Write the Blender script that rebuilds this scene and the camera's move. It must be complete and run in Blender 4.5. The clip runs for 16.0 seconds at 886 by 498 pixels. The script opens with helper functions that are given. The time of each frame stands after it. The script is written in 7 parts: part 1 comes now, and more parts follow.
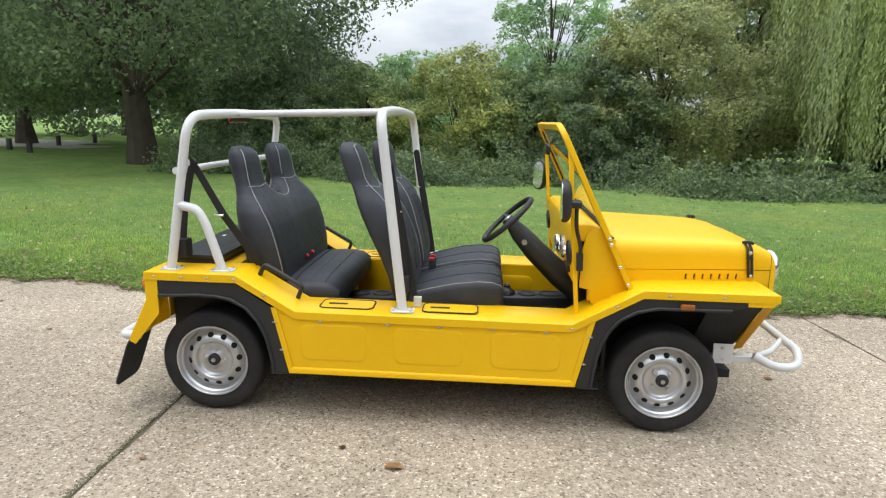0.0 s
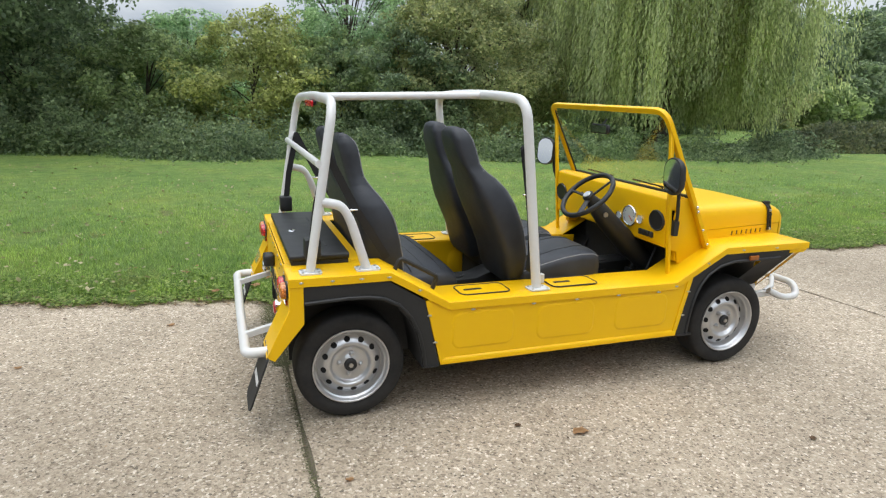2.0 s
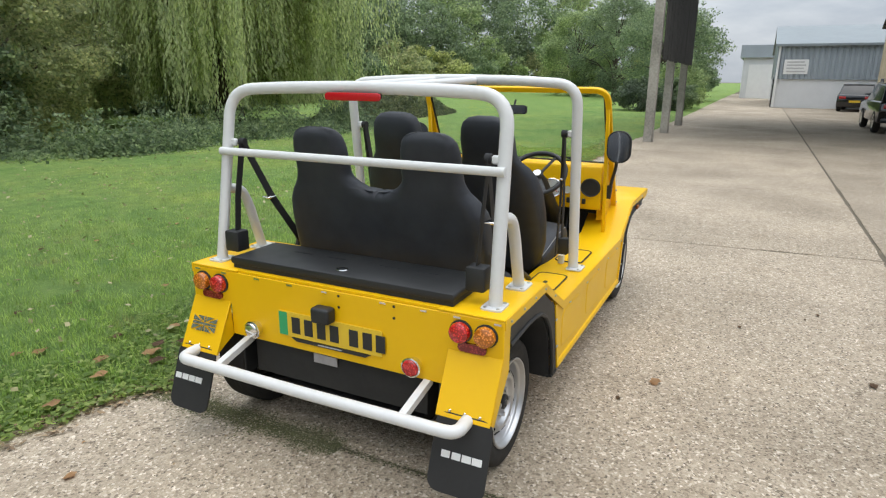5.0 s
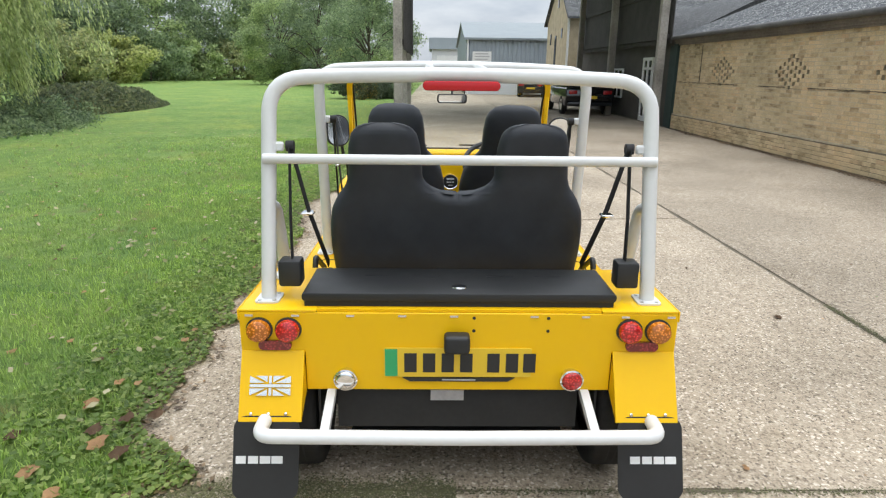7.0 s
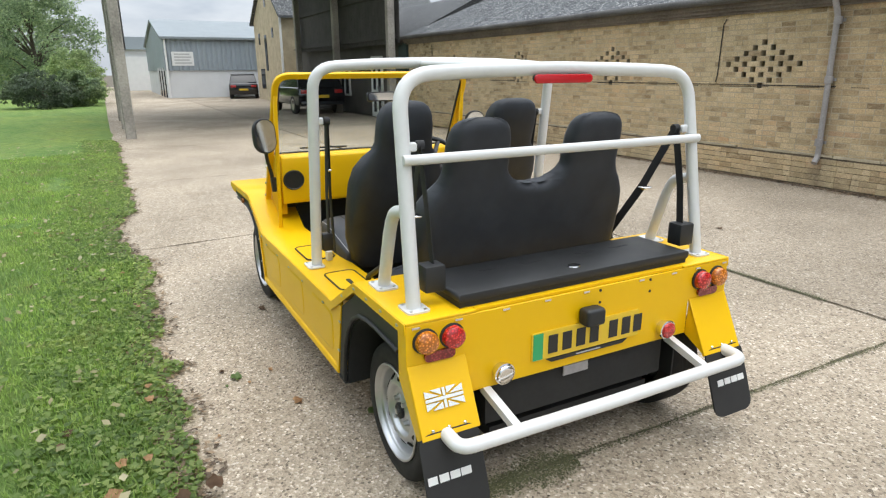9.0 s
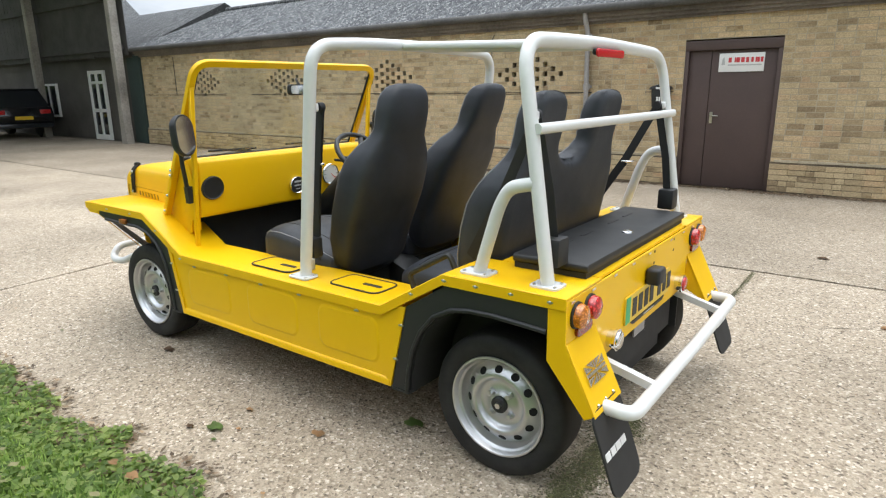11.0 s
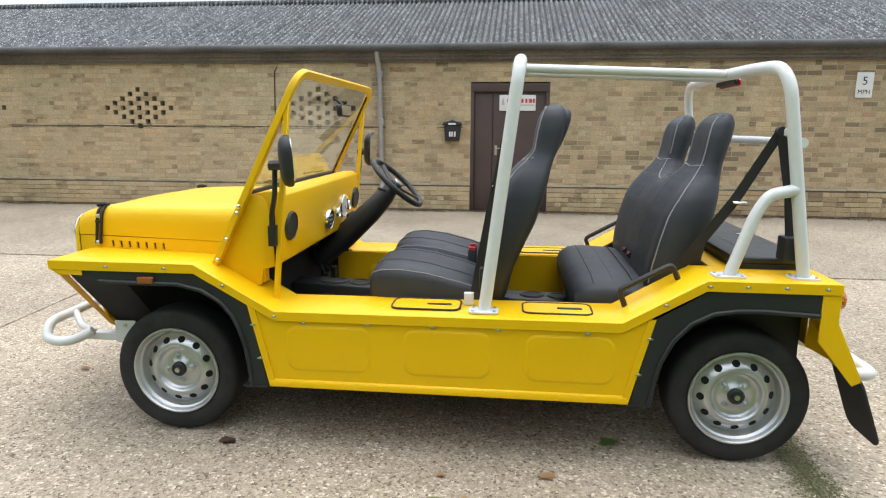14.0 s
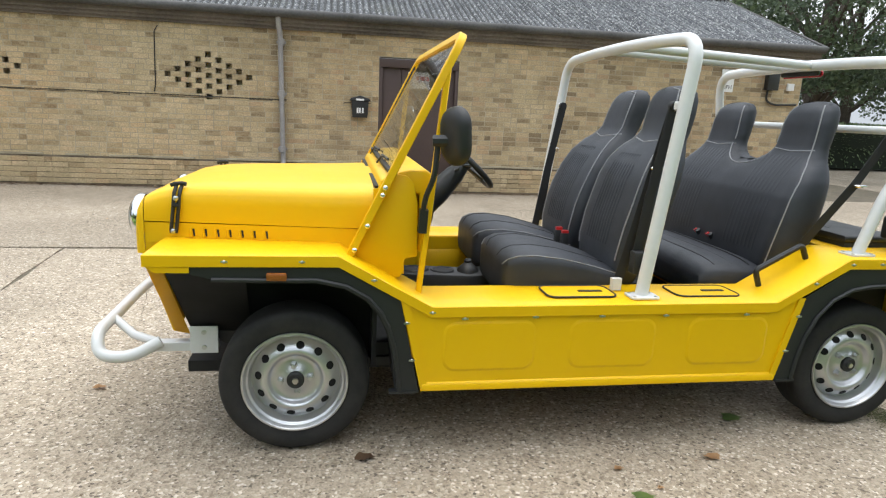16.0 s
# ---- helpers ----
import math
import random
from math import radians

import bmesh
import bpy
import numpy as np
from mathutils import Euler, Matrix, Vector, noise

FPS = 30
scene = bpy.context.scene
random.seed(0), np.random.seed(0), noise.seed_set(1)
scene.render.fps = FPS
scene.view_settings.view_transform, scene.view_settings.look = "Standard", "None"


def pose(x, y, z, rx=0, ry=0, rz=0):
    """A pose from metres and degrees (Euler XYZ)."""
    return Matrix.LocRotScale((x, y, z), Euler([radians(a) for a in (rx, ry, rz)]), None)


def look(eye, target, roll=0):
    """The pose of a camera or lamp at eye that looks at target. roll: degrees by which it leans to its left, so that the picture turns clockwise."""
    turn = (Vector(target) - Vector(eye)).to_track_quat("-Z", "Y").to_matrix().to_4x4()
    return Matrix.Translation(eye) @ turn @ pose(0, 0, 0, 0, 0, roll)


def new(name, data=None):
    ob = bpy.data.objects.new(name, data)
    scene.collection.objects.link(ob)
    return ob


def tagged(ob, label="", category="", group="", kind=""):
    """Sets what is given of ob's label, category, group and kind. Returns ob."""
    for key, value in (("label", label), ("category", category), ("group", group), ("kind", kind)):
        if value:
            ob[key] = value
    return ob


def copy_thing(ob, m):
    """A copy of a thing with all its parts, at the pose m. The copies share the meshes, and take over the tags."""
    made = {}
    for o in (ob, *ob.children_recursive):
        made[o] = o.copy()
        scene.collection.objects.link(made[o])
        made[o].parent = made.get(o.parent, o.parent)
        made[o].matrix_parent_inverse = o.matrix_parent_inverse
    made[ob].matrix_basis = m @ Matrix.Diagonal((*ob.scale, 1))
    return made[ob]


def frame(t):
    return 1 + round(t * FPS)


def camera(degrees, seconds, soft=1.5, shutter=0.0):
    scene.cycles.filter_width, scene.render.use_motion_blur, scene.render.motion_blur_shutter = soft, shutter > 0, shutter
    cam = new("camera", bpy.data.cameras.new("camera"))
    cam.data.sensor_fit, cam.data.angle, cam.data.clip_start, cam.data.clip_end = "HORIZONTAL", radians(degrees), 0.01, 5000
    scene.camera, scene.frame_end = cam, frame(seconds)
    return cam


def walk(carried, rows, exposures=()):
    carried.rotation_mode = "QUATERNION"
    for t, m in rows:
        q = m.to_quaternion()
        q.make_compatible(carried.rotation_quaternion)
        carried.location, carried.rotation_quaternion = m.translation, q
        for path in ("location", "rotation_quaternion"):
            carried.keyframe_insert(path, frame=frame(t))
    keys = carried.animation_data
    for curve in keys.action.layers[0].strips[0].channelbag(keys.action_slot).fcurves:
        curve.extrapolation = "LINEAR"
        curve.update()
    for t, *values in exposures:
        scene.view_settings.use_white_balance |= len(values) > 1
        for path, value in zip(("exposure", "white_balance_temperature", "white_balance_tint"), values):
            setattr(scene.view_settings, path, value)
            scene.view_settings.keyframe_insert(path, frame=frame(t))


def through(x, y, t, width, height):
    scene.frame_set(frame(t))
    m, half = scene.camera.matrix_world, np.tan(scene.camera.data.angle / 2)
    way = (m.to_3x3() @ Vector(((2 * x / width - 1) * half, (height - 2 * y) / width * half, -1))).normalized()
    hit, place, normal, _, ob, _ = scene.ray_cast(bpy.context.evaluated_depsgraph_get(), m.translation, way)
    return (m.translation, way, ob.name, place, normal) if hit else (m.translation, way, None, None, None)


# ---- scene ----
cam = camera(71.1, 16.0, 1.2)
PATH = [
    (0, (0.221, -3.814, 1.595), (0.092, -1.86, 1.19), 1.3),
    (0.5, (-0.3, -3.887, 1.631), (-0.244, -1.938, 1.185), 1.6),
    (1, (-0.803, -3.844, 1.636), (-0.559, -1.916, 1.166), 1.8),
    (1.5, (-1.314, -3.72, 1.657), (-0.867, -1.833, 1.171), 1.7),
    (2, (-1.799, -3.61, 1.652), (-1.14, -1.786, 1.161), 1.6),
    (2.5, (-2.23, -3.332, 1.602), (-1.352, -1.606, 1.102), 1.5),
    (3, (-2.616, -3.035, 1.594), (-1.528, -1.439, 1.076), 1.3),
    (3.5, (-2.919, -2.735, 1.621), (-1.645, -1.288, 1.09), 1.1),
    (4, (-3.136, -2.325, 1.622), (-1.688, -1.054, 1.085), 0.9),
    (4.5, (-3.388, -1.925, 1.626), (-1.785, -0.857, 1.087), 0.8),
    (4.7, (-3.479, -1.773, 1.654), (-1.825, -0.788, 1.115), 0.6),
    (6.8, (-3.651, -0.048, 1.616), (-1.722, -0.002, 1.087), 0.6),
    (7, (-3.623, 0.101, 1.628), (-1.702, 0.067, 1.072), 0.7),
    (7.5, (-3.623, 0.516, 1.647), (-1.724, 0.275, 1.067), 0.7),
    (8, (-3.521, 0.896, 1.614), (-1.659, 0.437, 1.046), 0.3),
    (8.5, (-3.385, 1.235, 1.619), (-1.589, 0.557, 1.057), -0.1),
    (9, (-3.288, 1.58, 1.606), (-1.59, 0.68, 1.052), -0.4),
    (9.2, (-3.229, 1.692, 1.608), (-1.58, 0.71, 1.046), -0.5),
    (11.3, (-2.147, 2.641, 1.424), (-1.086, 1.015, 0.946), -0.5),
    (11.5, (-2.025, 2.724, 1.418), (-1.026, 1.055, 0.954), -0.4),
    (12, (-1.691, 2.957, 1.378), (-0.843, 1.198, 0.946), -0.4),
    (12.5, (-1.351, 3.061, 1.386), (-0.655, 1.233, 0.97), -0.4),
    (13, (-0.997, 3.093, 1.381), (-0.456, 1.209, 0.984), -0.2),
    (13.5, (-0.637, 3.157, 1.356), (-0.262, 1.231, 0.968), 0.1),
    (14, (-0.292, 3.195, 1.362), (-0.077, 1.244, 0.977), 0.3),
    (14.5, (0.03, 3.093, 1.355), (0.095, 1.133, 0.961), 0.6),
    (15, (0.336, 3.043, 1.325), (0.264, 1.084, 0.929), 1.2),
    (15.5, (0.723, 3.062, 1.32), (0.514, 1.114, 0.92), 2.0),
    (16, (1.031, 2.953, 1.313), (0.693, 1.03, 0.877), 2.6),
]
walk(cam, [(t, look(eye, target, roll)) for t, eye, target, roll in PATH], [(0.0, 1.33), (1.5, 1.25), (4.7, 1.14), (7.0, 1.37), (9.0, 1.43), (11.5, 1.55), (13.5, 1.54), (16.0, 1.52)])

# ---- daylight: overcast sky, one broad sun ----
SUN_EL, SUN_AZ = radians(82), radians(205)
world = bpy.data.worlds.new("overcast_sky")
scene.world = world
world.use_nodes = True
wn, wl = world.node_tree.nodes, world.node_tree.links
wn.clear()
w_out, w_bg = wn.new("ShaderNodeOutputWorld"), wn.new("ShaderNodeBackground")
w_sky = wn.new("ShaderNodeTexSky")
w_sky.sky_type, w_sky.sun_disc = "NISHITA", False
w_sky.sun_elevation, w_sky.sun_rotation = SUN_EL, SUN_AZ
w_sky.dust_density, w_sky.ozone_density = 2.0, 1.5
w_tc, w_map = wn.new("ShaderNodeTexCoord"), wn.new("ShaderNodeMapping")
w_map.inputs["Scale"].default_value = (1.6, 1.6, 5.0)
w_noise = wn.new("ShaderNodeTexNoise")
w_noise.inputs["Scale"].default_value, w_noise.inputs["Detail"].default_value = 1.7, 7.0
w_noise.inputs["Roughness"].default_value = 0.55
w_ramp = wn.new("ShaderNodeValToRGB")
w_ramp.color_ramp.elements[0].position, w_ramp.color_ramp.elements[0].color = 0.36, (5.1, 5.85, 6.8, 1)
w_ramp.color_ramp.elements[1].position, w_ramp.color_ramp.elements[1].color = 0.66, (10.2, 10.6, 11.0, 1)
# an overcast sky is brighter overhead than at the horizon
w_sep, w_lift = wn.new("ShaderNodeSeparateXYZ"), wn.new("ShaderNodeMapRange")
w_lift.inputs["To Min"].default_value, w_lift.inputs["To Max"].default_value = 0.33, 1.06
w_scale = wn.new("ShaderNodeVectorMath")
w_scale.operation = "SCALE"
w_mix = wn.new("ShaderNodeMix")
w_mix.data_type = "RGBA"
w_mix.inputs["Factor"].default_value = 0.92
wl.new(w_tc.outputs["Generated"], w_map.inputs["Vector"])
wl.new(w_map.outputs["Vector"], w_noise.inputs["Vector"])
wl.new(w_noise.outputs["Fac"], w_ramp.inputs["Fac"])
wl.new(w_sky.outputs["Color"], w_mix.inputs["A"])
wl.new(w_ramp.outputs["Color"], w_mix.inputs["B"])
wl.new(w_tc.outputs["Generated"], w_sep.inputs["Vector"])
wl.new(w_sep.outputs["Z"], w_lift.inputs["Value"])
wl.new(w_mix.outputs["Result"], w_scale.inputs[0])
wl.new(w_lift.outputs["Result"], w_scale.inputs["Scale"])
wl.new(w_scale.outputs["Vector"], w_bg.inputs["Color"])
w_bg.inputs["Strength"].default_value = 0.10
wl.new(w_bg.outputs["Background"], w_out.inputs["Surface"])

sun = new("sun", bpy.data.lights.new("sun", "SUN"))
sun.data.energy, sun.data.angle, sun.data.color = 0.6, radians(60), (1.0, 0.96, 0.90)
sun.rotation_euler = (radians(90) - SUN_EL, 0, radians(180) - SUN_AZ)

# ---- building blocks ----
rng = random.Random(7)


def round_path(pts, rad, k=5):
    """A polyline with its inner corners rounded."""
    pts = [Vector(p) for p in pts]
    out = [pts[0]]
    for a, b, c in zip(pts, pts[1:], pts[2:]):
        r = min(rad, (a - b).length * 0.49, (c - b).length * 0.49)
        p, q = b + (a - b).normalized() * r, b + (c - b).normalized() * r
        for i in range(k + 1):
            u = i / k
            out.append(p * (1 - u) ** 2 + b * 2 * u * (1 - u) + q * u * u)
    return out + [pts[-1]]


def tube(bm, pts, r, n=12, squash=None, up=None):
    """A round (or, with squash=(w, h), flat) bar along a polyline, capped. r may be a list."""
    pts = [Vector(p) for p in pts]
    radii = r if isinstance(r, (list, tuple)) else [r] * len(pts)
    rings, side = [], None
    for i, p in enumerate(pts):
        d = (pts[min(i + 1, len(pts) - 1)] - pts[max(i - 1, 0)]).normalized()
        if side is None:
            ref = Vector(up) if up else (Vector((0, 0, 1)) if abs(d.z) < 0.9 else Vector((1, 0, 0)))
            side = d.cross(ref).normalized()
        side = (side - d * side.dot(d)).normalized()
        over = side.cross(d)
        w, h = squash if squash else (1, 1)
        rings.append([bm.verts.new(p + side * math.cos(2 * math.pi * (j + 0.5) / n) * radii[i] * w + over * math.sin(2 * math.pi * (j + 0.5) / n) * radii[i] * h) for j in range(n)])
    for a, b in zip(rings, rings[1:]):
        for j in range(n):
            bm.faces.new((a[j], a[(j + 1) % n], b[(j + 1) % n], b[j]))
    bm.faces.new(rings[0][::-1])
    bm.faces.new(rings[-1])
    return bm


def box(bm, x0, x1, y0, y1, z0, z1):
    v = [bm.verts.new((x, y, z)) for x in (x0, x1) for y in (y0, y1) for z in (z0, z1)]
    for f in ((0, 1, 3, 2), (4, 6, 7, 5), (0, 4, 5, 1), (2, 3, 7, 6), (0, 2, 6, 4), (1, 5, 7, 3)):
        bm.faces.new([v[i] for i in f])
    return bm


def prism(bm, poly, a, b, axis="y"):
    """A flat outline pushed from a to b along an axis. Outline (x, z) for y, (y, z) for x, (x, y) for z."""
    def at(p, d):
        return {"y": (p[0], d, p[1]), "x": (d, p[0], p[1]), "z": (p[0], p[1], d)}[axis]
    lo, hi = [bm.verts.new(at(p, a)) for p in poly], [bm.verts.new(at(p, b)) for p in poly]
    n = len(poly)
    for i in range(n):
        bm.faces.new((lo[i], lo[(i + 1) % n], hi[(i + 1) % n], hi[i]))
    bm.faces.new(lo[::-1])
    bm.faces.new(hi)
    return bm


def ribbon(bm, line, drop, a, b, axis="y"):
    """A folded sheet: a polyline (x, z) with thickness drop downwards, from a to b."""
    return prism(bm, list(line) + [(x, z - drop) for x, z in reversed(list(line))], a, b, axis)


def lathe(bm, prof, n=32, m=None):
    """A profile of (radius, height) turned round z, then placed by m."""
    m = m or Matrix()
    rings = []
    for r, h in prof:
        if r < 1e-5:
            rings.append([bm.verts.new(m @ Vector((0, 0, h)))])
        else:
            rings.append([bm.verts.new(m @ Vector((r * math.cos(2 * math.pi * j / n), r * math.sin(2 * math.pi * j / n), h))) for j in range(n)])
    for a, b in zip(rings, rings[1:]):
        for j in range(n):
            q = [a[j % len(a)], a[(j + 1) % len(a)], b[(j + 1) % len(b)], b[j % len(b)]]
            q = list(dict.fromkeys(q))
            if len(q) > 2:
                bm.faces.new(q)
    return bm


def rounded_rect(w, h, r, k=4, cx=0, cy=0):
    out = []
    for sx, sy, a0 in ((1, 1, 0), (-1, 1, 90), (-1, -1, 180), (1, -1, 270)):
        for i in range(k + 1):
            a = radians(a0 + 90 * i / k)
            out.append((cx + sx * (w / 2 - r) + r * math.cos(a), cy + sy * (h / 2 - r) + r * math.sin(a)))
    return out


def soften(bm, width, segments=2, angle=30):
    """Rounds the sharp edges."""
    bmesh.ops.recalc_face_normals(bm, faces=bm.faces)
    es = [e for e in bm.edges if len(e.link_faces) == 2 and e.calc_face_angle(0) > radians(angle)]
    bmesh.ops.bevel(bm, geom=es, offset=width, segments=segments, affect="EDGES", profile=0.5, clamp_overlap=True)
    return bm


def mesh_of(name, bm, material, sharp=38, fix=True):
    if fix:
        bmesh.ops.recalc_face_normals(bm, faces=bm.faces)
    me = bpy.data.meshes.new(name)
    bm.to_mesh(me)
    bm.free()
    me.materials.append(material)
    me.polygons.foreach_set("use_smooth", [True] * len(me.polygons))
    me.set_sharp_from_angle(angle=radians(sharp))
    return me


def part(name, bm, material, parent, label="", sharp=38):
    """One mesh object under a thing or under a part."""
    ob = new(name, mesh_of(name, bm, material, sharp))
    ob.parent = parent
    return tagged(ob, label) if label else ob


def thing(name, label, category, at=(0, 0, 0), turn=0, group="", kind=""):
    ob = new(name)
    ob.empty_display_size = 0.1
    ob.matrix_basis = pose(*at, 0, 0, turn)
    return tagged(ob, label, category, group, kind)


def solid(name, bm, material, label, category="", kind="", group="", sharp=38):
    return tagged(new(name, mesh_of(name, bm, material, sharp)), label, category, group, kind)


def sheet(name, verts, faces, material, smooth=False):
    me = bpy.data.meshes.new(name)
    me.from_pydata([tuple(v) for v in verts], [], faces)
    me.materials.append(material)
    if smooth:
        me.polygons.foreach_set("use_smooth", [True] * len(me.polygons))
    return me


B = bmesh.new

# ---- materials ----


class Nodes:
    """Short hand for a node material."""

    def __init__(self, name, rough=0.5, metal=0.0, spec=0.5):
        self.m = bpy.data.materials.new(name)
        self.m.use_nodes = True
        self.t = self.m.node_tree
        self.b = self.t.nodes["Principled BSDF"]
        self.out = self.t.nodes["Material Output"]
        self.b.inputs["Roughness"].default_value = rough
        self.b.inputs["Metallic"].default_value = metal
        self.b.inputs["Specular IOR Level"].default_value = spec
        self.co = self.add("ShaderNodeTexCoord").outputs["Object"]

    def add(self, kind, **sets):
        n = self.t.nodes.new(kind)
        for k, v in sets.items():
            if k in n.inputs:
                n.inputs[k].default_value = v
        return n

    def link(self, a, b):
        self.t.links.new(a, b)
        return self

    def noise(self, scale, detail=4, rough=0.55, co=None, stretch=None):
        n = self.add("ShaderNodeTexNoise", Scale=scale, Detail=detail, Roughness=rough)
        src = co or self.co
        if stretch:
            mp = self.add("ShaderNodeMapping", Scale=stretch)
            self.link(src, mp.inputs["Vector"])
            src = mp.outputs["Vector"]
        self.link(src, n.inputs["Vector"])
        return n.outputs["Fac"]

    def ramp(self, fac, stops):
        n = self.add("ShaderNodeValToRGB")
        e = n.color_ramp.elements
        while len(e) < len(stops):
            e.new(0.5)
        for el, (p, c) in zip(e, stops):
            el.position = p
            el.color = (*c, 1) if len(c) == 3 else c
        self.link(fac, n.inputs["Fac"])
        return n.outputs["Color"]

    def mix(self, fac, a, b, mode="MIX"):
        n = self.add("ShaderNodeMix")
        n.data_type, n.blend_type = "RGBA", mode
        for sock, v in (("Factor", fac), ("A", a), ("B", b)):
            s = [i for i in n.inputs if i.name == sock and (i.type == "RGBA" or sock == "Factor" and i.type == "VALUE")][0]
            if isinstance(v, (int, float)):
                s.default_value = v
            elif isinstance(v, tuple):
                s.default_value = (*v, 1)
            else:
                self.link(v, s)
        return [o for o in n.outputs if o.type == "RGBA"][0]

    def calc(self, op, a, b=0.0):
        n = self.add("ShaderNodeMath")
        n.operation = op
        for i, v in enumerate((a, b)):
            if isinstance(v, (int, float)):
                n.inputs[i].default_value = v
            else:
                self.link(v, n.inputs[i])
        return n.outputs[0]

    def colour(self, c):
        if isinstance(c, tuple):
            self.b.inputs["Base Color"].default_value = (*c, 1)
        else:
            self.link(c, self.b.inputs["Base Color"])
        return self

    def rough(self, fac, lo, hi):
        n = self.add("ShaderNodeMapRange")
        n.inputs["To Min"].default_value, n.inputs["To Max"].default_value = lo, hi
        self.link(fac, n.inputs["Value"])
        self.link(n.outputs["Result"], self.b.inputs["Roughness"])
        return self

    def bump(self, fac, strength, depth):
        n = self.add("ShaderNodeBump", Strength=strength, Distance=depth)
        self.link(fac, n.inputs["Height"])
        self.link(n.outputs["Normal"], self.b.inputs["Normal"])
        return self

    def random(self, of="object"):
        if of == "object":
            return self.add("ShaderNodeObjectInfo").outputs["Random"]
        return self.add("ShaderNodeNewGeometry").outputs["Random Per Island"]


def plain(name, c, rough=0.5, metal=0.0, vary=0.12, scale=14.0, bump=0.0, bscale=120.0, depth=0.001, coat=0.0):
    """A single-colour surface with soft large and fine variation."""
    n = Nodes(name, rough, metal)
    lo, hi = tuple(v * (1 - vary) for v in c), tuple(min(1, v * (1 + vary)) for v in c)
    big, fine = n.noise(scale * 0.2, 3), n.noise(scale * 4, 5)
    col = n.ramp(n.calc("ADD", n.calc("MULTIPLY", big, 0.6), n.calc("MULTIPLY", fine, 0.4)), [(0.3, lo), (0.7, hi)])
    n.colour(col)
    n.rough(n.noise(scale, 4), max(0.02, rough - 0.07), min(1, rough + 0.07))
    if bump:
        n.bump(n.noise(bscale, 4), bump, depth)
    if coat:
        n.b.inputs["Coat Weight"].default_value = coat
        n.b.inputs["Coat Roughness"].default_value = 0.05
    return n.m


def concrete_mat(name, tone=1.0):
    n = Nodes(name, 0.85)

    def cells(scale, stops):
        """Stones of one size, each of its own tone."""
        v = n.add("ShaderNodeTexVoronoi", Scale=scale)
        v.inputs["Randomness"].default_value = 1.0
        wob = n.mix(0.010, n.co, n.add("ShaderNodeTexNoise", Scale=45.0).outputs["Color"])
        n.link(wob, v.inputs["Vector"])
        s = n.add("ShaderNodeSeparateColor")
        n.link(v.outputs["Color"], s.inputs["Color"])
        return n.ramp(s.outputs[0], stops), v.outputs["Distance"], s.outputs[1]

    fine, dist, _ = cells(150.0, [(0.0, (0.23, 0.192, 0.145)), (0.2, (0.335, 0.284, 0.213)), (0.65, (0.425, 0.366, 0.280)), (1.0, (0.55, 0.487, 0.392))])
    stone, sdist, pickr = cells(92.0, [(0.0, (0.095, 0.078, 0.06)), (0.15, (0.24, 0.20, 0.148)), (0.50, (0.41, 0.352, 0.266)), (0.82, (0.525, 0.467, 0.374)), (1.0, (0.78, 0.725, 0.63))])
    paste = n.ramp(n.noise(30, 6, 0.7), [(0.3, (0.33, 0.282, 0.21)), (0.7, (0.47, 0.408, 0.315))])
    c = n.mix(0.6, paste, fine)
    show = n.ramp(pickr, [(0.40, (0, 0, 0)), (0.47, (0.86, 0.86, 0.86))])
    c = n.mix(show, c, stone)
    _, pdist, ppick = cells(62.0, [(0.0, (0, 0, 0)), (1.0, (1, 1, 1))])
    pit = n.calc("MULTIPLY", n.ramp(ppick, [(0.80, (0, 0, 0)), (0.85, (1, 1, 1))]), n.ramp(pdist, [(0.14, (0.65, 0.65, 0.65)), (0.32, (0, 0, 0))]))
    c = n.mix(pit, c, (0.13, 0.107, 0.08))
    blot = n.ramp(n.noise(0.55, 6, 0.6), [(0.35, (0.76, 0.74, 0.71)), (0.62, (1.10, 1.08, 1.06))])
    c = n.mix(1.0, c, blot, "MULTIPLY")
    stain = n.ramp(n.noise(2.2, 6, 0.62), [(0.54, (1, 1, 1)), (0.74, (0.74, 0.72, 0.68))])
    c = n.mix(1.0, c, stain, "MULTIPLY")
    grain = n.ramp(n.noise(19, 6, 0.72), [(0.34, (0.80, 0.79, 0.77)), (0.52, (1.0, 1.0, 1.0)), (0.68, (1.12, 1.11, 1.10))])
    c = n.mix(1.0, c, grain, "MULTIPLY")
    c = n.mix(1.0, c, (tone * 1.02, tone, tone * 1.0), "MULTIPLY")
    n.colour(c)
    n.rough(n.noise(8), 0.75, 0.95)
    n.bump(n.calc("ADD", n.calc("MULTIPLY", sdist, 0.8), n.calc("ADD", n.noise(60, 5, 0.7), n.noise(17, 5, 0.7))), 0.8, 0.007)
    return n.m


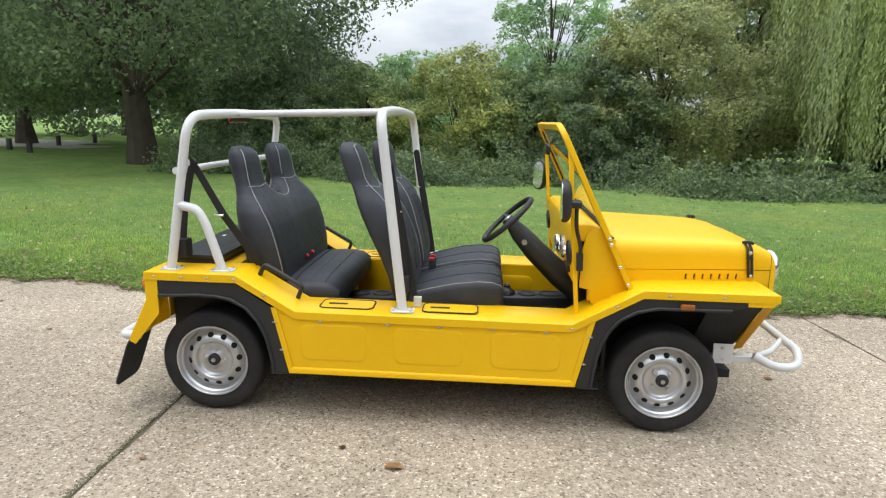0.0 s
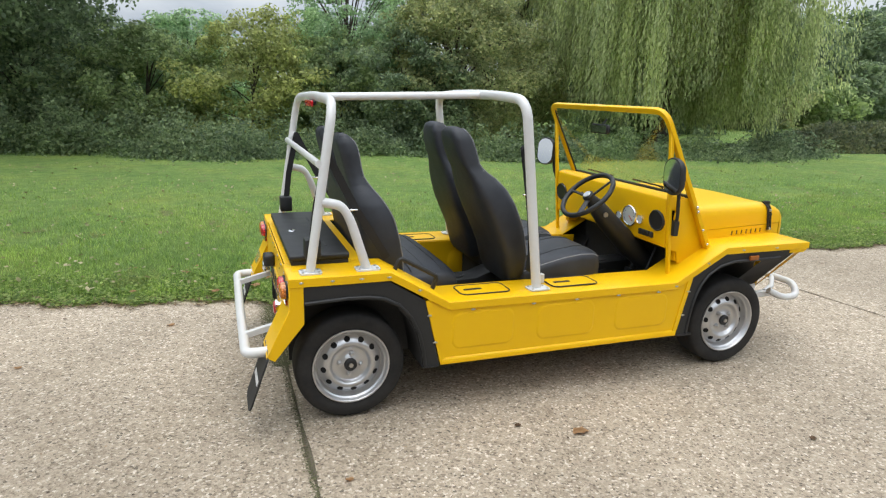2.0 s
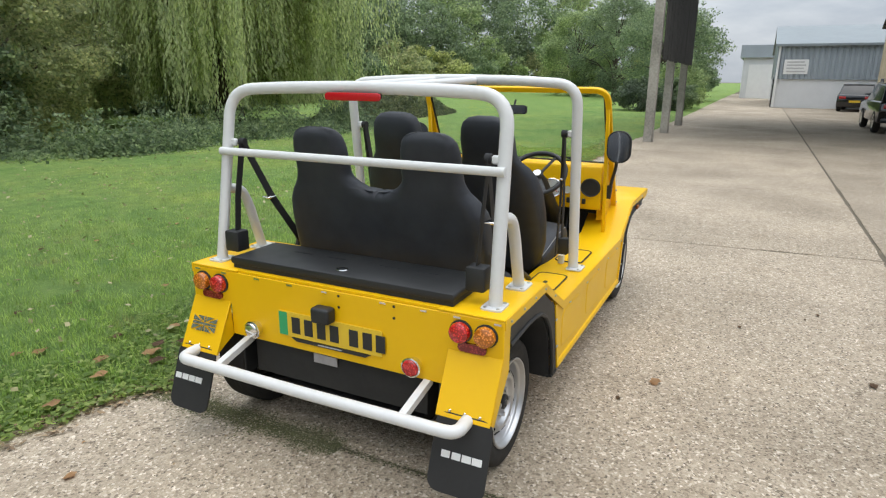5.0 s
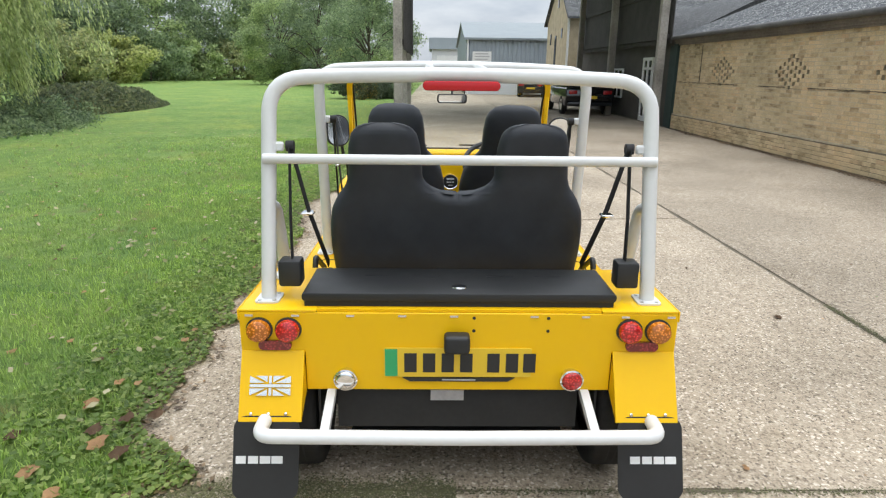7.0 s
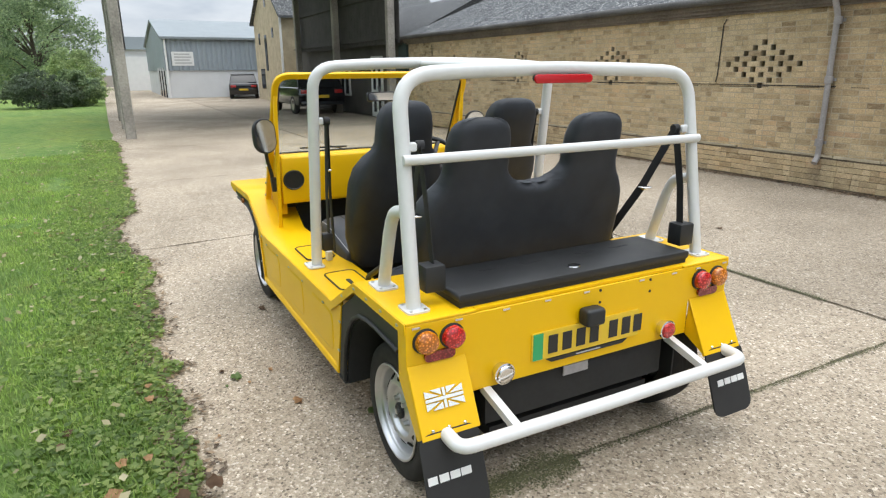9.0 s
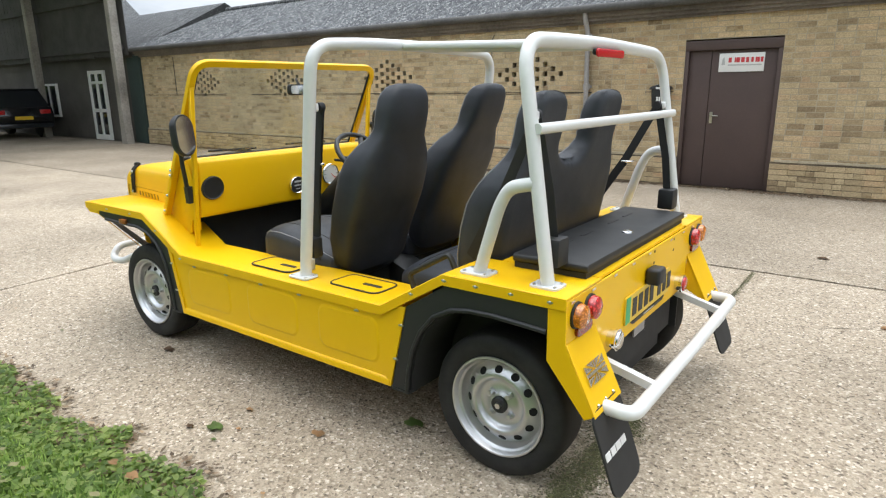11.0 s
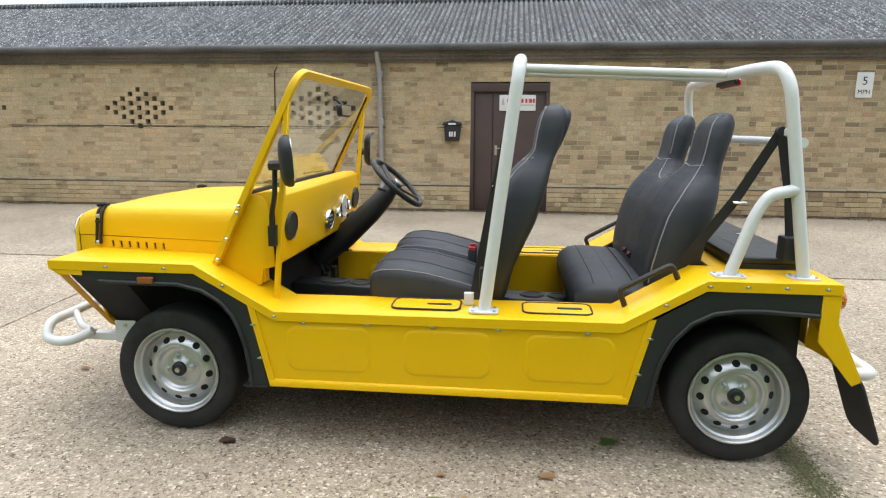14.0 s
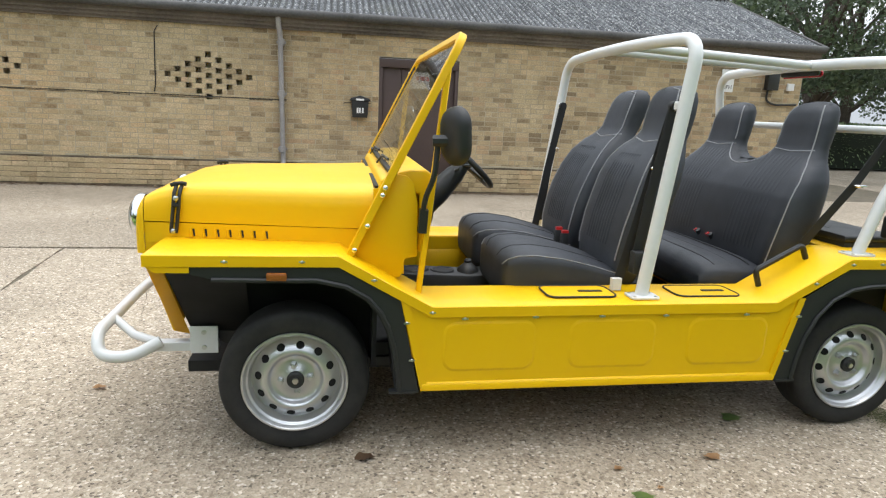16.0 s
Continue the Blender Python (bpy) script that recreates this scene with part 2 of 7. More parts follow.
def lawn_mat():
    n = Nodes("mown_lawn", 0.9, spec=0.2)
    blade = n.ramp(n.noise(60, 6, 0.75, stretch=(1, 1, 0.3)), [(0.25, (0.11, 0.178, 0.05)), (0.5, (0.185, 0.285, 0.080)), (0.78, (0.30, 0.39, 0.14))])
    patch = n.ramp(n.noise(0.6, 5, 0.6), [(0.32, (0.74, 0.86, 0.8)), (0.5, (1, 1, 1)), (0.7, (1.28, 1.1, 0.95))])
    c = n.mix(1.0, blade, patch, "MULTIPLY")
    tuft = n.ramp(n.noise(5.0, 5, 0.7), [(0.36, (0.72, 0.78, 0.75)), (0.6, (1.12, 1.08, 1.0))])
    c = n.mix(1.0, c, tuft, "MULTIPLY")
    dry = n.ramp(n.noise(1.7, 6, 0.7), [(0.60, (0, 0, 0)), (0.72, (0.85, 0.85, 0.85))])
    c = n.mix(dry, c, (0.19, 0.15, 0.09))
    n.colour(c)
    n.bump(n.noise(90, 5, 0.8), 0.9, 0.03)
    return n.m


def leaf_mat(name, dark, mid, light, gloss=0.45, through=0.6, worn=None):
    n = Nodes(name, gloss + 0.12, spec=0.5)
    c = n.ramp(n.random("island"), [(0.0, dark), (0.5, mid), (1.0, light)])
    big = n.ramp(n.noise(0.5, 3), [(0.3, (0.8, 0.8, 0.85)), (0.7, (1.2, 1.15, 1.0))])
    c = n.mix(1.0, c, big, "MULTIPLY")
    if worn:
        tuft = n.ramp(n.noise(5.0, 5, 0.7), [(0.36, (0.70, 0.76, 0.75)), (0.6, (1.12, 1.08, 1.0))])
        c = n.mix(1.0, c, tuft, "MULTIPLY")
        dry = n.ramp(n.noise(1.7, 6, 0.7), [(0.56, (0, 0, 0)), (0.70, (0.8, 0.8, 0.8))])
        c = n.mix(dry, c, worn)
    n.colour(c)
    tr = n.add("ShaderNodeBsdfTranslucent")
    n.link(n.mix(1.0, c, (1.48, 1.46, 1.36), "MULTIPLY"), tr.inputs["Color"])
    mx = n.add("ShaderNodeMixShader")
    mx.inputs[0].default_value = through
    n.link(n.b.outputs[0], mx.inputs[1]).link(tr.outputs[0], mx.inputs[2])
    n.link(mx.outputs[0], n.out.inputs["Surface"])
    return n.m


def brick_mat(name, of):
    n = Nodes(name, 0.9, spec=0.25)
    at = n.add("ShaderNodeNewGeometry").outputs["Position"]
    c = n.ramp(n.random(of), [(0.0, (0.30, 0.235, 0.155)), (0.12, (0.43, 0.345, 0.225)), (0.34, (0.565, 0.47, 0.315)), (0.6, (0.615, 0.515, 0.352)), (0.88, (0.655, 0.555, 0.39)), (0.95, (0.60, 0.465, 0.31)), (1.0, (0.53, 0.385, 0.26))])
    warm = n.ramp(n.noise(0.45, 4, 0.6, co=at), [(0.42, (1, 1, 1)), (0.62, (1.0, 0.90, 0.82))])
    c = n.mix(1.0, c, warm, "MULTIPLY")
    grime = n.ramp(n.noise(0.9, 7, 0.68, co=at), [(0.34, (0.66, 0.64, 0.61)), (0.50, (1.0, 1.0, 1.0)), (0.7, (1.10, 1.08, 1.05))])
    c = n.mix(1.0, c, grime, "MULTIPLY")
    smear = n.ramp(n.noise(9, 6, 0.75, co=at, stretch=(0.6, 1, 1.6)), [(0.42, (0, 0, 0)), (0.62, (0.85, 0.85, 0.85))])
    c = n.mix(smear, c, (0.54, 0.445, 0.30))
    soot = n.ramp(n.noise(3.2, 6, 0.75, co=at), [(0.62, (0, 0, 0)), (0.76, (0.55, 0.55, 0.55))])
    c = n.mix(soot, c, (0.20, 0.17, 0.135))
    sep = n.add("ShaderNodeSeparateXYZ")
    n.link(at, sep.inputs[0])
    leak = n.calc("ADD", n.calc("MULTIPLY", n.calc("ABSOLUTE", n.calc("SUBTRACT", sep.outputs[0], 1.84)), 1.5), n.calc("MULTIPLY", n.noise(2.6, 6, 0.7, co=at), 0.9))
    c = n.mix(n.ramp(leak, [(0.42, (0.7, 0.7, 0.7)), (0.78, (0, 0, 0))]), c, (0.20, 0.165, 0.12))
    worn = n.calc("SUBTRACT", n.noise(0.8, 7, 0.68, co=at), n.calc("MULTIPLY", sep.outputs[0], 0.035))
    old = n.ramp(n.random(of), [(0.0, (0.20, 0.155, 0.105)), (0.2, (0.34, 0.268, 0.175)), (0.5, (0.46, 0.368, 0.24)), (0.8, (0.54, 0.43, 0.28)), (1.0, (0.42, 0.295, 0.195))])
    c = n.mix(n.ramp(worn, [(0.44, (0, 0, 0)), (0.66, (0.9, 0.9, 0.9))]), c, old)
    c = n.mix(1.0, c, (1.0, 0.965, 0.90), "MULTIPLY")
    fine = n.ramp(n.noise(45, 5, 0.75, co=at), [(0.3, (0.66, 0.65, 0.63)), (0.65, (1.12, 1.12, 1.12))])
    c = n.mix(1.0, c, fine, "MULTIPLY")
    n.colour(c)
    n.bump(n.calc("ADD", n.noise(70, 5, 0.7, co=at), n.noise(14, 4, 0.7, co=at)), 0.8, 0.012)
    return n.m


WX0, SHEET_PITCH = -6.95, 0.098


def slate_mat():
    n = Nodes("weathered_fibre_cement", 0.85, spec=0.3)
    c = n.ramp(n.noise(6, 6, 0.75), [(0.3, (0.052, 0.058, 0.066)), (0.52, (0.108, 0.114, 0.124)), (0.75, (0.19, 0.196, 0.205))])
    run = n.ramp(n.noise(9, 5, 0.65, stretch=(1.0, 0.10, 0.10)), [(0.36, (0.55, 0.55, 0.56)), (0.62, (1.2, 1.2, 1.18))])
    c = n.mix(1.0, c, run, "MULTIPLY")
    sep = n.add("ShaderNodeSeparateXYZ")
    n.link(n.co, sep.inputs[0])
    # shade between the ribs put into the colour: near-black along each wave's trough
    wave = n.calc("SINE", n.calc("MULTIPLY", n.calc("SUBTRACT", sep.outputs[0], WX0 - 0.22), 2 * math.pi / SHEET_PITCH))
    trough_shade = n.ramp(n.calc("ADD", n.calc("MULTIPLY", wave, 0.30), n.noise(7, 5, 0.7)), [(0.30, (0.85, 0.85, 0.85)), (0.52, (0, 0, 0))])
    lich = n.ramp(n.noise(30, 5, 0.8, stretch=(1.0, 0.45, 0.45)), [(0.54, (0, 0, 0)), (0.60, (0.9, 0.9, 0.9))])
    c = n.mix(lich, c, (0.40, 0.405, 0.395))
    c = n.mix(trough_shade, c, (0.030, 0.031, 0.030))
    spots = n.ramp(n.noise(60, 3, 0.7), [(0.64, (0, 0, 0)), (0.68, (0.8, 0.8, 0.8))])
    c = n.mix(spots, c, (0.50, 0.50, 0.47))
    moss = n.ramp(n.noise(1.6, 5), [(0.6, (0, 0, 0)), (0.8, (0.5, 0.5, 0.5))])
    c = n.mix(moss, c, (0.07, 0.075, 0.05))
    n.colour(c)
    n.bump(n.noise(35, 5, 0.7), 0.5, 0.01)
    return n.m


M_CONC, M_CONC2, M_LAWN = concrete_mat("exposed_concrete", 0.98), concrete_mat("older_grey_concrete", 0.83), lawn_mat()
M_BRICK, M_BRICKS = brick_mat("buff_brick", "object"), brick_mat("buff_brick_rest", "island")
M_ROOF = slate_mat()
M_MORTAR = plain("old_mortar", (0.40, 0.345, 0.25), 0.95, vary=0.35, scale=12, bump=0.6, bscale=80, depth=0.004)
M_EARTH = plain("damp_earth", (0.12, 0.10, 0.07), 0.95, vary=0.4, scale=18, bump=0.8, bscale=40, depth=0.02)
M_TRACK = plain("pale_gravel", (0.42, 0.40, 0.36), 0.9, vary=0.2, scale=6, bump=0.5, bscale=30, depth=0.02)
M_DARKWOOD = plain("tarred_boards", (0.060, 0.056, 0.052), 0.8, vary=0.4, scale=10, bump=0.5, bscale=25, depth=0.005)
M_FASCIA = plain("weathered_black_gutter", (0.085, 0.082, 0.08), 0.8, vary=0.5, scale=8)
M_POST = plain("old_concrete_post", (0.32, 0.295, 0.26), 0.9, vary=0.5, scale=5, bump=0.6, bscale=50, depth=0.006)
M_BARK = plain("bark", (0.075, 0.06, 0.045), 0.95, vary=0.4, scale=16, bump=0.9, bscale=24, depth=0.03)
M_DOOR = plain("brown_painted_door", (0.072, 0.046, 0.041), 0.6, vary=0.15, scale=10)
M_WHITE = plain("white_board", (0.74, 0.74, 0.73), 0.5, vary=0.05)
M_RED = plain("red_print", (0.55, 0.04, 0.05), 0.5, vary=0.05)
M_BLACKP = plain("black_plastic", (0.018, 0.018, 0.019), 0.45, vary=0.2)
M_PRINT = plain("black_print", (0.02, 0.02, 0.02), 0.5, vary=0.1)
M_GREYPRINT = plain("grey_print", (0.45, 0.45, 0.45), 0.5, vary=0.1)
M_CHROME = plain("chrome", (0.80, 0.80, 0.80), 0.08, 1.0, vary=0.02)
M_ALU = plain("brushed_steel", (0.55, 0.55, 0.54), 0.3, 1.0, vary=0.06)
M_ZINC = plain("grey_downpipe", (0.30, 0.285, 0.28), 0.6, vary=0.25, scale=12)
M_GREENP = plain("green_painted_timber", (0.022, 0.042, 0.038), 0.6, vary=0.2)
M_SHEDBLUE = plain("grey_blue_sheeting", (0.275, 0.315, 0.345), 0.55, vary=0.1, scale=3)
M_SHEDROOF = plain("pale_sheet_roof", (0.215, 0.245, 0.26), 0.6, vary=0.1, scale=3)
M_SHEDWHITE = plain("white_rendered_block", (0.62, 0.63, 0.64), 0.8, vary=0.08, scale=4)
M_HOUSE = plain("far_buff_brickwork", (0.45, 0.375, 0.255), 0.9, vary=0.3, scale=12, bump=0.4, bscale=14, depth=0.01)
L_OAK = leaf_mat("oak_leaf", (0.090, 0.132, 0.080), (0.150, 0.212, 0.122), (0.25, 0.325, 0.195), 0.4)
L_ASH = leaf_mat("ash_leaf", (0.040, 0.062, 0.038), (0.070, 0.105, 0.060), (0.125, 0.17, 0.10), 0.5, 0.3)
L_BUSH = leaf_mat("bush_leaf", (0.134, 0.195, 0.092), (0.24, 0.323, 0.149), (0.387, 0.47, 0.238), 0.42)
L_DARK = leaf_mat("hedge_leaf", (0.091, 0.144, 0.086), (0.169, 0.239, 0.133), (0.297, 0.373, 0.215), 0.4)
L_THORN = leaf_mat("thorn_leaf", (0.156, 0.194, 0.098), (0.282, 0.333, 0.167), (0.392, 0.402, 0.211), 0.42)
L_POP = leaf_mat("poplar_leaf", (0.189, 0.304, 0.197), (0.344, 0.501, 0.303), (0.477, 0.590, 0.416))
L_WILLOW = leaf_mat("willow_leaf", (0.215, 0.276, 0.130), (0.377, 0.448, 0.218), (0.498, 0.554, 0.314))
L_REED = leaf_mat("rough_grass_blade", (0.060, 0.082, 0.044), (0.112, 0.145, 0.074), (0.205, 0.225, 0.118))
L_GRASS = leaf_mat("grass_blade", (0.155, 0.245, 0.065), (0.255, 0.385, 0.11), (0.36, 0.485, 0.17), 0.55, worn=(0.27, 0.235, 0.12))
L_MOSS = leaf_mat("joint_moss", (0.055, 0.06, 0.03), (0.10, 0.105, 0.05), (0.17, 0.17, 0.09), 0.9, 0.05)
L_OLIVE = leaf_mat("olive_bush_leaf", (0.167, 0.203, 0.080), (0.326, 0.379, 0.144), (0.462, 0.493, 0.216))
L_LITTER = leaf_mat("leaf_litter", (0.07, 0.05, 0.035), (0.16, 0.115, 0.075), (0.36, 0.27, 0.18), 0.8, 0.05)
L_WEED = leaf_mat("pale_fleck", (0.16, 0.17, 0.07), (0.28, 0.26, 0.14), (0.46, 0.42, 0.28), 0.7, 0.2)
L_IVY = leaf_mat("ground_ivy_leaf", (0.10, 0.165, 0.050), (0.205, 0.30, 0.090), (0.37, 0.45, 0.17), 0.45)

# ---- ground ----
EDGE_Y = 1.51


def edge_y(x):
    """Where the lawn laps over the drive, wavering along x."""
    dip = 0.30 * math.exp(-((x + 1.42) / 0.25) ** 2) + 0.12 * math.exp(-((x + 2.2) / 0.5) ** 2) + 0.09 * math.exp(-((x - 0.2) / 0.12) ** 2)
    return EDGE_Y + 0.03 * math.sin(x * 1.9 + 0.6) + 0.025 * math.sin(x * 4.7) + 0.03 * math.sin(x * 11.3 + 1.0) + 0.02 * math.sin(x * 23.0) - dip + 0.13 * (1 - math.tanh((x + 3.2) / 0.36)) + 0.17 * math.exp(-((x - 3.7) / 0.8) ** 2)


bm = B()
box(bm, -420, 420, -420, 420, -0.6, -0.05)
solid("ground", bm, M_EARTH, "dark earth under lawn and drive, reaching the horizon", "ground", "structure")

# lawn: one gently uneven sheet
xs = np.concatenate([np.linspace(-320, -14, 40), np.linspace(-13, 16, 190), np.linspace(17, 320, 50)])
ys = np.concatenate([[0.0, 0.05, 0.12, 0.22, 0.4], np.linspace(0.7, 12, 40), np.linspace(13, 40, 14), np.linspace(48, 380, 20)])
vs, fs = [], []
for x in xs:
    e = edge_y(x)
    for k, d in enumerate(ys):
        h = -0.03 if k == 0 else 0.006 + 0.03 * (1 - math.exp(-d / 0.5)) + 0.035 * noise.noise((x * 0.25, d * 0.25, 0)) * min(1, d / 3)
        vs.append((x, e + d, h))
m = len(ys)
for i in range(len(xs) - 1):
    for j in range(m - 1):
        fs.append((i * m + j, (i + 1) * m + j, (i + 1) * m + j + 1, i * m + j + 1))
lawn = tagged(new("lawn", sheet("lawn", vs, fs, M_LAWN, True)), "mown green lawn with worn patches beside the drive", "lawn", kind="structure")

# drive: cast slabs in two lanes, joints left open
drive = tagged(thing("driveway", "old exposed-aggregate concrete drive in large cracked slabs", "driveway"), kind="structure")
SKEW = {3.13: -0.09, 7.17: -0.06, 12.0: -0.08}
joints = [-38, -33.4, -28.8, -24.2, -19.6, -15, -10.6, -6.1, -1.49, 3.13, 7.17, 12.0, 16.6, 21.2, 25.8, 30.4, 36, 44, 52, 62, 80]


def slab(x0, x1, y0, y1, z, k0=0.0, k1=0.0):
    """A concrete slab with slightly ragged arrises."""
    bm = B()
    loop = []
    p, q, u_, v_ = (x0 + k0 * y0, y0), (x1 + k1 * y0, y0), (x1 + k1 * y1, y1), (x0 + k0 * y1, y1)
    for (ax, ay), (bx, by) in ((p, q), (q, u_), (u_, v_), (v_, p)):
        L = math.hypot(bx - ax, by - ay)
        k = max(2, min(90, int(L / 0.07)))
        for i in range(k):
            u = i / k
            px, py = ax + (bx - ax) * u, ay + (by - ay) * u
            w = 0.008 * noise.noise((px * 6, py * 6, 2.0)) + 0.022 * max(0, noise.noise((px * 2.3, py * 2.3, 9.0)))
            nx, ny = (by - ay) / L, -(bx - ax) / L
            loop.append((px - nx * w, py - ny * w))
    prism(bm, loop, z - 0.07, z, "z")
    return bm


wide = [-38, -20, -9.5, 7.15, 17, 30, 80]
for lane, (ya, yb) in enumerate(((-2.775, 2.6), (-7.02, -2.81), (-14.5, -7.7))):
    row = wide if lane == 1 else joints
    for i, (xa, xb) in enumerate(zip(row, row[1:])):
        if lane == 2 and xb > -7:
            continue
        part("slab", slab(xa + 0.006, xb - 0.006, ya, yb, rng.uniform(-0.004, 0.0), SKEW.get(xa, 0) if lane == 0 else 0, SKEW.get(xb, 0) if lane == 0 else 0), M_CONC if lane == 0 else M_CONC2, drive)
bm = B()
box(bm, -38, 80, -14.6, 2.7, -0.049, -0.009)
part("joint_bed", bm, M_EARTH, drive, "dark soil and grit in the slab joints")

# fine cracks across the slabs
def crack(pts, width, seed):
    bm = B()
    r_ = random.Random(seed)
    line = []
    for (ax, ay), (bx, by) in zip(pts, pts[1:]):
        k = max(2, int(math.hypot(bx - ax, by - ay) / 0.06))
        for i in range(k):
            u = i / k
            line.append((ax + (bx - ax) * u + r_.gauss(0, 0.012), ay + (by - ay) * u + r_.gauss(0, 0.012)))
    line.append(pts[-1])
    last = None
    for i, (x, y) in enumerate(line):
        a, b = line[max(0, i - 1)], line[min(len(line) - 1, i + 1)]
        d = Vector((b[0] - a[0], b[1] - a[1])).normalized()
        w = width * r_.uniform(0.25, 1.0) * min(1, 0.3 + i / 6, 0.3 + (len(line) - i) / 6)
        pair = [bm.verts.new((x - d.y * w, y + d.x * w, 0.0006)), bm.verts.new((x + d.y * w, y - d.x * w, 0.0006))]
        if last:
            bm.faces.new((last[0], last[1], pair[1], pair[0]))
        last = pair
    part("crack", bm, M_EARTH, drive)


crack([(2.0, -2.75), (2.35, -1.6), (2.2, -0.9)], 0.003, 1)
crack([(4.1, -2.8), (3.6, -3.9), (3.9, -5.1), (3.4, -7.0)], 0.004, 2)
crack([(1.5, -4.2), (1.35, -5.0), (1.22, -5.8), (1.3, -7.0)], 0.004, 3)
crack([(9.8, -2.8), (9.2, -4.4), (9.6, -7.0)], 0.005, 4)
crack([(5.3, -2.75), (4.6, -1.5), (4.9, -0.2), (4.5, 1.4)], 0.003, 5)
crack([(-4.0, -2.8), (-3.7, -4.3), (-4.3, -5.6), (-4.1, -7.0)], 0.004, 6)
crack([(-2.6, -2.7), (-2.4, -1.9), (-1.9, -1.6), (-1.5, -1.7)], 0.003, 7)
crack([(7.2, -1.4), (8.6, -1.0), (9.5, -1.5), (12.0, -1.2)], 0.004, 8)

# ---- long brick building ----
WY, WX1, EAVE = -7.07, 15.25, 2.47
hall = tagged(thing("brick_building", "long low buff brick building with a corrugated roof and black gutter", "building"), kind="structure")
DOOR = (-0.86, 0.40)
VENTS = (2.93, 6.10, 9.21, 12.3)
COURSE = 0.0765


def openings(zc):
    """What is left open in the course at height zc: (from, to) along x."""
    gaps = []
    if zc < 2.07:
        gaps.append(DOOR)
    for vx in VENTS:
        row = round((zc - 1.69) / COURSE)
        if abs(row) <= 4:
            n = 5 - abs(row)
            # holes sit on a chequer: a course holds every second column
            cols = [c for c in range(-4, 5) if abs(c) + abs(row) <= 4 and (c + row) % 2 == 0]
            gaps += [(vx + c * 0.145 - 0.038, vx + c * 0.145 + 0.038) for c in cols]
    return sorted(gaps)


def brick_shape(L, proud=0.0):
    bm = B()
    h, d = COURSE - 0.008, 0.10
    x, z = L / 2, h / 2
    v = [bm.verts.new(p) for p in ((-x, -d, -z), (x, -d, -z), (x, -d, z), (-x, -d, z), (-x, -0.003, -z), (x, -0.003, -z), (x, -0.003, z), (-x, -0.003, z),
                                   (-x + 0.003, 0, -z + 0.003), (x - 0.003, 0, -z + 0.003), (x - 0.003, 0, z - 0.003), (-x + 0.003, 0, z - 0.003))]
    for f in ((0, 1, 5, 4), (1, 2, 6, 5), (2, 3, 7, 6), (3, 0, 4, 7), (4, 5, 9, 8), (5, 6, 10, 9), (6, 7, 11, 10), (7, 4, 8, 11), (8, 9, 10, 11)):
        bm.faces.new([v[i] for i in f])
    return bm


brick_mesh = {}
rest_v, rest_f = [], []
ncourse = int(EAVE / COURSE)
bricks_to_place = []
for c in range(ncourse):
    zc = 0.02 + COURSE * (c + 0.5)
    plinth = 0.045 if zc < 0.42 else 0.0
    edges = [WX0] + [e for g in openings(zc) for e in g] + [WX1]
    for a, b in zip(edges[0::2], edges[1::2]):
        x = a
        first = True
        while b - x > 0.02:
            L = 0.218 if rng.random() < 0.72 else 0.105
            if first and c % 2 and b - a > 0.5:
                L = 0.105
            first = False
            if b - x - L < 0.06:
                L = b - x
                if L > 0.26:
                    L = L / 2
            L = min(L, b - x)
            bricks_to_place.append((x + L / 2, WY + plinth + max(-0.0018, rng.gauss(0, 0.0022)), zc + rng.gauss(0, 0.0012), max(0.03, L - (0.003 if plinth else 0.009))))
            x += L
near = sorted(bricks_to_place, key=lambda p: abs(p[0] + 1.9) + 0.9 * abs(p[2] - 0.9))[:300]
near_set = set(near)
for p in bricks_to_place:
    if p in near_set:
        continue
    bm = brick_shape(p[3])
    bm.verts.index_update()
    o = len(rest_v)
    rest_v += [(v.co.x + p[0], v.co.y + p[1], v.co.z + p[2]) for v in bm.verts]
    rest_f += [tuple(v.index + o for v in f.verts) for f in bm.faces]
    bm.free()
ob = tagged(new("brickwork", sheet("brickwork", rest_v, rest_f, M_BRICKS)), "weathered buff and brown bricks", kind="stuff")
ob.parent = hall

bm = B()
mx = WY - 0.0030
box(bm, WX0, DOOR[0], mx - 0.25, mx, 0, EAVE)
box(bm, DOOR[1], VENTS[0] - 0.75, mx - 0.25, mx, 0, EAVE)
for a, b in zip(VENTS, list(VENTS[1:]) + [WX1 + 0.75]):
    box(bm, a + 0.75, b - 0.75, mx - 0.25, mx, 0, EAVE)
    rows = [0.02 + COURSE * (c + 0.5) for c in range(ncourse) if abs(round((0.02 + COURSE * (c + 0.5) - 1.69) / COURSE)) <= 4]
    zlo, zhi = rows[0] - COURSE / 2, rows[-1] + COURSE / 2
    box(bm, a - 0.75, a + 0.75, mx - 0.25, mx, 0, zlo)
    box(bm, a - 0.75, a + 0.75, mx - 0.25, mx, zhi, EAVE)
    box(bm, a - 0.75, a + 0.75, mx - 0.25, mx - 0.12, zlo, zhi)
    for zc in rows:
        ends = [a - 0.75] + [e for g in openings(zc) for e in g if a - 0.75 < e < a + 0.75] + [a + 0.75]
        for x0, x1 in zip(ends[0::2], ends[1::2]):
            box(bm, x0 + 0.004, x1 - 0.004, mx - 0.115, mx, zc - COURSE / 2, zc + COURSE / 2)
box(bm, DOOR[0], DOOR[1], mx - 0.25, mx, 2.08, EAVE)
box(bm, WX0, WX0 + 0.25, -12.8, mx - 0.25, 0, EAVE)
box(bm, WX1 - 0.25, WX1, -12.8, mx - 0.25, 0, EAVE)
box(bm, WX0, WX1, -13.0, -12.8, 0, EAVE)
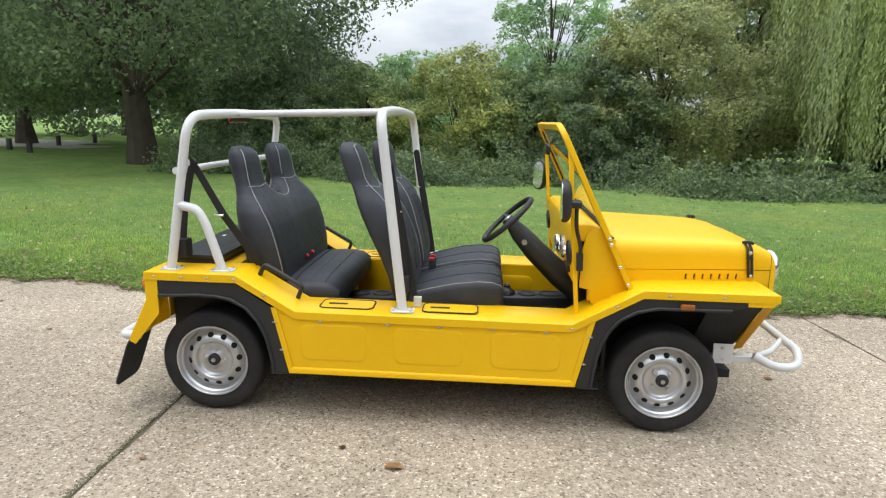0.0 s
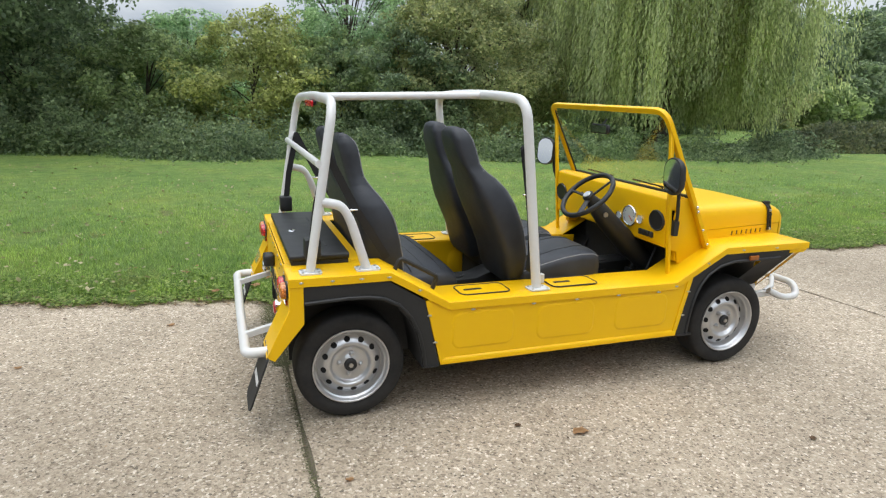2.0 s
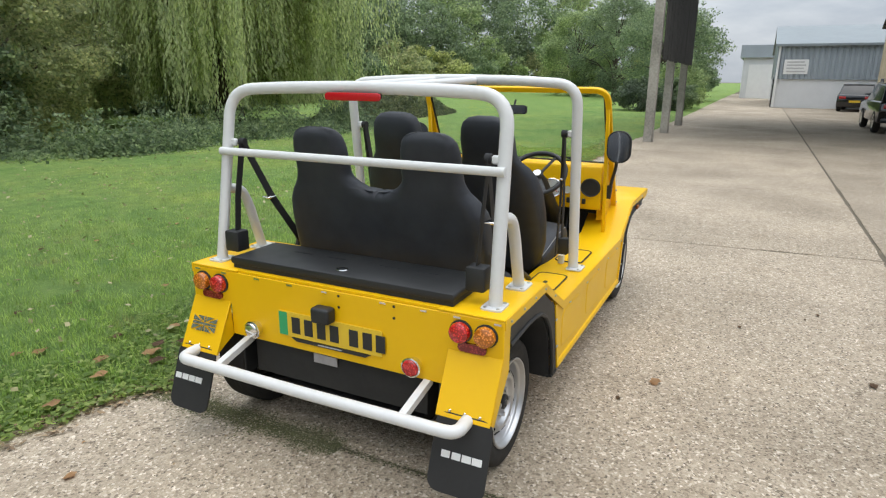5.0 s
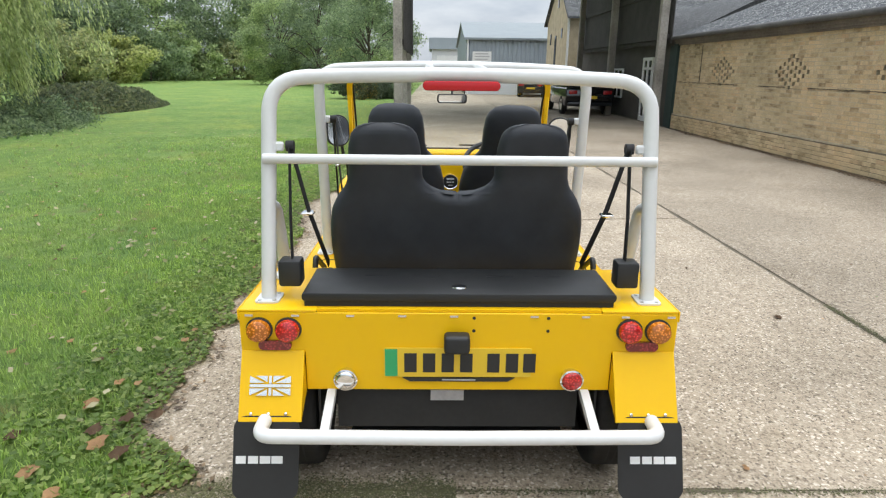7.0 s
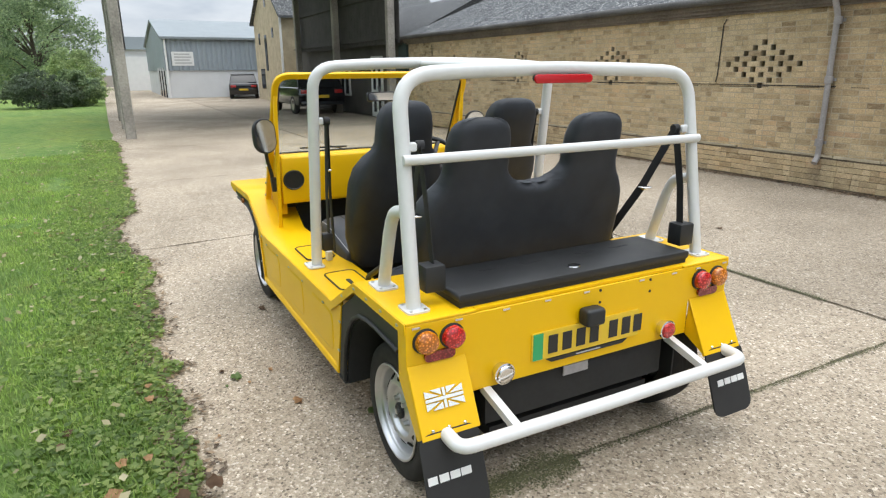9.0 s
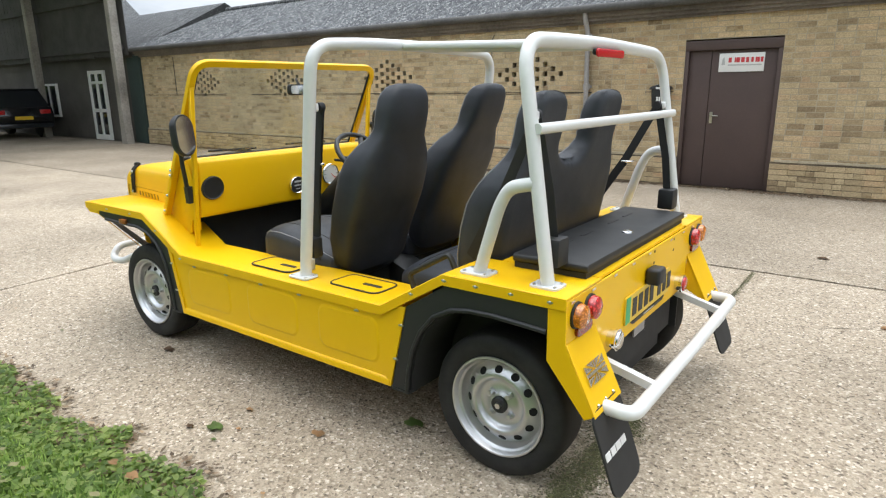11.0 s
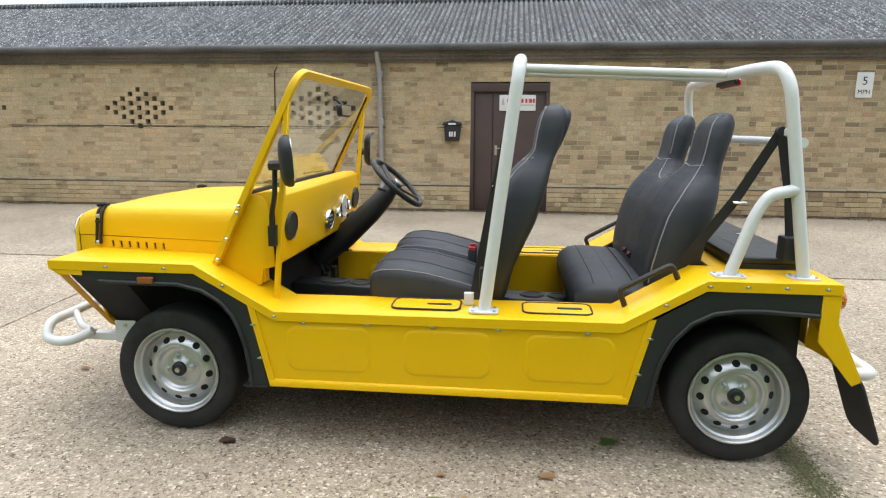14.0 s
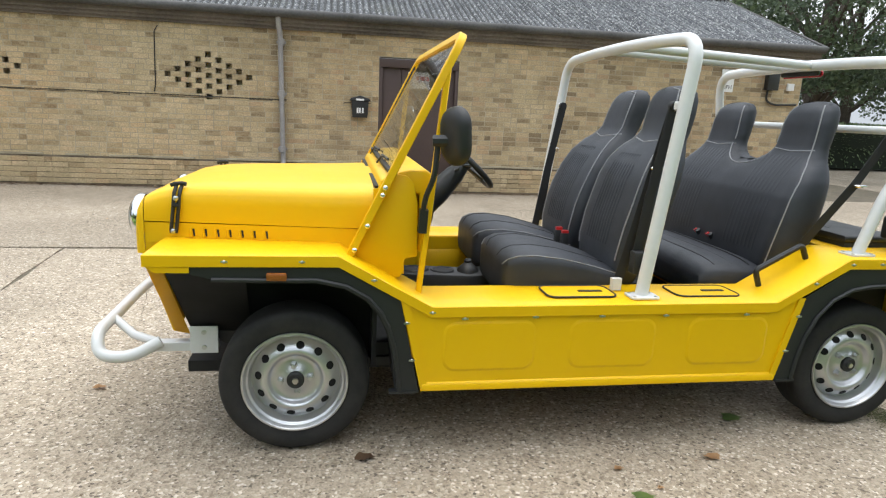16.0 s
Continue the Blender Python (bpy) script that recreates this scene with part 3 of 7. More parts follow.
prism(bm, [(-7.3, EAVE), (-12.9, EAVE), (-10.05, 3.78)], WX0 + 0.02, WX0 + 0.22, "x")
prism(bm, [(-7.3, EAVE), (-12.9, EAVE), (-10.05, 3.78)], WX1 - 0.22, WX1 - 0.02, "x")
part("mortar_wall", bm, M_MORTAR, hall)
bm = B()
box(bm, WX0, DOOR[0], mx + 0.002, WY + 0.034, 0, 0.424)
box(bm, DOOR[1], WX1, mx + 0.002, WY + 0.034, 0, 0.424)
part("plinth_mortar", bm, plain("washed_out_joints", (0.15, 0.122, 0.088), 0.95, vary=0.5, scale=9), hall, "deep washed-out joints of the plinth")

# long sagging crack line in the bed joint, and the ledge over the plinth
bm = B()
pts = [(x, WY - 0.004, 1.345 + 0.006 * math.sin(x * 1.3)) for x in np.linspace(0.6, 14.8, 60)]
tube(bm, pts, 0.006, 5)
part("bed_crack", bm, M_EARTH, hall, "dark open bed joint")
bm = B()
for a, b in ((WX0, DOOR[0] - 0.05), (DOOR[1] + 0.05, WX1)):
    k = int((b - a) / 0.3)
    for i in range(k):
        x0, x1 = a + (b - a) * i / k, a + (b - a) * (i + 1) / k
        if rng.random() < 0.86:
            box(bm, x0 + 0.004, x1 - 0.004, WY - 0.05, WY + 0.05 + rng.uniform(-0.012, 0.006), 0.425 + rng.uniform(-0.004, 0.004), 0.452)
part("plinth_ledge", bm, M_MORTAR, hall, "crumbling weathered plinth ledge")

# roof of corrugated sheets, each slope one mesh of waves
def corrugated(x0, x1, eave, ridge, pitch=SHEET_PITCH, amp=0.021):
    """One slope: three runs of sheet, each lapping over the one below it."""
    (ey, ez), (ry, rz) = eave, ridge
    k = int((x1 - x0) / pitch) * 6
    vs, fs = [], []
    for run in range(3):
        for j in range(4):
            u = (run + j / 3 + (0.03 if j == 3 and run < 2 else 0)) / 3
            lift = 0.005 * (1 - j / 3)
            for i in range(k + 1):
                x = x0 + (x1 - x0) * i / k
                ragged = 0.010 * noise.noise((math.floor((x - x0) / 0.73) * 3.1, run * 5.0, 2.0)) if j in (0, 3) else 0
                y = ey + (ry - ey) * u
                vs.append((x, y + ragged, ez + (rz - ez) * u + amp * math.sin(2 * math.pi * (x - x0) / pitch) + lift + 0.012 * noise.noise((x * 0.7, u * 3, 0))))
    for run in range(3):
        for j in range(3):
            for i in range(k):
                q = (run * 4 + j) * (k + 1) + i
                fs.append((q, q + 1, q + k + 2, q + k + 1))
    return vs, fs


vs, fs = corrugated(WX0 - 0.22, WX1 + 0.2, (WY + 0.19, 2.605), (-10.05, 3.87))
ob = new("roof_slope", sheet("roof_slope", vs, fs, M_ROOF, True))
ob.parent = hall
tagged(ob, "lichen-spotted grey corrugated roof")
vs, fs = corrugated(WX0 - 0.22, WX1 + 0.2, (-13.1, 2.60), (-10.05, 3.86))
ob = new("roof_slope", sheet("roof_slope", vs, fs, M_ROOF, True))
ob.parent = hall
bm = B()
tube(bm, [(WX0 - 0.25, -10.05, 3.875), (WX1 + 0.22, -10.05, 3.875)], 0.085, 10)
part("ridge_cap", bm, M_ROOF, hall)
bm = B()
for sy, ey in ((1, WY + 0.22), (-1, -13.1)):
    tube(bm, [(WX0 - 0.22, ey, 2.62), (WX0 - 0.22, -10.05, 3.87)], 0.03, 6)
part("verge", bm, M_FASCIA, hall, "dark verge trim")
# stepped black fascia, soffit and gutter
bm = B()
box(bm, WX0 - 0.2, WX1 + 0.15, WY - 0.02, WY + 0.045, 2.385, 2.425)
box(bm, WX0 - 0.2, WX1 + 0.15, WY - 0.02, WY + 0.085, 2.425, 2.475)
box(bm, WX0 - 0.2, WX1 + 0.15, WY - 0.02, WY + 0.125, 2.475, 2.58)
part("fascia", bm, plain("stained_fascia", (0.165, 0.138, 0.115), 0.8, vary=0.5, scale=6), hall, "stained dark timber fascia")
bm = B()
tube(bm, [(WX0 - 0.2, WY + 0.185, 2.605), (WX1 + 0.15, WY + 0.185, 2.59)], 0.062, 10)
part("gutter", bm, M_FASCIA, hall, "black half-round gutter")

# thin dark slate course let into the wall
bm = B()
for xa, xb in ((DOOR[1] + 0.12, WX1 - 0.02),):
    x = xa
    while x < xb:
        step = min(xb - x, rng.uniform(0.35, 0.9))
        if rng.random() < 0.82:
            box(bm, x + 0.003, x + step - 0.003, WY - 0.06, WY + 0.004 + rng.uniform(0, 0.004), 1.358 + rng.uniform(-0.004, 0.004), 1.370)
        x += step
part("slate_course", bm, plain("dark_slate", (0.035, 0.032, 0.03), 0.8, vary=0.4), hall, "thin dark slate course in the brickwork")

# downpipe with a swan neck
pipe = thing("downpipe", "grey cast downpipe with brackets on the brick wall", "downpipe", (1.90, WY, 0))
bm = B()
tube(bm, round_path([(0, 0.16, 2.56), (0, 0.15, 2.46), (-0.02, 0.07, 2.28), (-0.04, 0.055, 0.42), (-0.05, 0.13, 0.34)], 0.08), 0.038, 12)
part("pipe", bm, M_ZINC, pipe)
for z in (2.2, 1.45, 0.62):
    bm = B()
    lathe(bm, [(0.038, -0.05), (0.052, -0.045), (0.052, 0.045), (0.038, 0.05)], 14, pose(-0.03, 0.06, z))
    box(bm, -0.10, 0.04, 0.0, 0.03, z - 0.02, z + 0.02)
    part("collar", bm, M_ZINC, pipe)
wire = thing("wall_cable", "thin dark cable hanging down the brick wall", "cable", (3.66, WY, 0))
bm = B()
tube(bm, [(-0.05, 0.02, 2.33), (0.0, 0.015, 2.25), (0.01, 0.012, 1.9), (0.02, 0.012, 1.5), (0.04, 0.012, 1.40)], 0.008, 6)
part("cable", bm, M_BLACKP, wire)
wire = thing("wall_cable", "thin dark cable on the far end of the brick wall", "cable", (13.6, WY, 0))
bm = B()
tube(bm, [(0, 0.02, 2.33), (0.0, 0.012, 1.36)], 0.008, 6)
part("cable", bm, M_BLACKP, wire)

# brown door
door = tagged(thing("door_1", "dark brown painted steel door with side panel in a brick wall", "door", ((DOOR[0] + DOOR[1]) / 2, WY, 0)), kind="structure")
hw = (DOOR[1] - DOOR[0]) / 2
bm = B()
box(bm, -hw, -hw + 0.055, -0.12, -0.01, 0, 1.93)
box(bm, hw - 0.055, hw, -0.12, -0.01, 0, 1.93)
box(bm, -hw, hw, -0.12, -0.004, 1.93, 2.06)
part("door_frame", soften(bm, 0.004), M_DOOR, door)
bm = B()
box(bm, -hw + 0.058, 0.27, -0.13, -0.055, 0.01, 1.925)
part("leaf", soften(bm, 0.004), M_DOOR, door)
bm = B()
box(bm, 0.278, hw - 0.058, -0.13, -0.058, 0.01, 1.925)
part("side_panel", soften(bm, 0.004), M_DOOR, door)
bm = B()
box(bm, 0.195, 0.235, -0.055, -0.045, 0.92, 1.08)
tube(bm, round_path([(0.215, -0.05, 1.03), (0.215, 0.0, 1.03), (0.11, 0.0, 1.03)], 0.02), 0.009, 8)
part("door_handle", bm, M_ALU, door, "steel lever handle")
sign = thing("door_sign", "white rectangular sign with red lettering bars screwed to the door", "sign", (-0.34, WY - 0.05, 1.755))
bm = B()
box(bm, -0.30, 0.28, 0, 0.012, -0.125, 0.125)
part("board", soften(bm, 0.003), M_WHITE, sign)
for x, w in ((0.115, 0.045), (0.06, 0.02), (0.01, 0.05), (-0.05, 0.05), (-0.105, 0.04), (-0.165, 0.035), (-0.205, 0.02), (-0.24, 0.035), (-0.283, 0.033)):
    bm = B()
    box(bm, x, x + w * 0.9, 0.0125, 0.0165, 0.0, 0.065)
    part("lettering_bar", bm, M_RED, sign)
bm = B()
box(bm, -0.27, 0.16, 0.0125, 0.016, -0.042, -0.026)
part("small_print_bar", bm, M_GREYPRINT, sign)
bm = B()
prism(bm, [(0.20, -0.03), (0.245, -0.03), (0.235, 0.05), (0.215, 0.075), (0.205, 0.02)], 0.0125, 0.016)
part("emblem", bm, M_GREYPRINT, sign)

# letter box
box_t = thing("letter_box", "black metal letter box with a small white label on the wall", "letter box", (0.69, WY, 1.315))
bm = B()
prism(bm, [(-0.115, -0.168), (0.115, -0.168), (0.135, 0.10), (-0.135, 0.10)], 0.005, 0.09)
part("body", soften(bm, 0.006), M_BLACKP, box_t)
bm = B()
prism(bm, [(-0.165, 0.085), (0.165, 0.085), (0.14, 0.125), (0.0, 0.165), (-0.14, 0.125)], 0.0, 0.115)
part("lid", soften(bm, 0.006), M_BLACKP, box_t)
bm = B()
box(bm, -0.06, 0.06, 0.116, 0.119, 0.09, 0.118)
part("label_strip", bm, M_WHITE, box_t)
for x in (-0.055, -0.01, 0.025):
    bm = B()
    box(bm, x, x + 0.026, 0.091, 0.094, -0.10, -0.02)
    part("number_bar", bm, M_WHITE, box_t)

# speed sign: real words
speed = thing("speed_sign", "white speed limit sign on the brick wall", "sign", (-5.52, WY + 0.01, 2.02))
bm = B()
box(bm, -0.12, 0.12, 0, 0.006, -0.185, 0.185)
part("board", soften(bm, 0.002), M_WHITE, speed)


def words(text, size, m, material, parent, name="lettering"):
    cu = bpy.data.curves.new(name, "FONT")
    cu.body, cu.size, cu.align_x, cu.align_y, cu.extrude = text, size, "CENTER", "CENTER", 0.0008
    tmp = bpy.data.objects.new(name, cu)
    me = bpy.data.meshes.new_from_object(tmp)
    bpy.data.objects.remove(tmp)
    me.transform(m)
    me.materials.clear()
    me.materials.append(material)
    ob = new(name, me)
    ob.parent = parent
    return ob


words("5", 0.17, pose(0, 0.008, 0.055, 90, 0, 180), M_PRINT, speed)
words("MPH", 0.09, pose(0, 0.008, -0.105, 90, 0, 180), M_PRINT, speed)

# electric box with a looped cable near the building's corner
ebox = thing("meter_box", "black electrical box with a looped cable on the brick wall", "electrical box", (-6.33, WY, 2.02))
bm = B()
box(bm, -0.11, 0.11, 0.0, 0.11, -0.12, 0.20)
part("case", soften(bm, 0.015), M_BLACKP, ebox)
bm = B()
tube(bm, round_path([(0.05, 0.05, -0.1), (0.06, 0.04, -0.30), (-0.12, 0.03, -0.36), (-0.55, 0.03, -0.34)], 0.12), 0.018, 8)
part("cable", bm, M_BLACKP, ebox)
jbox = thing("junction_box", "small pale junction box on the brick wall", "electrical box", (-6.72, WY, 1.97))
bm = B()
box(bm, -0.06, 0.06, 0, 0.05, -0.06, 0.06)
part("case", soften(bm, 0.008), M_WHITE, jbox)

# ---- open-sided barn and the yard beyond ----
barn = thing("open_barn", "tall open-sided barn on concrete posts with dark boarded upper sides", "barn")
for y, xs_ in ((1.10, (14.4, 17.6, 21.4)), (-6.72, (15.85, 21.2, 26.6))):
    for x in xs_:
        bm = B()
        z1 = 6.3
        prism(bm, [(x - 0.15, -0.05), (x + 0.15, -0.05), (x + 0.12, 0.5), (x + 0.105, z1), (x - 0.105, z1), (x - 0.12, 0.5)], y - 0.12, y + 0.12)
        part("post", soften(bm, 0.02, 1), M_POST, barn)
for y, z0, x0, x1 in ((1.08, 2.15, 14.6, 22.3), (-6.80, 2.45, 15.6, 27.0)):
    k = int((x1 - x0) / 0.285)
    for i in range(k):
        xa, xb = x0 + (x1 - x0) * i / k, x0 + (x1 - x0) * (i + 1) / k
        bm = B()
        box(bm, xa + 0.004, xb - 0.004, y - 0.145 + rng.uniform(-0.006, 0.006), y - 0.125, z0 + rng.uniform(-0.03, 0.03), 6.4)
        part("board", bm, M_DARKWOOD, barn)
    for z in (z0 + 0.15, z0 + 1.5, z0 + 2.9):
        bm = B()
        box(bm, x0 + 0.2, x1, y - 0.12, y - 0.05, z, z + 0.14)
        part("rail", bm, M_DARKWOOD, barn)
# roof stays out of view; added for the shade it casts beneath
bm = B()
ribbon(bm, [(-7.4, 6.2), (-5.5, 7.3), (-2.6, 7.8), (0.2, 7.3), (2.1, 6.2)], 0.08, 14.4, 27.3, "x")
part("roof", bm, M_SHEDROOF, barn)
for x in (14.75, 20.9, 26.6):
    bm = B()
    tube(bm, round_path([(x, -6.6, 5.0), (x, -5.4, 6.4), (x, -2.6, 7.3), (x, 0.2, 6.4), (x, 1.4, 5.0)], 1.5, 8), 0.09, 8)
    part("arch_rib", bm, M_DARKWOOD, barn)

# dark lean-to behind the barn's far side, with a white glazed door
annex = thing("boarded_annex", "shaded dark annex under the barn with a dark green timber end", "building", (0, 0, 0))
bm = B()
box(bm, 15.35, 28.5, -7.45, -7.2, 0, 2.62)
part("front_wall", bm, plain("sooty_boarding", (0.085, 0.078, 0.07), 0.85, vary=0.4, scale=5, bump=0.4, bscale=18, depth=0.01), annex, "sooty dark boarded wall")
bm = B()
box(bm, 15.35, 28.5, -12.8, -12.6, 0, 2.62)
box(bm, 28.3, 28.5, -12.6, -7.45, 0, 2.62)
part("wall", bm, M_HOUSE, annex)
bm = B()
prism(bm, [(-7.0, 2.6), (-12.9, 2.6), (-10.0, 4.1)], 15.25, 28.6, "x")
part("roof", bm, M_ROOF, annex)
bm = B()
box(bm, 15.27, 15.55, -7.4, -7.0, 0, 2.45)
box(bm, 15.4, 16.15, -7.2, -7.12, 0, 2.4)
part("timber_end", soften(bm, 0.01, 1), M_GREENP, annex, "dark green painted timber")
gdoor = tagged(thing("door_2", "white framed glazed door in a dark green surround", "door", (18.1, -7.16, 0)), kind="structure")
bm = B()
for a, b, c, d in ((-0.5, -0.40, 0, 2.1), (0.4, 0.5, 0, 2.1), (-0.4, 0.4, 2.0, 2.1), (-0.4, 0.4, 0.0, 0.16), (-0.4, 0.4, 0.85, 0.95), (-0.4, 0.4, 1.7, 1.78), (-0.05, 0.05, 0.16, 2.0)):
    box(bm, a, b, -0.02, 0.05, c, d)
part("door_frame", bm, M_WHITE, gdoor)
M_DKGLASS = plain("dark_window_glass", (0.02, 0.022, 0.025), 0.06, vary=0.1)
bm = B()
box(bm, -0.4, 0.4, 0.0, 0.012, 0.1, 2.05)
part("pane", bm, M_DKGLASS, gdoor)
bm = B()
win = tagged(thing("window_1", "white framed window in the shaded boarded annex", "window", (21.6, -7.18, 1.2)), kind="structure")
for a, b, c, d in ((-0.6, 0.6, -0.55, -0.48), (-0.6, 0.6, 0.48, 0.55), (-0.6, -0.53, -0.48, 0.48), (0.53, 0.6, -0.48, 0.48), (-0.03, 0.03, -0.48, 0.48)):
    box(bm, a, b, -0.02, 0.05, c, d)
part("window_frame", bm, M_WHITE, win)
bm = B()
box(bm, -0.55, 0.55, 0.0, 0.012, -0.5, 0.5)
part("pane", bm, M_DKGLASS, win)

# buff brick house with its gable to the yard
house = thing("gabled_brick_house", "two-storey buff brick house with a slate roof and gable", "house", (33.2, -6.85, 0))
bm = B()
box(bm, -3.2, 3.2, -9, 0, 0, 4.4)
prism(bm, [(-3.2, 4.4), (3.2, 4.4), (0, 6.6)], -9, 0)
part("wall", bm, M_HOUSE, house)
bm = B()
ribbon(bm, [(-3.5, 4.32), (0, 6.75), (3.5, 4.32)], 0.12, -9.2, 0.18)
roof_ = part("roof", bm, M_ROOF, house)
bm = B()
box(bm, -0.4, 0.4, -3.6, -2.8, 6.0, 7.6)
part("chimney", bm, M_HOUSE, roof_)
for x, z, w, h in ((0.4, 2.6, 0.45, 1.9), (-1.3, 3.6, 0.3, 0.5), (1.9, 3.4, 0.3, 0.6), (0.0, 5.3, 0.3, 0.6), (1.6, 1.2, 0.9, 1.1)):
    bm = B()
    box(bm, x - w / 2, x + w / 2, -0.02, 0.03, z - h / 2, z + h / 2)
    part("window", bm, M_DKGLASS, house, "narrow dark window")
bm = B()
tube(bm, [(-3.25, 0.06, 4.35), (-3.25, 0.06, 0.1)], 0.06, 8)
part("downpipe", bm, M_WHITE, house)
for y in (-2.5, -5.5):
    bm = B()
    box(bm, -3.23, -3.18, y - 0.5, y + 0.5, 2.6, 3.7)
    part("window", bm, M_DKGLASS, house, "dark window")

# grey-blue industrial shed
shed = thing("industrial_shed", "grey-blue sheeted industrial shed on a white block base", "shed", (41.0, -2.1, 0))
bm = B()
box(bm, 0.05, 16, -13, -0.05, 0, 1.7)
part("base_wall", bm, M_SHEDWHITE, shed, "white rendered base wall")
bm = B()
face = [q for i in range(44) for q in ((i * 0.3, 0.0), (i * 0.3 + 0.10, 0.0), (i * 0.3 + 0.13, 0.05), (i * 0.3 + 0.22, 0.05), (i * 0.3 + 0.25, 0.0))]
prism(bm, [(-0.05 + o, -y) for y, o in face if y < 13] + [(0.4, -13), (0.4, 0)], 1.7, 3.75, "z")
prism(bm, [(0.41, 1.7), (15.9, 1.7), (15.9, 3.6), (6.5, 5.04), (0.41, 3.74)], -0.4, 0.0)
part("sheeting", bm, M_SHEDBLUE, shed, "ribbed grey-blue metal sheeting")
bm = B()
ribbon(bm, [(-0.25, 3.75), (6.5, 5.2), (16, 3.75)], 0.14, -13.2, 0.15)
part("roof", bm, M_SHEDROOF, shed)
bm = B()
box(bm, -0.07, -0.05, -1.75, -0.45, 2.0, 2.85)
part("sign_board", bm, M_WHITE, shed, "white notice board with grey bars")
bm = B()
for i in range(4):
    box(bm, -0.085, -0.072, -1.62 + 0.1 * (i % 2), -0.6, 2.12 + 0.18 * i, 2.2 + 0.18 * i)
part("notice_bars", bm, M_GREYPRINT, shed)
bm = B()
tube(bm, [(-0.1, -0.12, 3.7), (-0.1, -0.12, 0.05)], 0.06, 8)
part("downpipe", bm, M_WHITE, shed)
for x in (1.5, 3.4, 5.2):
    bm = B()
    box(bm, x - 0.5, x + 0.5, -0.06, 0.02, 0.0, 1.9)
    part("door", bm, M_DKGLASS, shed, "dark doorway")
store = thing("white_store", "white roller-door store with a pale grey roof", "shed", (62.0, 0.3, 0))
bm = B()
box(bm, 0, 12, -4.6, 0, 0, 3.6)
part("wall", bm, M_SHEDWHITE, store)
bm = B()
box(bm, -0.06, -0.02, -4.0, -0.5, 0, 3.0)
part("roller_door", bm, M_WHITE, store)
bm = B()
prism(bm, [(-0.3, 3.6), (12.2, 3.6), (6, 5.0), (0.0, 4.7)], -4.9, 0.3)
part("roof", bm, M_SHEDROOF, store)

# ---- planting ----
def leaf_cloud(pos, size, spread=0.35, tilt=0.9, long=1.6, seed=1, face=None, loose=0.65):
    """One small leaf at each place, its flat side turned roughly to face (default: any way up)."""
    r = np.random.RandomState(seed)
    n = len(pos)
    s = size * (1 + spread * (r.rand(n) - 0.5) * 2)
    if face is None:
        az, el = r.rand(n) * 2 * np.pi, (r.rand(n) - 0.5) * np.pi * tilt
        nrm = np.stack([np.cos(az) * np.sin(el), np.sin(az) * np.sin(el), np.cos(el)], 1)
    else:
        nrm = face + r.randn(n, 3) * loose
        nrm /= np.linalg.norm(nrm, axis=1, keepdims=True) + 1e-9
    d = np.cross(nrm, r.randn(n, 3))
    d /= np.linalg.norm(d, axis=1, keepdims=True) + 1e-9
    side = np.cross(nrm, d)
    a = pos - d * (s * long / 2)[:, None]
    c = pos + d * (s * long / 2)[:, None]
    b = pos + side * (s / 2)[:, None]
    e = pos - side * (s / 2)[:, None]
    v = np.stack([a, b, c, e], 1).reshape(-1, 3)
    f = np.arange(4 * n).reshape(-1, 4)
    return v, f


def quads(name, v, f, material):
    me = bpy.data.meshes.new(name)
    me.vertices.add(len(v))
    me.vertices.foreach_set("co", v.astype(np.float32).ravel())
    me.loops.add(f.size)
    me.loops.foreach_set("vertex_index", f.astype(np.int32).ravel())
    me.polygons.add(len(f))
    me.polygons.foreach_set("loop_start", np.arange(0, f.size, 4, dtype=np.int32))
    me.polygons.foreach_set("loop_total", np.full(len(f), 4, dtype=np.int32))
    me.update(calc_edges=True)
    me.materials.append(material)
    return me


def clump_points(centres, radii, n, r, mid, flat=0.8, sprays=7):
    """Leaf places on small sprays over the outside of each clump, and the way each leaf faces."""
    k = len(centres)
    d = r.randn(k * sprays, 3)
    d /= np.linalg.norm(d, axis=1, keepdims=True)
    own = np.repeat(np.arange(k), sprays)
    out = centres[own] - mid
    out /= np.linalg.norm(out, axis=1, keepdims=True) + 1e-9
    d = d + 0.5 * out
    d /= np.linalg.norm(d, axis=1, keepdims=True)
    cs = centres[own] + d * (radii[own] * (0.55 + 0.6 * r.rand(k * sprays)))[:, None] * np.array([1, 1, flat])
    rs = radii[own] * (0.25 + 0.35 * r.rand(k * sprays))
    w = rs ** 2
    pick = r.choice(k * sprays, n, p=w / w.sum())
    q = r.randn(n, 3)
    q /= np.linalg.norm(q, axis=1, keepdims=True)
    pos = cs[pick] + q * (rs[pick] * (0.35 + 0.75 * r.rand(n) ** 0.6))[:, None] * np.array([1.15, 1.15, 0.7])
    face = q * 0.5 + d[pick] * 0.45 + np.array([0, 0, 0.55])
    return pos, face


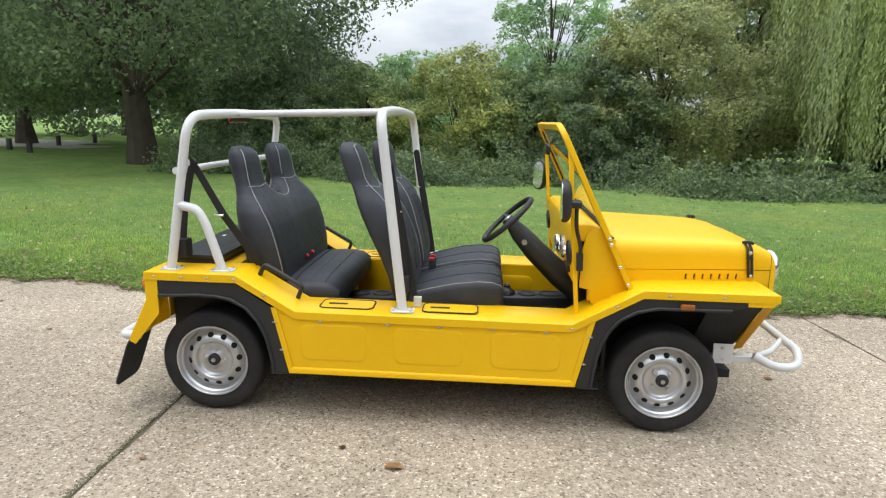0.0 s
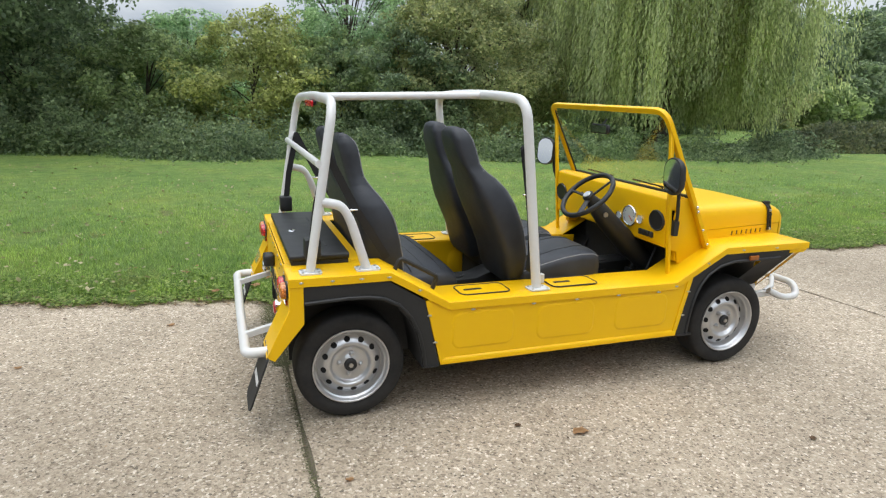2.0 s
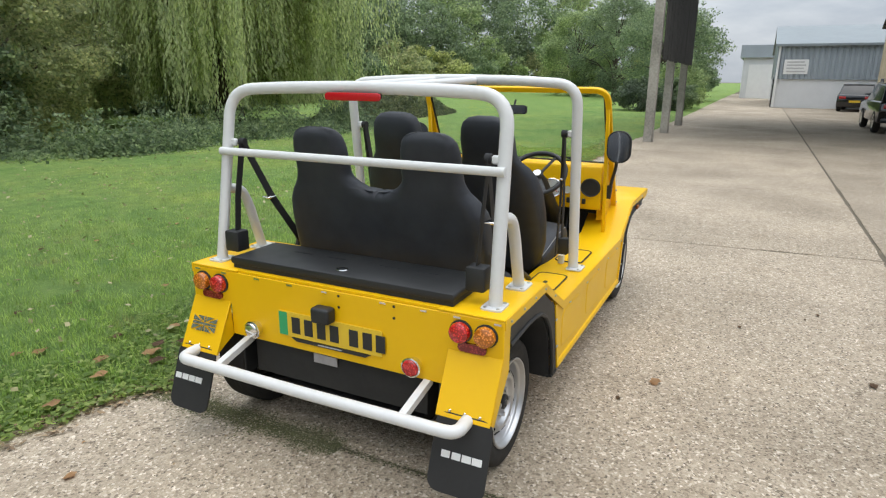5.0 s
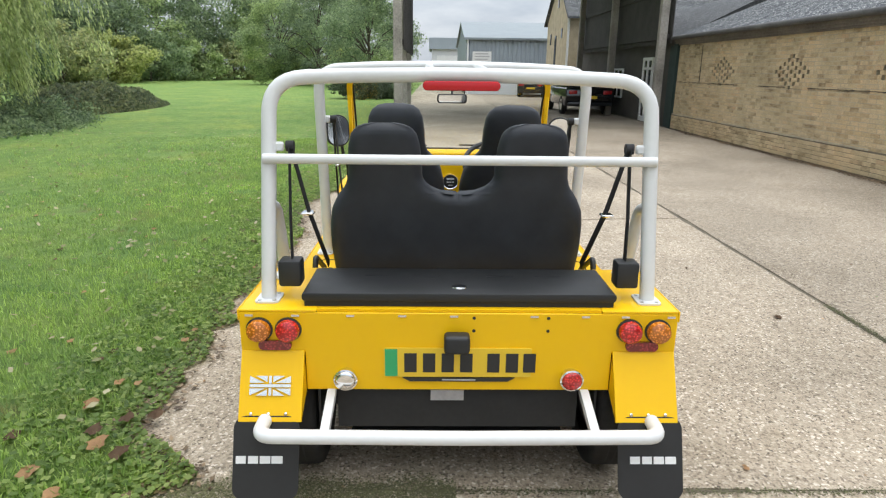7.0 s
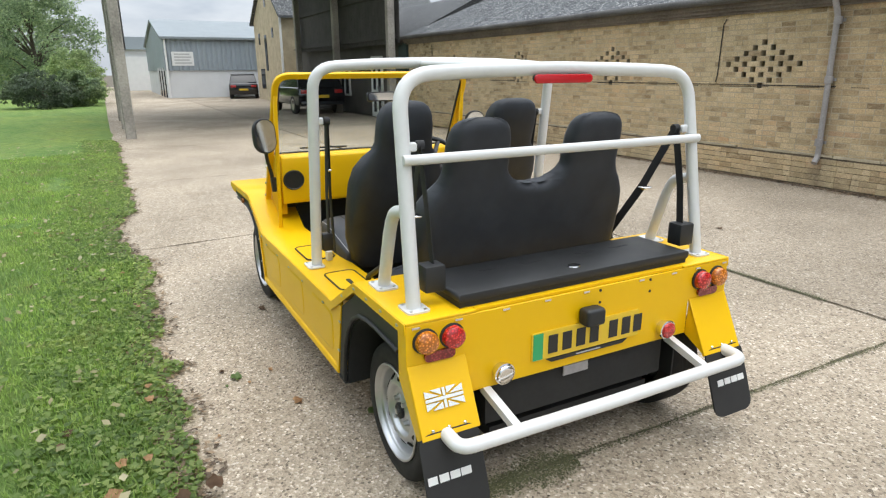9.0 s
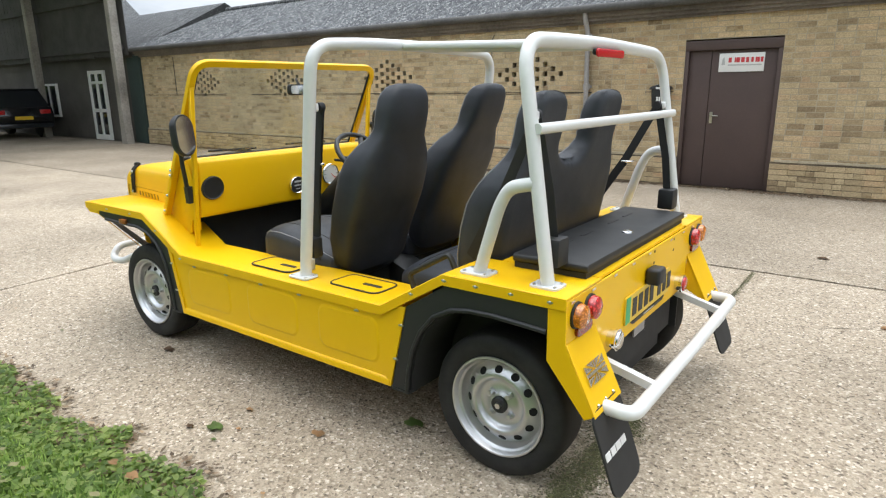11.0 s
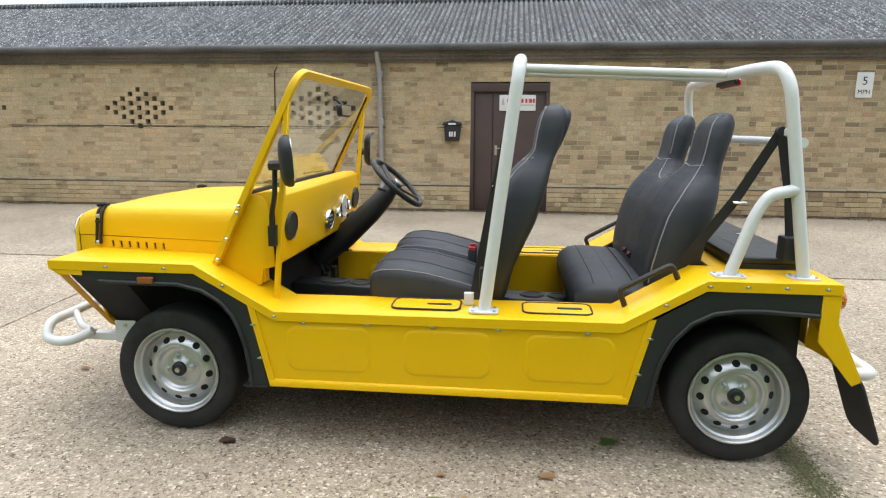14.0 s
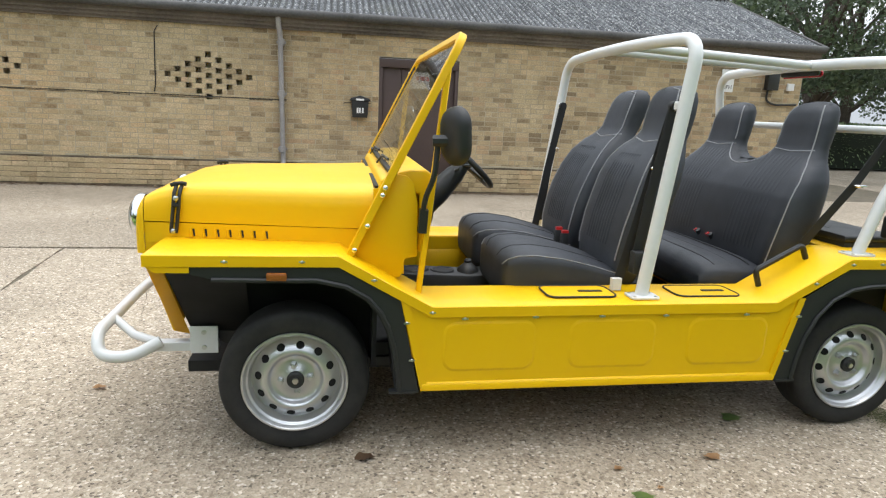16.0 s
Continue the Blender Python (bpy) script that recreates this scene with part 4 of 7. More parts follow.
def broadleaf(name, label, at, height, radius, base, leaves, leaf, material, seed, trunk=0.25, clumps=46, lean=0.0, group="", squash=1.0):
    """A tapered trunk with limbs and a crown of leaf clumps with gaps."""
    r = np.random.RandomState(seed)
    tree = thing(name, label, "tree" if height > 3.2 else "bush", at, 0, group)
    bm = B()
    top = height * 0.72
    stem = [(lean * u * u * 2 + 0.12 * math.sin(u * 5 + seed) * radius * 0.15, 0.1 * math.sin(u * 4 + seed) * radius * 0.15, -0.1 + (top + 0.1) * u) for u in np.linspace(0, 1, 9)]
    tube(bm, stem, [trunk * (1.35 if i == 0 else 1.0) * (1 - 0.8 * i / 8) for i in range(9)], 9)
    mid = Vector((lean * 0.5, 0, (base + height) / 2))
    cs, rs = [], []
    for i in range(clumps):
        az, u = r.rand() * 2 * math.pi, r.rand()
        zz = base + (height - base) * (0.06 + 0.9 * u)
        prof = max(0.15, math.sin(math.pi * min(0.97, 0.16 + 0.8 * u)) ** 0.7)
        rr = radius * prof * (0.45 + 0.55 * r.rand() ** 0.5)
        cs.append((math.cos(az) * rr + lean * u, math.sin(az) * rr * squash, zz))
        rs.append(radius * (0.17 + 0.17 * r.rand()))
    for i in range(0, clumps, 3):
        c = Vector(cs[i])
        s = Vector(stem[min(8, max(2, int(8 * (c.z * 0.62) / top)))])
        tube(bm, [s, s.lerp(c, 0.5) + Vector((0, 0, 0.12 * radius)), c], [trunk * 0.28, trunk * 0.16, trunk * 0.05], 6)
    part("trunk", bm, M_BARK, tree)
    pos, face = clump_points(np.array(cs), np.array(rs), leaves, r, np.array(mid))
    v, f = leaf_cloud(pos, leaf, seed=seed, face=face)
    ob = new("crown", quads("crown", v, f, material))
    ob.parent = tree
    return tree


def willow(at, height, radius, strands, seed, material):
    """A weeping willow: limbs that arch out, long hanging switches of narrow leaves."""
    r = np.random.RandomState(seed)
    tree = thing("weeping_willow", "large weeping willow with long hanging green switches", "tree", at)
    bm = B()
    tube(bm, [(0, 0, -0.1), (0.1, 0, 1.2), (0.0, 0.1, 2.6), (0.1, 0, height * 0.7)], [0.55, 0.42, 0.36, 0.16], 12)
    part("trunk", bm, M_BARK, tree)
    limbs = []
    for i in range(19):
        a = 2 * math.pi * i / 19 + r.rand() * 0.3
        R = radius * (0.6 + 0.4 * r.rand() ** 0.6)
        z = height * (0.72 + 0.26 * r.rand())
        p = [(0, 0, 2.2 + r.rand() * 1.5), (math.cos(a) * R * 0.35, math.sin(a) * R * 0.35, z * 0.86), (math.cos(a) * R * 0.7, math.sin(a) * R * 0.7, z), (math.cos(a) * R, math.sin(a) * R, z * 0.9)]
        p = round_path(p, R * 0.3, 4)
        limb = B()
        tube(limb, p, [0.16 * (1 - 0.85 * j / (len(p) - 1)) for j in range(len(p))], 6)
        part("limb", limb, M_BARK, tree)
        limbs.append(p)
    pos, turn = [], []
    for i in range(strands // 14):
        p = limbs[r.randint(len(limbs))]
        s = p[r.randint(len(p) // 3, len(p))]
        x, y, z = s.x + r.randn() * 0.5, s.y + r.randn() * 0.5, s.z + r.randn() * 0.3
        if r.rand() < 0.4:
            z -= 2.8 * r.rand()
        low = 0.3 + 2.6 * r.rand() ** 1.3
        sx, sy = r.randn() * 0.025, r.randn() * 0.025
        for j in range(14):
            xx, yy, zz, ll = x + r.randn() * 0.16, y + r.randn() * 0.16, z + r.randn() * 0.22, low + abs(r.randn()) * 0.5
            for k in range(int((zz - ll) / 0.105)):
                pos.append((xx + sx * k * 0.1 + r.randn() * 0.03, yy + sy * k * 0.1 + r.randn() * 0.03, zz - k * 0.105))
                turn.append(math.atan2(yy, xx) + r.randn() * 0.9)
    pos, az = np.array(pos), np.array(turn)
    n = len(pos)
    d = np.stack([np.cos(az) * 0.38, np.sin(az) * 0.38, -np.ones(n)], 1)
    d /= np.linalg.norm(d, axis=1, keepdims=True)
    side = np.stack([-np.sin(az), np.cos(az), np.zeros(n)], 1)
    L, W = 0.15, 0.026
    v = np.stack([pos, pos + d * L * 0.45 + side * W, pos + d * L, pos + d * L * 0.45 - side * W], 1).reshape(-1, 3)
    ob = new("crown", quads("crown", v, np.arange(4 * n).reshape(-1, 4), material))
    ob.parent = tree
    return tree


def blades(name, label, pts, height, width, material, seed, lean=0.5):
    """Grass: one tapering bent blade at each place."""
    r = np.random.RandomState(seed)
    n = len(pts)
    az, ln = r.rand(n) * 2 * np.pi, r.rand(n) * lean
    h = height * (0.55 + 0.75 * r.rand(n))
    d = np.stack([np.cos(az) * ln, np.sin(az) * ln, np.ones(n)], 1) * h[:, None]
    sd = np.stack([-np.sin(az), np.cos(az), np.zeros(n)], 1) * (width * (0.7 + 0.6 * r.rand(n)))[:, None]
    tip = pts + d
    mid = pts + d * 0.5 - np.stack([np.cos(az), np.sin(az), np.zeros(n)], 1) * (h * ln * 0.15)[:, None]
    v = np.stack([pts - sd, pts + sd, mid + sd * 0.8, mid - sd * 0.8, tip + sd * 0.15, tip - sd * 0.15], 1).reshape(-1, 3)
    o = np.arange(n)[:, None] * 6
    f = np.concatenate([o + np.array([[0, 1, 2, 3]]), o + np.array([[3, 2, 4, 5]])], 1).reshape(-1, 4)
    return tagged(new(name, quads(name, v, f, material)), label, "grass", kind="stuff")


# woodland edge across the lawn
broadleaf("oak_tree", "large dark spreading oak on the lawn's far edge", (-10.8, 15.6, 0), 11.5, 7.0, 2.9, 105000, 0.085, L_OAK, 3, 0.42, 130)
broadleaf("oak_tree", "dark oak behind the lawn beside a gravel track", (-22.5, 26, 0), 12, 7.0, 2.2, 18000, 0.22, L_OAK, 4, 0.40, 70)
broadleaf("oak_tree", "dark oak at the back of the lawn", (-15.5, 24, 0), 11, 6.5, 1.8, 18000, 0.22, L_DARK, 14, 0.36, 70)
for i, (x, y, h, rad, mt) in enumerate(((-6.6, 16.2, 3.1, 2.3, L_DARK), (-3.6, 16.0, 3.1, 2.0, L_BUSH), (-0.8, 15.6, 3.4, 2.2, L_OLIVE), (1.6, 15.0, 2.9, 1.8, L_BUSH), (-2.6, 19.5, 3.9, 2.0, L_POP), (-6.4, 20.0, 4.2, 2.2, L_DARK))):
    broadleaf("bush", "loose green bush at the woodland edge", (x, y, 0), h, rad, 0.15, 24000, 0.066, mt, 20 + i, 0.07, 60)
broadleaf("poplar_tree", "tall silvery green poplar above the bushes", (2.1, 16.4, 0), 7.0, 1.6, 0.5, 34000, 0.060, L_POP, 31, 0.10, 150)
broadleaf("thorn_tree", "spreading hawthorn with yellowing leaves", (5.1, 14.6, 0), 5.0, 2.1, 0.3, 30000, 0.062, L_THORN, 32, 0.16, 90)
broadleaf("thorn_tree", "dense hawthorn with yellowing leaves at the woodland edge", (3.4, 14.4, 0), 3.3, 1.9, 0.15, 24000, 0.062, L_DARK, 33, 0.10, 60)
broadleaf("thorn_tree", "tall dark thorn behind the willow", (8.8, 18.5, 0), 6.4, 3.0, 0.4, 20000, 0.10, L_THORN, 34, 0.2, 70)
willow((12.5, 14.6, 0), 8.8, 4.9, 3600, 8, L_WILLOW)
# far belt of woodland
k = 0
for x, y, h, rad, mt in ((-34, 36, 9, 6.5, L_DARK), (-26, 40, 9.5, 6.5, L_OAK), (-18, 38, 9, 6, L_DARK), (-45, 32, 10, 7, L_OAK), (-10, 29, 4.2, 4.6, L_DARK), (-3.5, 28, 3.3, 3.6, L_BUSH), (4, 26, 4.0, 3.4, L_DARK), (10, 24, 8.0, 4.2, L_DARK), (-40, 22, 10, 6, L_DARK)):
    k += 1
    broadleaf("woodland_tree", "dense mixed tree in the woodland behind the lawn", (x, y, 0), h, rad, 0.15, 13000, 0.17, mt, 150 + k, 0.25, 60, group="back woodland")
belt = ((18, 23, 5.4, 4.0, L_DARK), (25, 28, 5.8, 4.2, L_DARK), (32, 33, 6.6, 4.4, L_DARK), (40, 36, 7.8, 4.8, L_OAK), (48, 37, 9.4, 5.2, L_DARK), (56, 37, 10.6, 5.6, L_OAK), (64, 37, 12, 6, L_OAK), (72, 36.5, 13, 6, L_BUSH), (80, 35, 14, 6.5, L_OAK), (86, 30, 14.5, 6.5, L_DARK), (91, 24, 15, 6.5, L_BUSH), (95, 17.5, 14, 6, L_OAK), (97, 11, 12, 5.4, L_DARK))
for x, y, h, rad, mt in belt:
    k += 1
    broadleaf("woodland_tree", "tall mixed tree in the far belt of woodland", (x, y, 0), 0.93 * h, rad, 0.2, 17000, 0.21, mt, 50 + k, 0.2, 95, group="far woodland")
for x, y, h, rad, mt in ((29, 27, 3.4, 3.0, L_THORN), (36, 29.5, 3.6, 3.4, L_BUSH), (43, 31.5, 4.0, 3.6, L_DARK), (50.5, 31, 4.2, 3.8, L_THORN), (58, 31, 4.5, 4.0, L_OLIVE), (66, 30.5, 4.4, 4.0, L_DARK), (74, 30, 4.6, 4.0, L_BUSH), (82, 26.5, 4.4, 4.0, L_THORN), (87, 20, 4.4, 3.8, L_DARK), (90, 13, 4.0, 3.6, L_OLIVE), (92, 7.5, 3.6, 3.0, L_DARK)):
    k += 1
    broadleaf("bush", "low scrub at the foot of the far woodland", (x, y, 0), h, rad, 0.03, 7500, 0.19, mt, 50 + k, 0.08, 45, group="far scrub")
for x, y, h, rad, mt in ((50, 5.4, 7.3, 3.9, L_DARK), (57, 10.8, 8.6, 3.8, L_OAK), (59, 15.0, 7.6, 3.4, L_BUSH)):
    k += 1
    broadleaf("round_tree", "broad dark green tree beyond the lawn", (x, y, 0), h, rad, 0.9 if x < 52 else 0.3, 24000, 0.10, mt, 90 + k, 0.25, 80, group="trees beyond the lawn")
for x, y, h, rad, mt in ((31.5, 4.0, 1.45, 1.5, L_ASH), (32.8, 2.8, 1.6, 1.2, L_DARK), (36.0, 2.8, 2.5, 1.6, L_BUSH)):
    k += 1
    broadleaf("bush", "rounded green bush beside the yard", (x, y, 0), h, rad, 0.05, 15000, 0.06, mt, 50 + k, 0.06, 44)
# trees and hedge past the brick building's end
broadleaf("ash_tree", "tall dark tree past the brick building's end", (-12.5, -13.5, 0), 9.5, 3.9, 2.3, 42000, 0.075, L_ASH, 95, 0.3, 64)
broadleaf("ash_tree", "tall dark tree behind a clipped hedge", (-18.5, -19.0, 0), 10.5, 5.0, 2.2, 34000, 0.095, L_ASH, 96, 0.3, 64)
hedge = thing("clipped_hedge", "long dark clipped hedge behind the yard", "hedge", (-17.0, -16.0, 0))
r = np.random.RandomState(12)
pos = np.stack([(r.rand(30000) - 0.5) * 20, (r.rand(30000) - 0.5) * 1.2, 0.05 + 1.45 * r.rand(30000) ** 0.8], 1)
v, f = leaf_cloud(pos, 0.06, seed=12)
ob = new("foliage", quads("foliage", v, f, L_DARK))
ob.parent = hedge
# near-black filler box standing in for the shade among the leaves
bm = B()
box(bm, -10, 10, -0.5, 0.5, 0, 1.4)
part("core", bm, plain("hedge_inner_shade", (0.012, 0.018, 0.008), 1.0), hedge)

# nettles and brambles along the foot of the trees, in spiky tufts
r = np.random.RandomState(77)
k, n = 520, 80000
cx = -9 + 25 * r.rand(k)
cy = 11.5 + np.where(cx < -2, (-2 - cx) * 0.25, 0) - np.clip((cx - 2.5) * 0.4, 0, 1.5) + 0.35 * np.sin(cx * 0.9) + 2.4 * r.rand(k) ** 1.4
ch = 0.12 + 0.8 * r.rand(k) ** 3 + 0.33 * np.maximum(0, cy - 11.5)
pick = r.randint(0, k, n)
u = r.rand(n)
sp = 0.32 * (1 - 0.75 * u)
pos = np.stack([cx[pick] + r.randn(n) * sp, cy[pick] + r.randn(n) * sp, 0.03 + ch[pick] * u], 1)
v, f = leaf_cloud(pos, 0.052, seed=78, face=np.tile(np.array([[0, -0.35, 0.7]]), (n, 1)))
tagged(new("undergrowth", quads("undergrowth", v, f, L_DARK)), "dark nettles and brambles along the woodland edge", "undergrowth", kind="stuff")
# island of rough weeds and grass
n = 26000
a, q = r.rand(n) * 2 * np.pi, np.sqrt(r.rand(n))
px, py = 20.4 + np.cos(a) * q * 5.2, 12.9 + np.sin(a) * q * 1.9
hump = (1 - q ** 2.5) * (0.55 + 0.5 * np.abs(np.sin(px * 1.3 + np.cos(py * 1.7))))
pos = np.stack([px, py, 0.02 + hump * r.rand(n) ** 0.6], 1)
v, f = leaf_cloud(pos, 0.07, 0.5, long=2.6, seed=81, face=np.tile(np.array([[-0.3, -0.3, 0.5]]), (n, 1)))
tagged(new("rough_weeds", quads("rough_weeds", v, f, L_REED)), "island of rough weeds and tall grass on the lawn", "weeds", kind="stuff")
# gravel track and posts behind the oak
bm = B()
prism(bm, [(-60, 27), (-18, 22.5), (-17, 26.0), (-22, 30), (-60, 33)], 0.02, 0.045, "z")
solid("gravel_track", bm, M_TRACK, "pale gravel track beyond the lawn", "track", "structure")
for x, y in ((-19.2, 20.5), (-20.0, 24.6), (-20.4, 28.0), (-17.2, 19.0)):
    bm = B()
    prism(bm, rounded_rect(0.16, 0.16, 0.02, 2, x, y), 0, 0.5, "z")
    solid("bollard", bm, M_DARKWOOD, "short dark timber bollard beside the gravel track", "bollard", group="bollards by the track")

# lawn blades near the drive, ground ivy and leaf litter over its edge
r = np.random.RandomState(40)
n = 135000
x = -9 + 20 * r.rand(n)
d = -1.7 * np.log(1 - 0.985 * r.rand(n))
ey = np.array([edge_y(q) for q in x])
keep = np.array([noise.noise((a * 0.8, b * 0.8, 4.0)) + 0.5 * noise.noise((a * 3, b * 3, 7.0)) for a, b in zip(x, d)]) > -0.26 - 0.3 * r.rand(n)
keep &= d > 0.25 * r.rand(n)
pts = np.stack([x, ey + 0.02 + d, 0.010 + 0.03 * (1 - np.exp(-d / 0.5))], 1)[keep]
blades("lawn_grass", "short mown grass blades beside the drive", pts, 0.042, 0.0035, L_GRASS, 41, 1.1)


def along_edge(n, lo, hi, power, top, x0=-6.5, x1=14):
    """Places scattered in a band along the lawn's edge."""
    x = x0 + (x1 - x0) * r.rand(n)
    d = lo + (hi - lo) * r.rand(n) ** power
    ey = np.array([edge_y(q) for q in x])
    return np.stack([x, ey + d, 0.008 + 0.03 * np.clip(d / 0.5, 0, 1) + top * r.rand(n)], 1)


pos = along_edge(46000, -0.05, 0.60, 1.5, 0.03)
pos[:, 1] += 0.22 * (r.rand(len(pos)) < 0.3) * r.rand(len(pos))
v, f = leaf_cloud(pos, 0.0245, 0.55, tilt=0.5, long=1.15, seed=42)
tagged(new("ground_ivy", quads("ground_ivy", v, f, L_IVY)), "small ground ivy and weeds creeping over the drive's edge", "weeds", kind="stuff")
pos = along_edge(9000, -0.14, 0.10, 0.8, 0.008)
v, f = leaf_cloud(pos, 0.014, 0.7, tilt=0.25, long=2.2, seed=43)
tagged(new("leaf_litter", quads("leaf_litter", v, f, L_LITTER)), "brown rotted leaf litter and twigs along the lawn's edge", "litter", kind="stuff")
n = 3600
x, y = -9 + 22 * r.rand(n), 1.7 + 9 * r.rand(n) ** 1.4
v, f = leaf_cloud(np.stack([x, y, np.full(n, 0.075)], 1), 0.030, 0.5, tilt=0.5, long=1.5, seed=44)
tagged(new("lawn_weeds", quads("lawn_weeds", v, f, L_WEED)), "pale fallen leaves and clover flecks on the lawn", "weeds", kind="stuff")

# ---- the car ----
def paint_mat():
    n = Nodes("yellow_paint", 0.22, spec=0.28)
    c = n.ramp(n.noise(1.2, 3), [(0.35, (0.815, 0.476, 0.001)), (0.65, (0.84, 0.490, 0.002))])
    dust = n.ramp(n.noise(9, 6, 0.7), [(0.45, (0, 0, 0)), (0.85, (0.02, 0.02, 0.02))])
    n.colour(n.mix(dust, c, (0.62, 0.47, 0.16)))
    n.rough(n.noise(6, 5), 0.36, 0.50)
    n.bump(n.noise(260, 2), 0.03, 0.0006)
    n.b.inputs["Coat Weight"].default_value = 0.14
    n.b.inputs["Coat Roughness"].default_value = 0.05
    return n.m


def leather_mat():
    n = Nodes("black_leatherette", 0.5, spec=0.42)
    v = n.add("ShaderNodeTexVoronoi", Scale=420.0)
    n.link(n.co, v.inputs["Vector"])
    n.colour(n.ramp(n.noise(7, 4), [(0.3, (0.020, 0.023, 0.029)), (0.7, (0.034, 0.038, 0.047))]))
    n.rough(n.noise(12, 4), 0.48, 0.64)
    n.bump(v.outputs["Distance"], 0.25, 0.0008)
    return n.m


def tyre_mat():
    n = Nodes("tyre_rubber", 0.75, spec=0.3)
    n.colour(n.ramp(n.noise(9, 5, 0.7), [(0.3, (0.014, 0.014, 0.0145)), (0.75, (0.034, 0.032, 0.030))]))
    n.rough(n.noise(20), 0.62, 0.85)
    n.bump(n.noise(90, 3), 0.15, 0.001)
    return n.m


def lens_mat(name, c):
    n = Nodes(name, 0.12)
    v = n.add("ShaderNodeTexVoronoi", Scale=105.0)
    n.link(n.co, v.inputs["Vector"])
    n.colour(n.ramp(v.outputs["Distance"], [(0.1, tuple(min(1, q * 1.5 + 0.03) for q in c)), (0.55, tuple(q * 0.55 for q in c))]))
    n.bump(v.outputs["Distance"], 0.5, 0.002)
    n.b.inputs["Coat Weight"].default_value = 0.8
    return n.m


def glass_mat():
    n = Nodes("windscreen_glass", 0.01)
    n.colour((0.93, 0.96, 0.94))
    n.b.inputs["Transmission Weight"].default_value = 1.0
    n.b.inputs["IOR"].default_value = 1.2
    return n.m


def loft(rows, smooth_caps=True):
    """A skin through closed rings of equal length."""
    bm = B()
    rings = [[bm.verts.new(p) for p in r] for r in rows]
    n = len(rings[0])
    for a, b in zip(rings, rings[1:]):
        for j in range(n):
            bm.faces.new((a[j], a[(j + 1) % n], b[(j + 1) % n], b[j]))
    bm.faces.new(rings[0][::-1])
    bm.faces.new(rings[-1])
    return bm


M_YEL, M_LEATHER, M_TYRE = paint_mat(), leather_mat(), tyre_mat()
M_CAGE = plain("white_powder_coat", (0.66, 0.665, 0.66), 0.32, vary=0.05, scale=10, coat=0.2)
M_BLK = plain("satin_black_plastic", (0.016, 0.017, 0.018), 0.52, vary=0.2, scale=12, bump=0.2, bscale=300, depth=0.0005)
M_UNDER = plain("dark_underbody", (0.02, 0.02, 0.02), 0.8, vary=0.3)
M_RIM = plain("silver_wheel_paint", (0.56, 0.565, 0.575), 0.34, 0.85, vary=0.05, scale=9)
M_BELT = plain("black_webbing", (0.014, 0.014, 0.015), 0.7, vary=0.15, bump=0.3, bscale=500, depth=0.0005)
M_PIPE = plain("grey_stitching", (0.26, 0.26, 0.27), 0.7, vary=0.1)
M_DULLAMBER = plain("dull_amber_lens", (0.30, 0.095, 0.02), 0.2, vary=0.25, scale=60)
M_AMBER, M_REDLENS = lens_mat("amber_lens", (0.72, 0.20, 0.01)), lens_mat("red_lens", (0.62, 0.012, 0.012))
M_GLASS = glass_mat()
M_PLATE = plain("yellow_plate", (0.74, 0.50, 0.03), 0.35, vary=0.04)
M_GREEN = plain("green_plate_band", (0.03, 0.36, 0.13), 0.35, vary=0.05)
M_DIAL = plain("pale_dial_face", (0.62, 0.66, 0.66), 0.3, vary=0.05)
M_MIRROR = plain("mirror_glass", (0.85, 0.87, 0.88), 0.02, 1.0, vary=0.01)
M_LAMPGLASS = plain("lamp_glass", (0.30, 0.32, 0.33), 0.12, 0.2, vary=0.1)
M_RUBBER = plain("black_rubber", (0.018, 0.018, 0.018), 0.7, vary=0.2)
M_BUCKLE = plain("red_buckle", (0.50, 0.02, 0.02), 0.4, vary=0.05)

car = thing("utility_car", "bright yellow open utility car with white roll cage and black seats", "car")
TOPLINE = [(-1.597, 0.793), (-1.05, 0.793), (-0.735, 0.612), (0.70, 0.612), (1.065, 0.815), (1.745, 0.815)]
YO = 0.765


def arc_rib(front):
    if front:
        return [(0.822, 0.27), (0.830, 0.36), (0.845, 0.45), (0.870, 0.53), (0.900, 0.59), (0.950, 0.648), (1.035, 0.697), (1.145, 0.721), (1.33, 0.721), (1.515, 0.724)]
    return [(-0.860, 0.27), (-0.872, 0.36), (-0.895, 0.455), (-0.938, 0.545), (-1.003, 0.617), (-1.085, 0.660), (-1.169, 0.674), (-1.275, 0.677), (-1.515, 0.666)]


def pressing(bm, x0, x1, z0, z1, y, out):
    """A raised rounded panel with sloping flanks."""
    a = rounded_rect(abs(x1 - x0), z1 - z0, 0.05, 5, (x0 + x1) / 2, (z0 + z1) / 2)
    b = rounded_rect(abs(x1 - x0) - 0.022, z1 - z0 - 0.022, 0.042, 5, (x0 + x1) / 2, (z0 + z1) / 2)
    lo, hi = [bm.verts.new((p[0], y, p[1])) for p in a], [bm.verts.new((p[0], y + out, p[1])) for p in b]
    for i in range(len(a)):
        bm.faces.new((lo[i], lo[(i + 1) % len(a)], hi[(i + 1) % len(a)], hi[i]))
    bm.faces.new(hi)


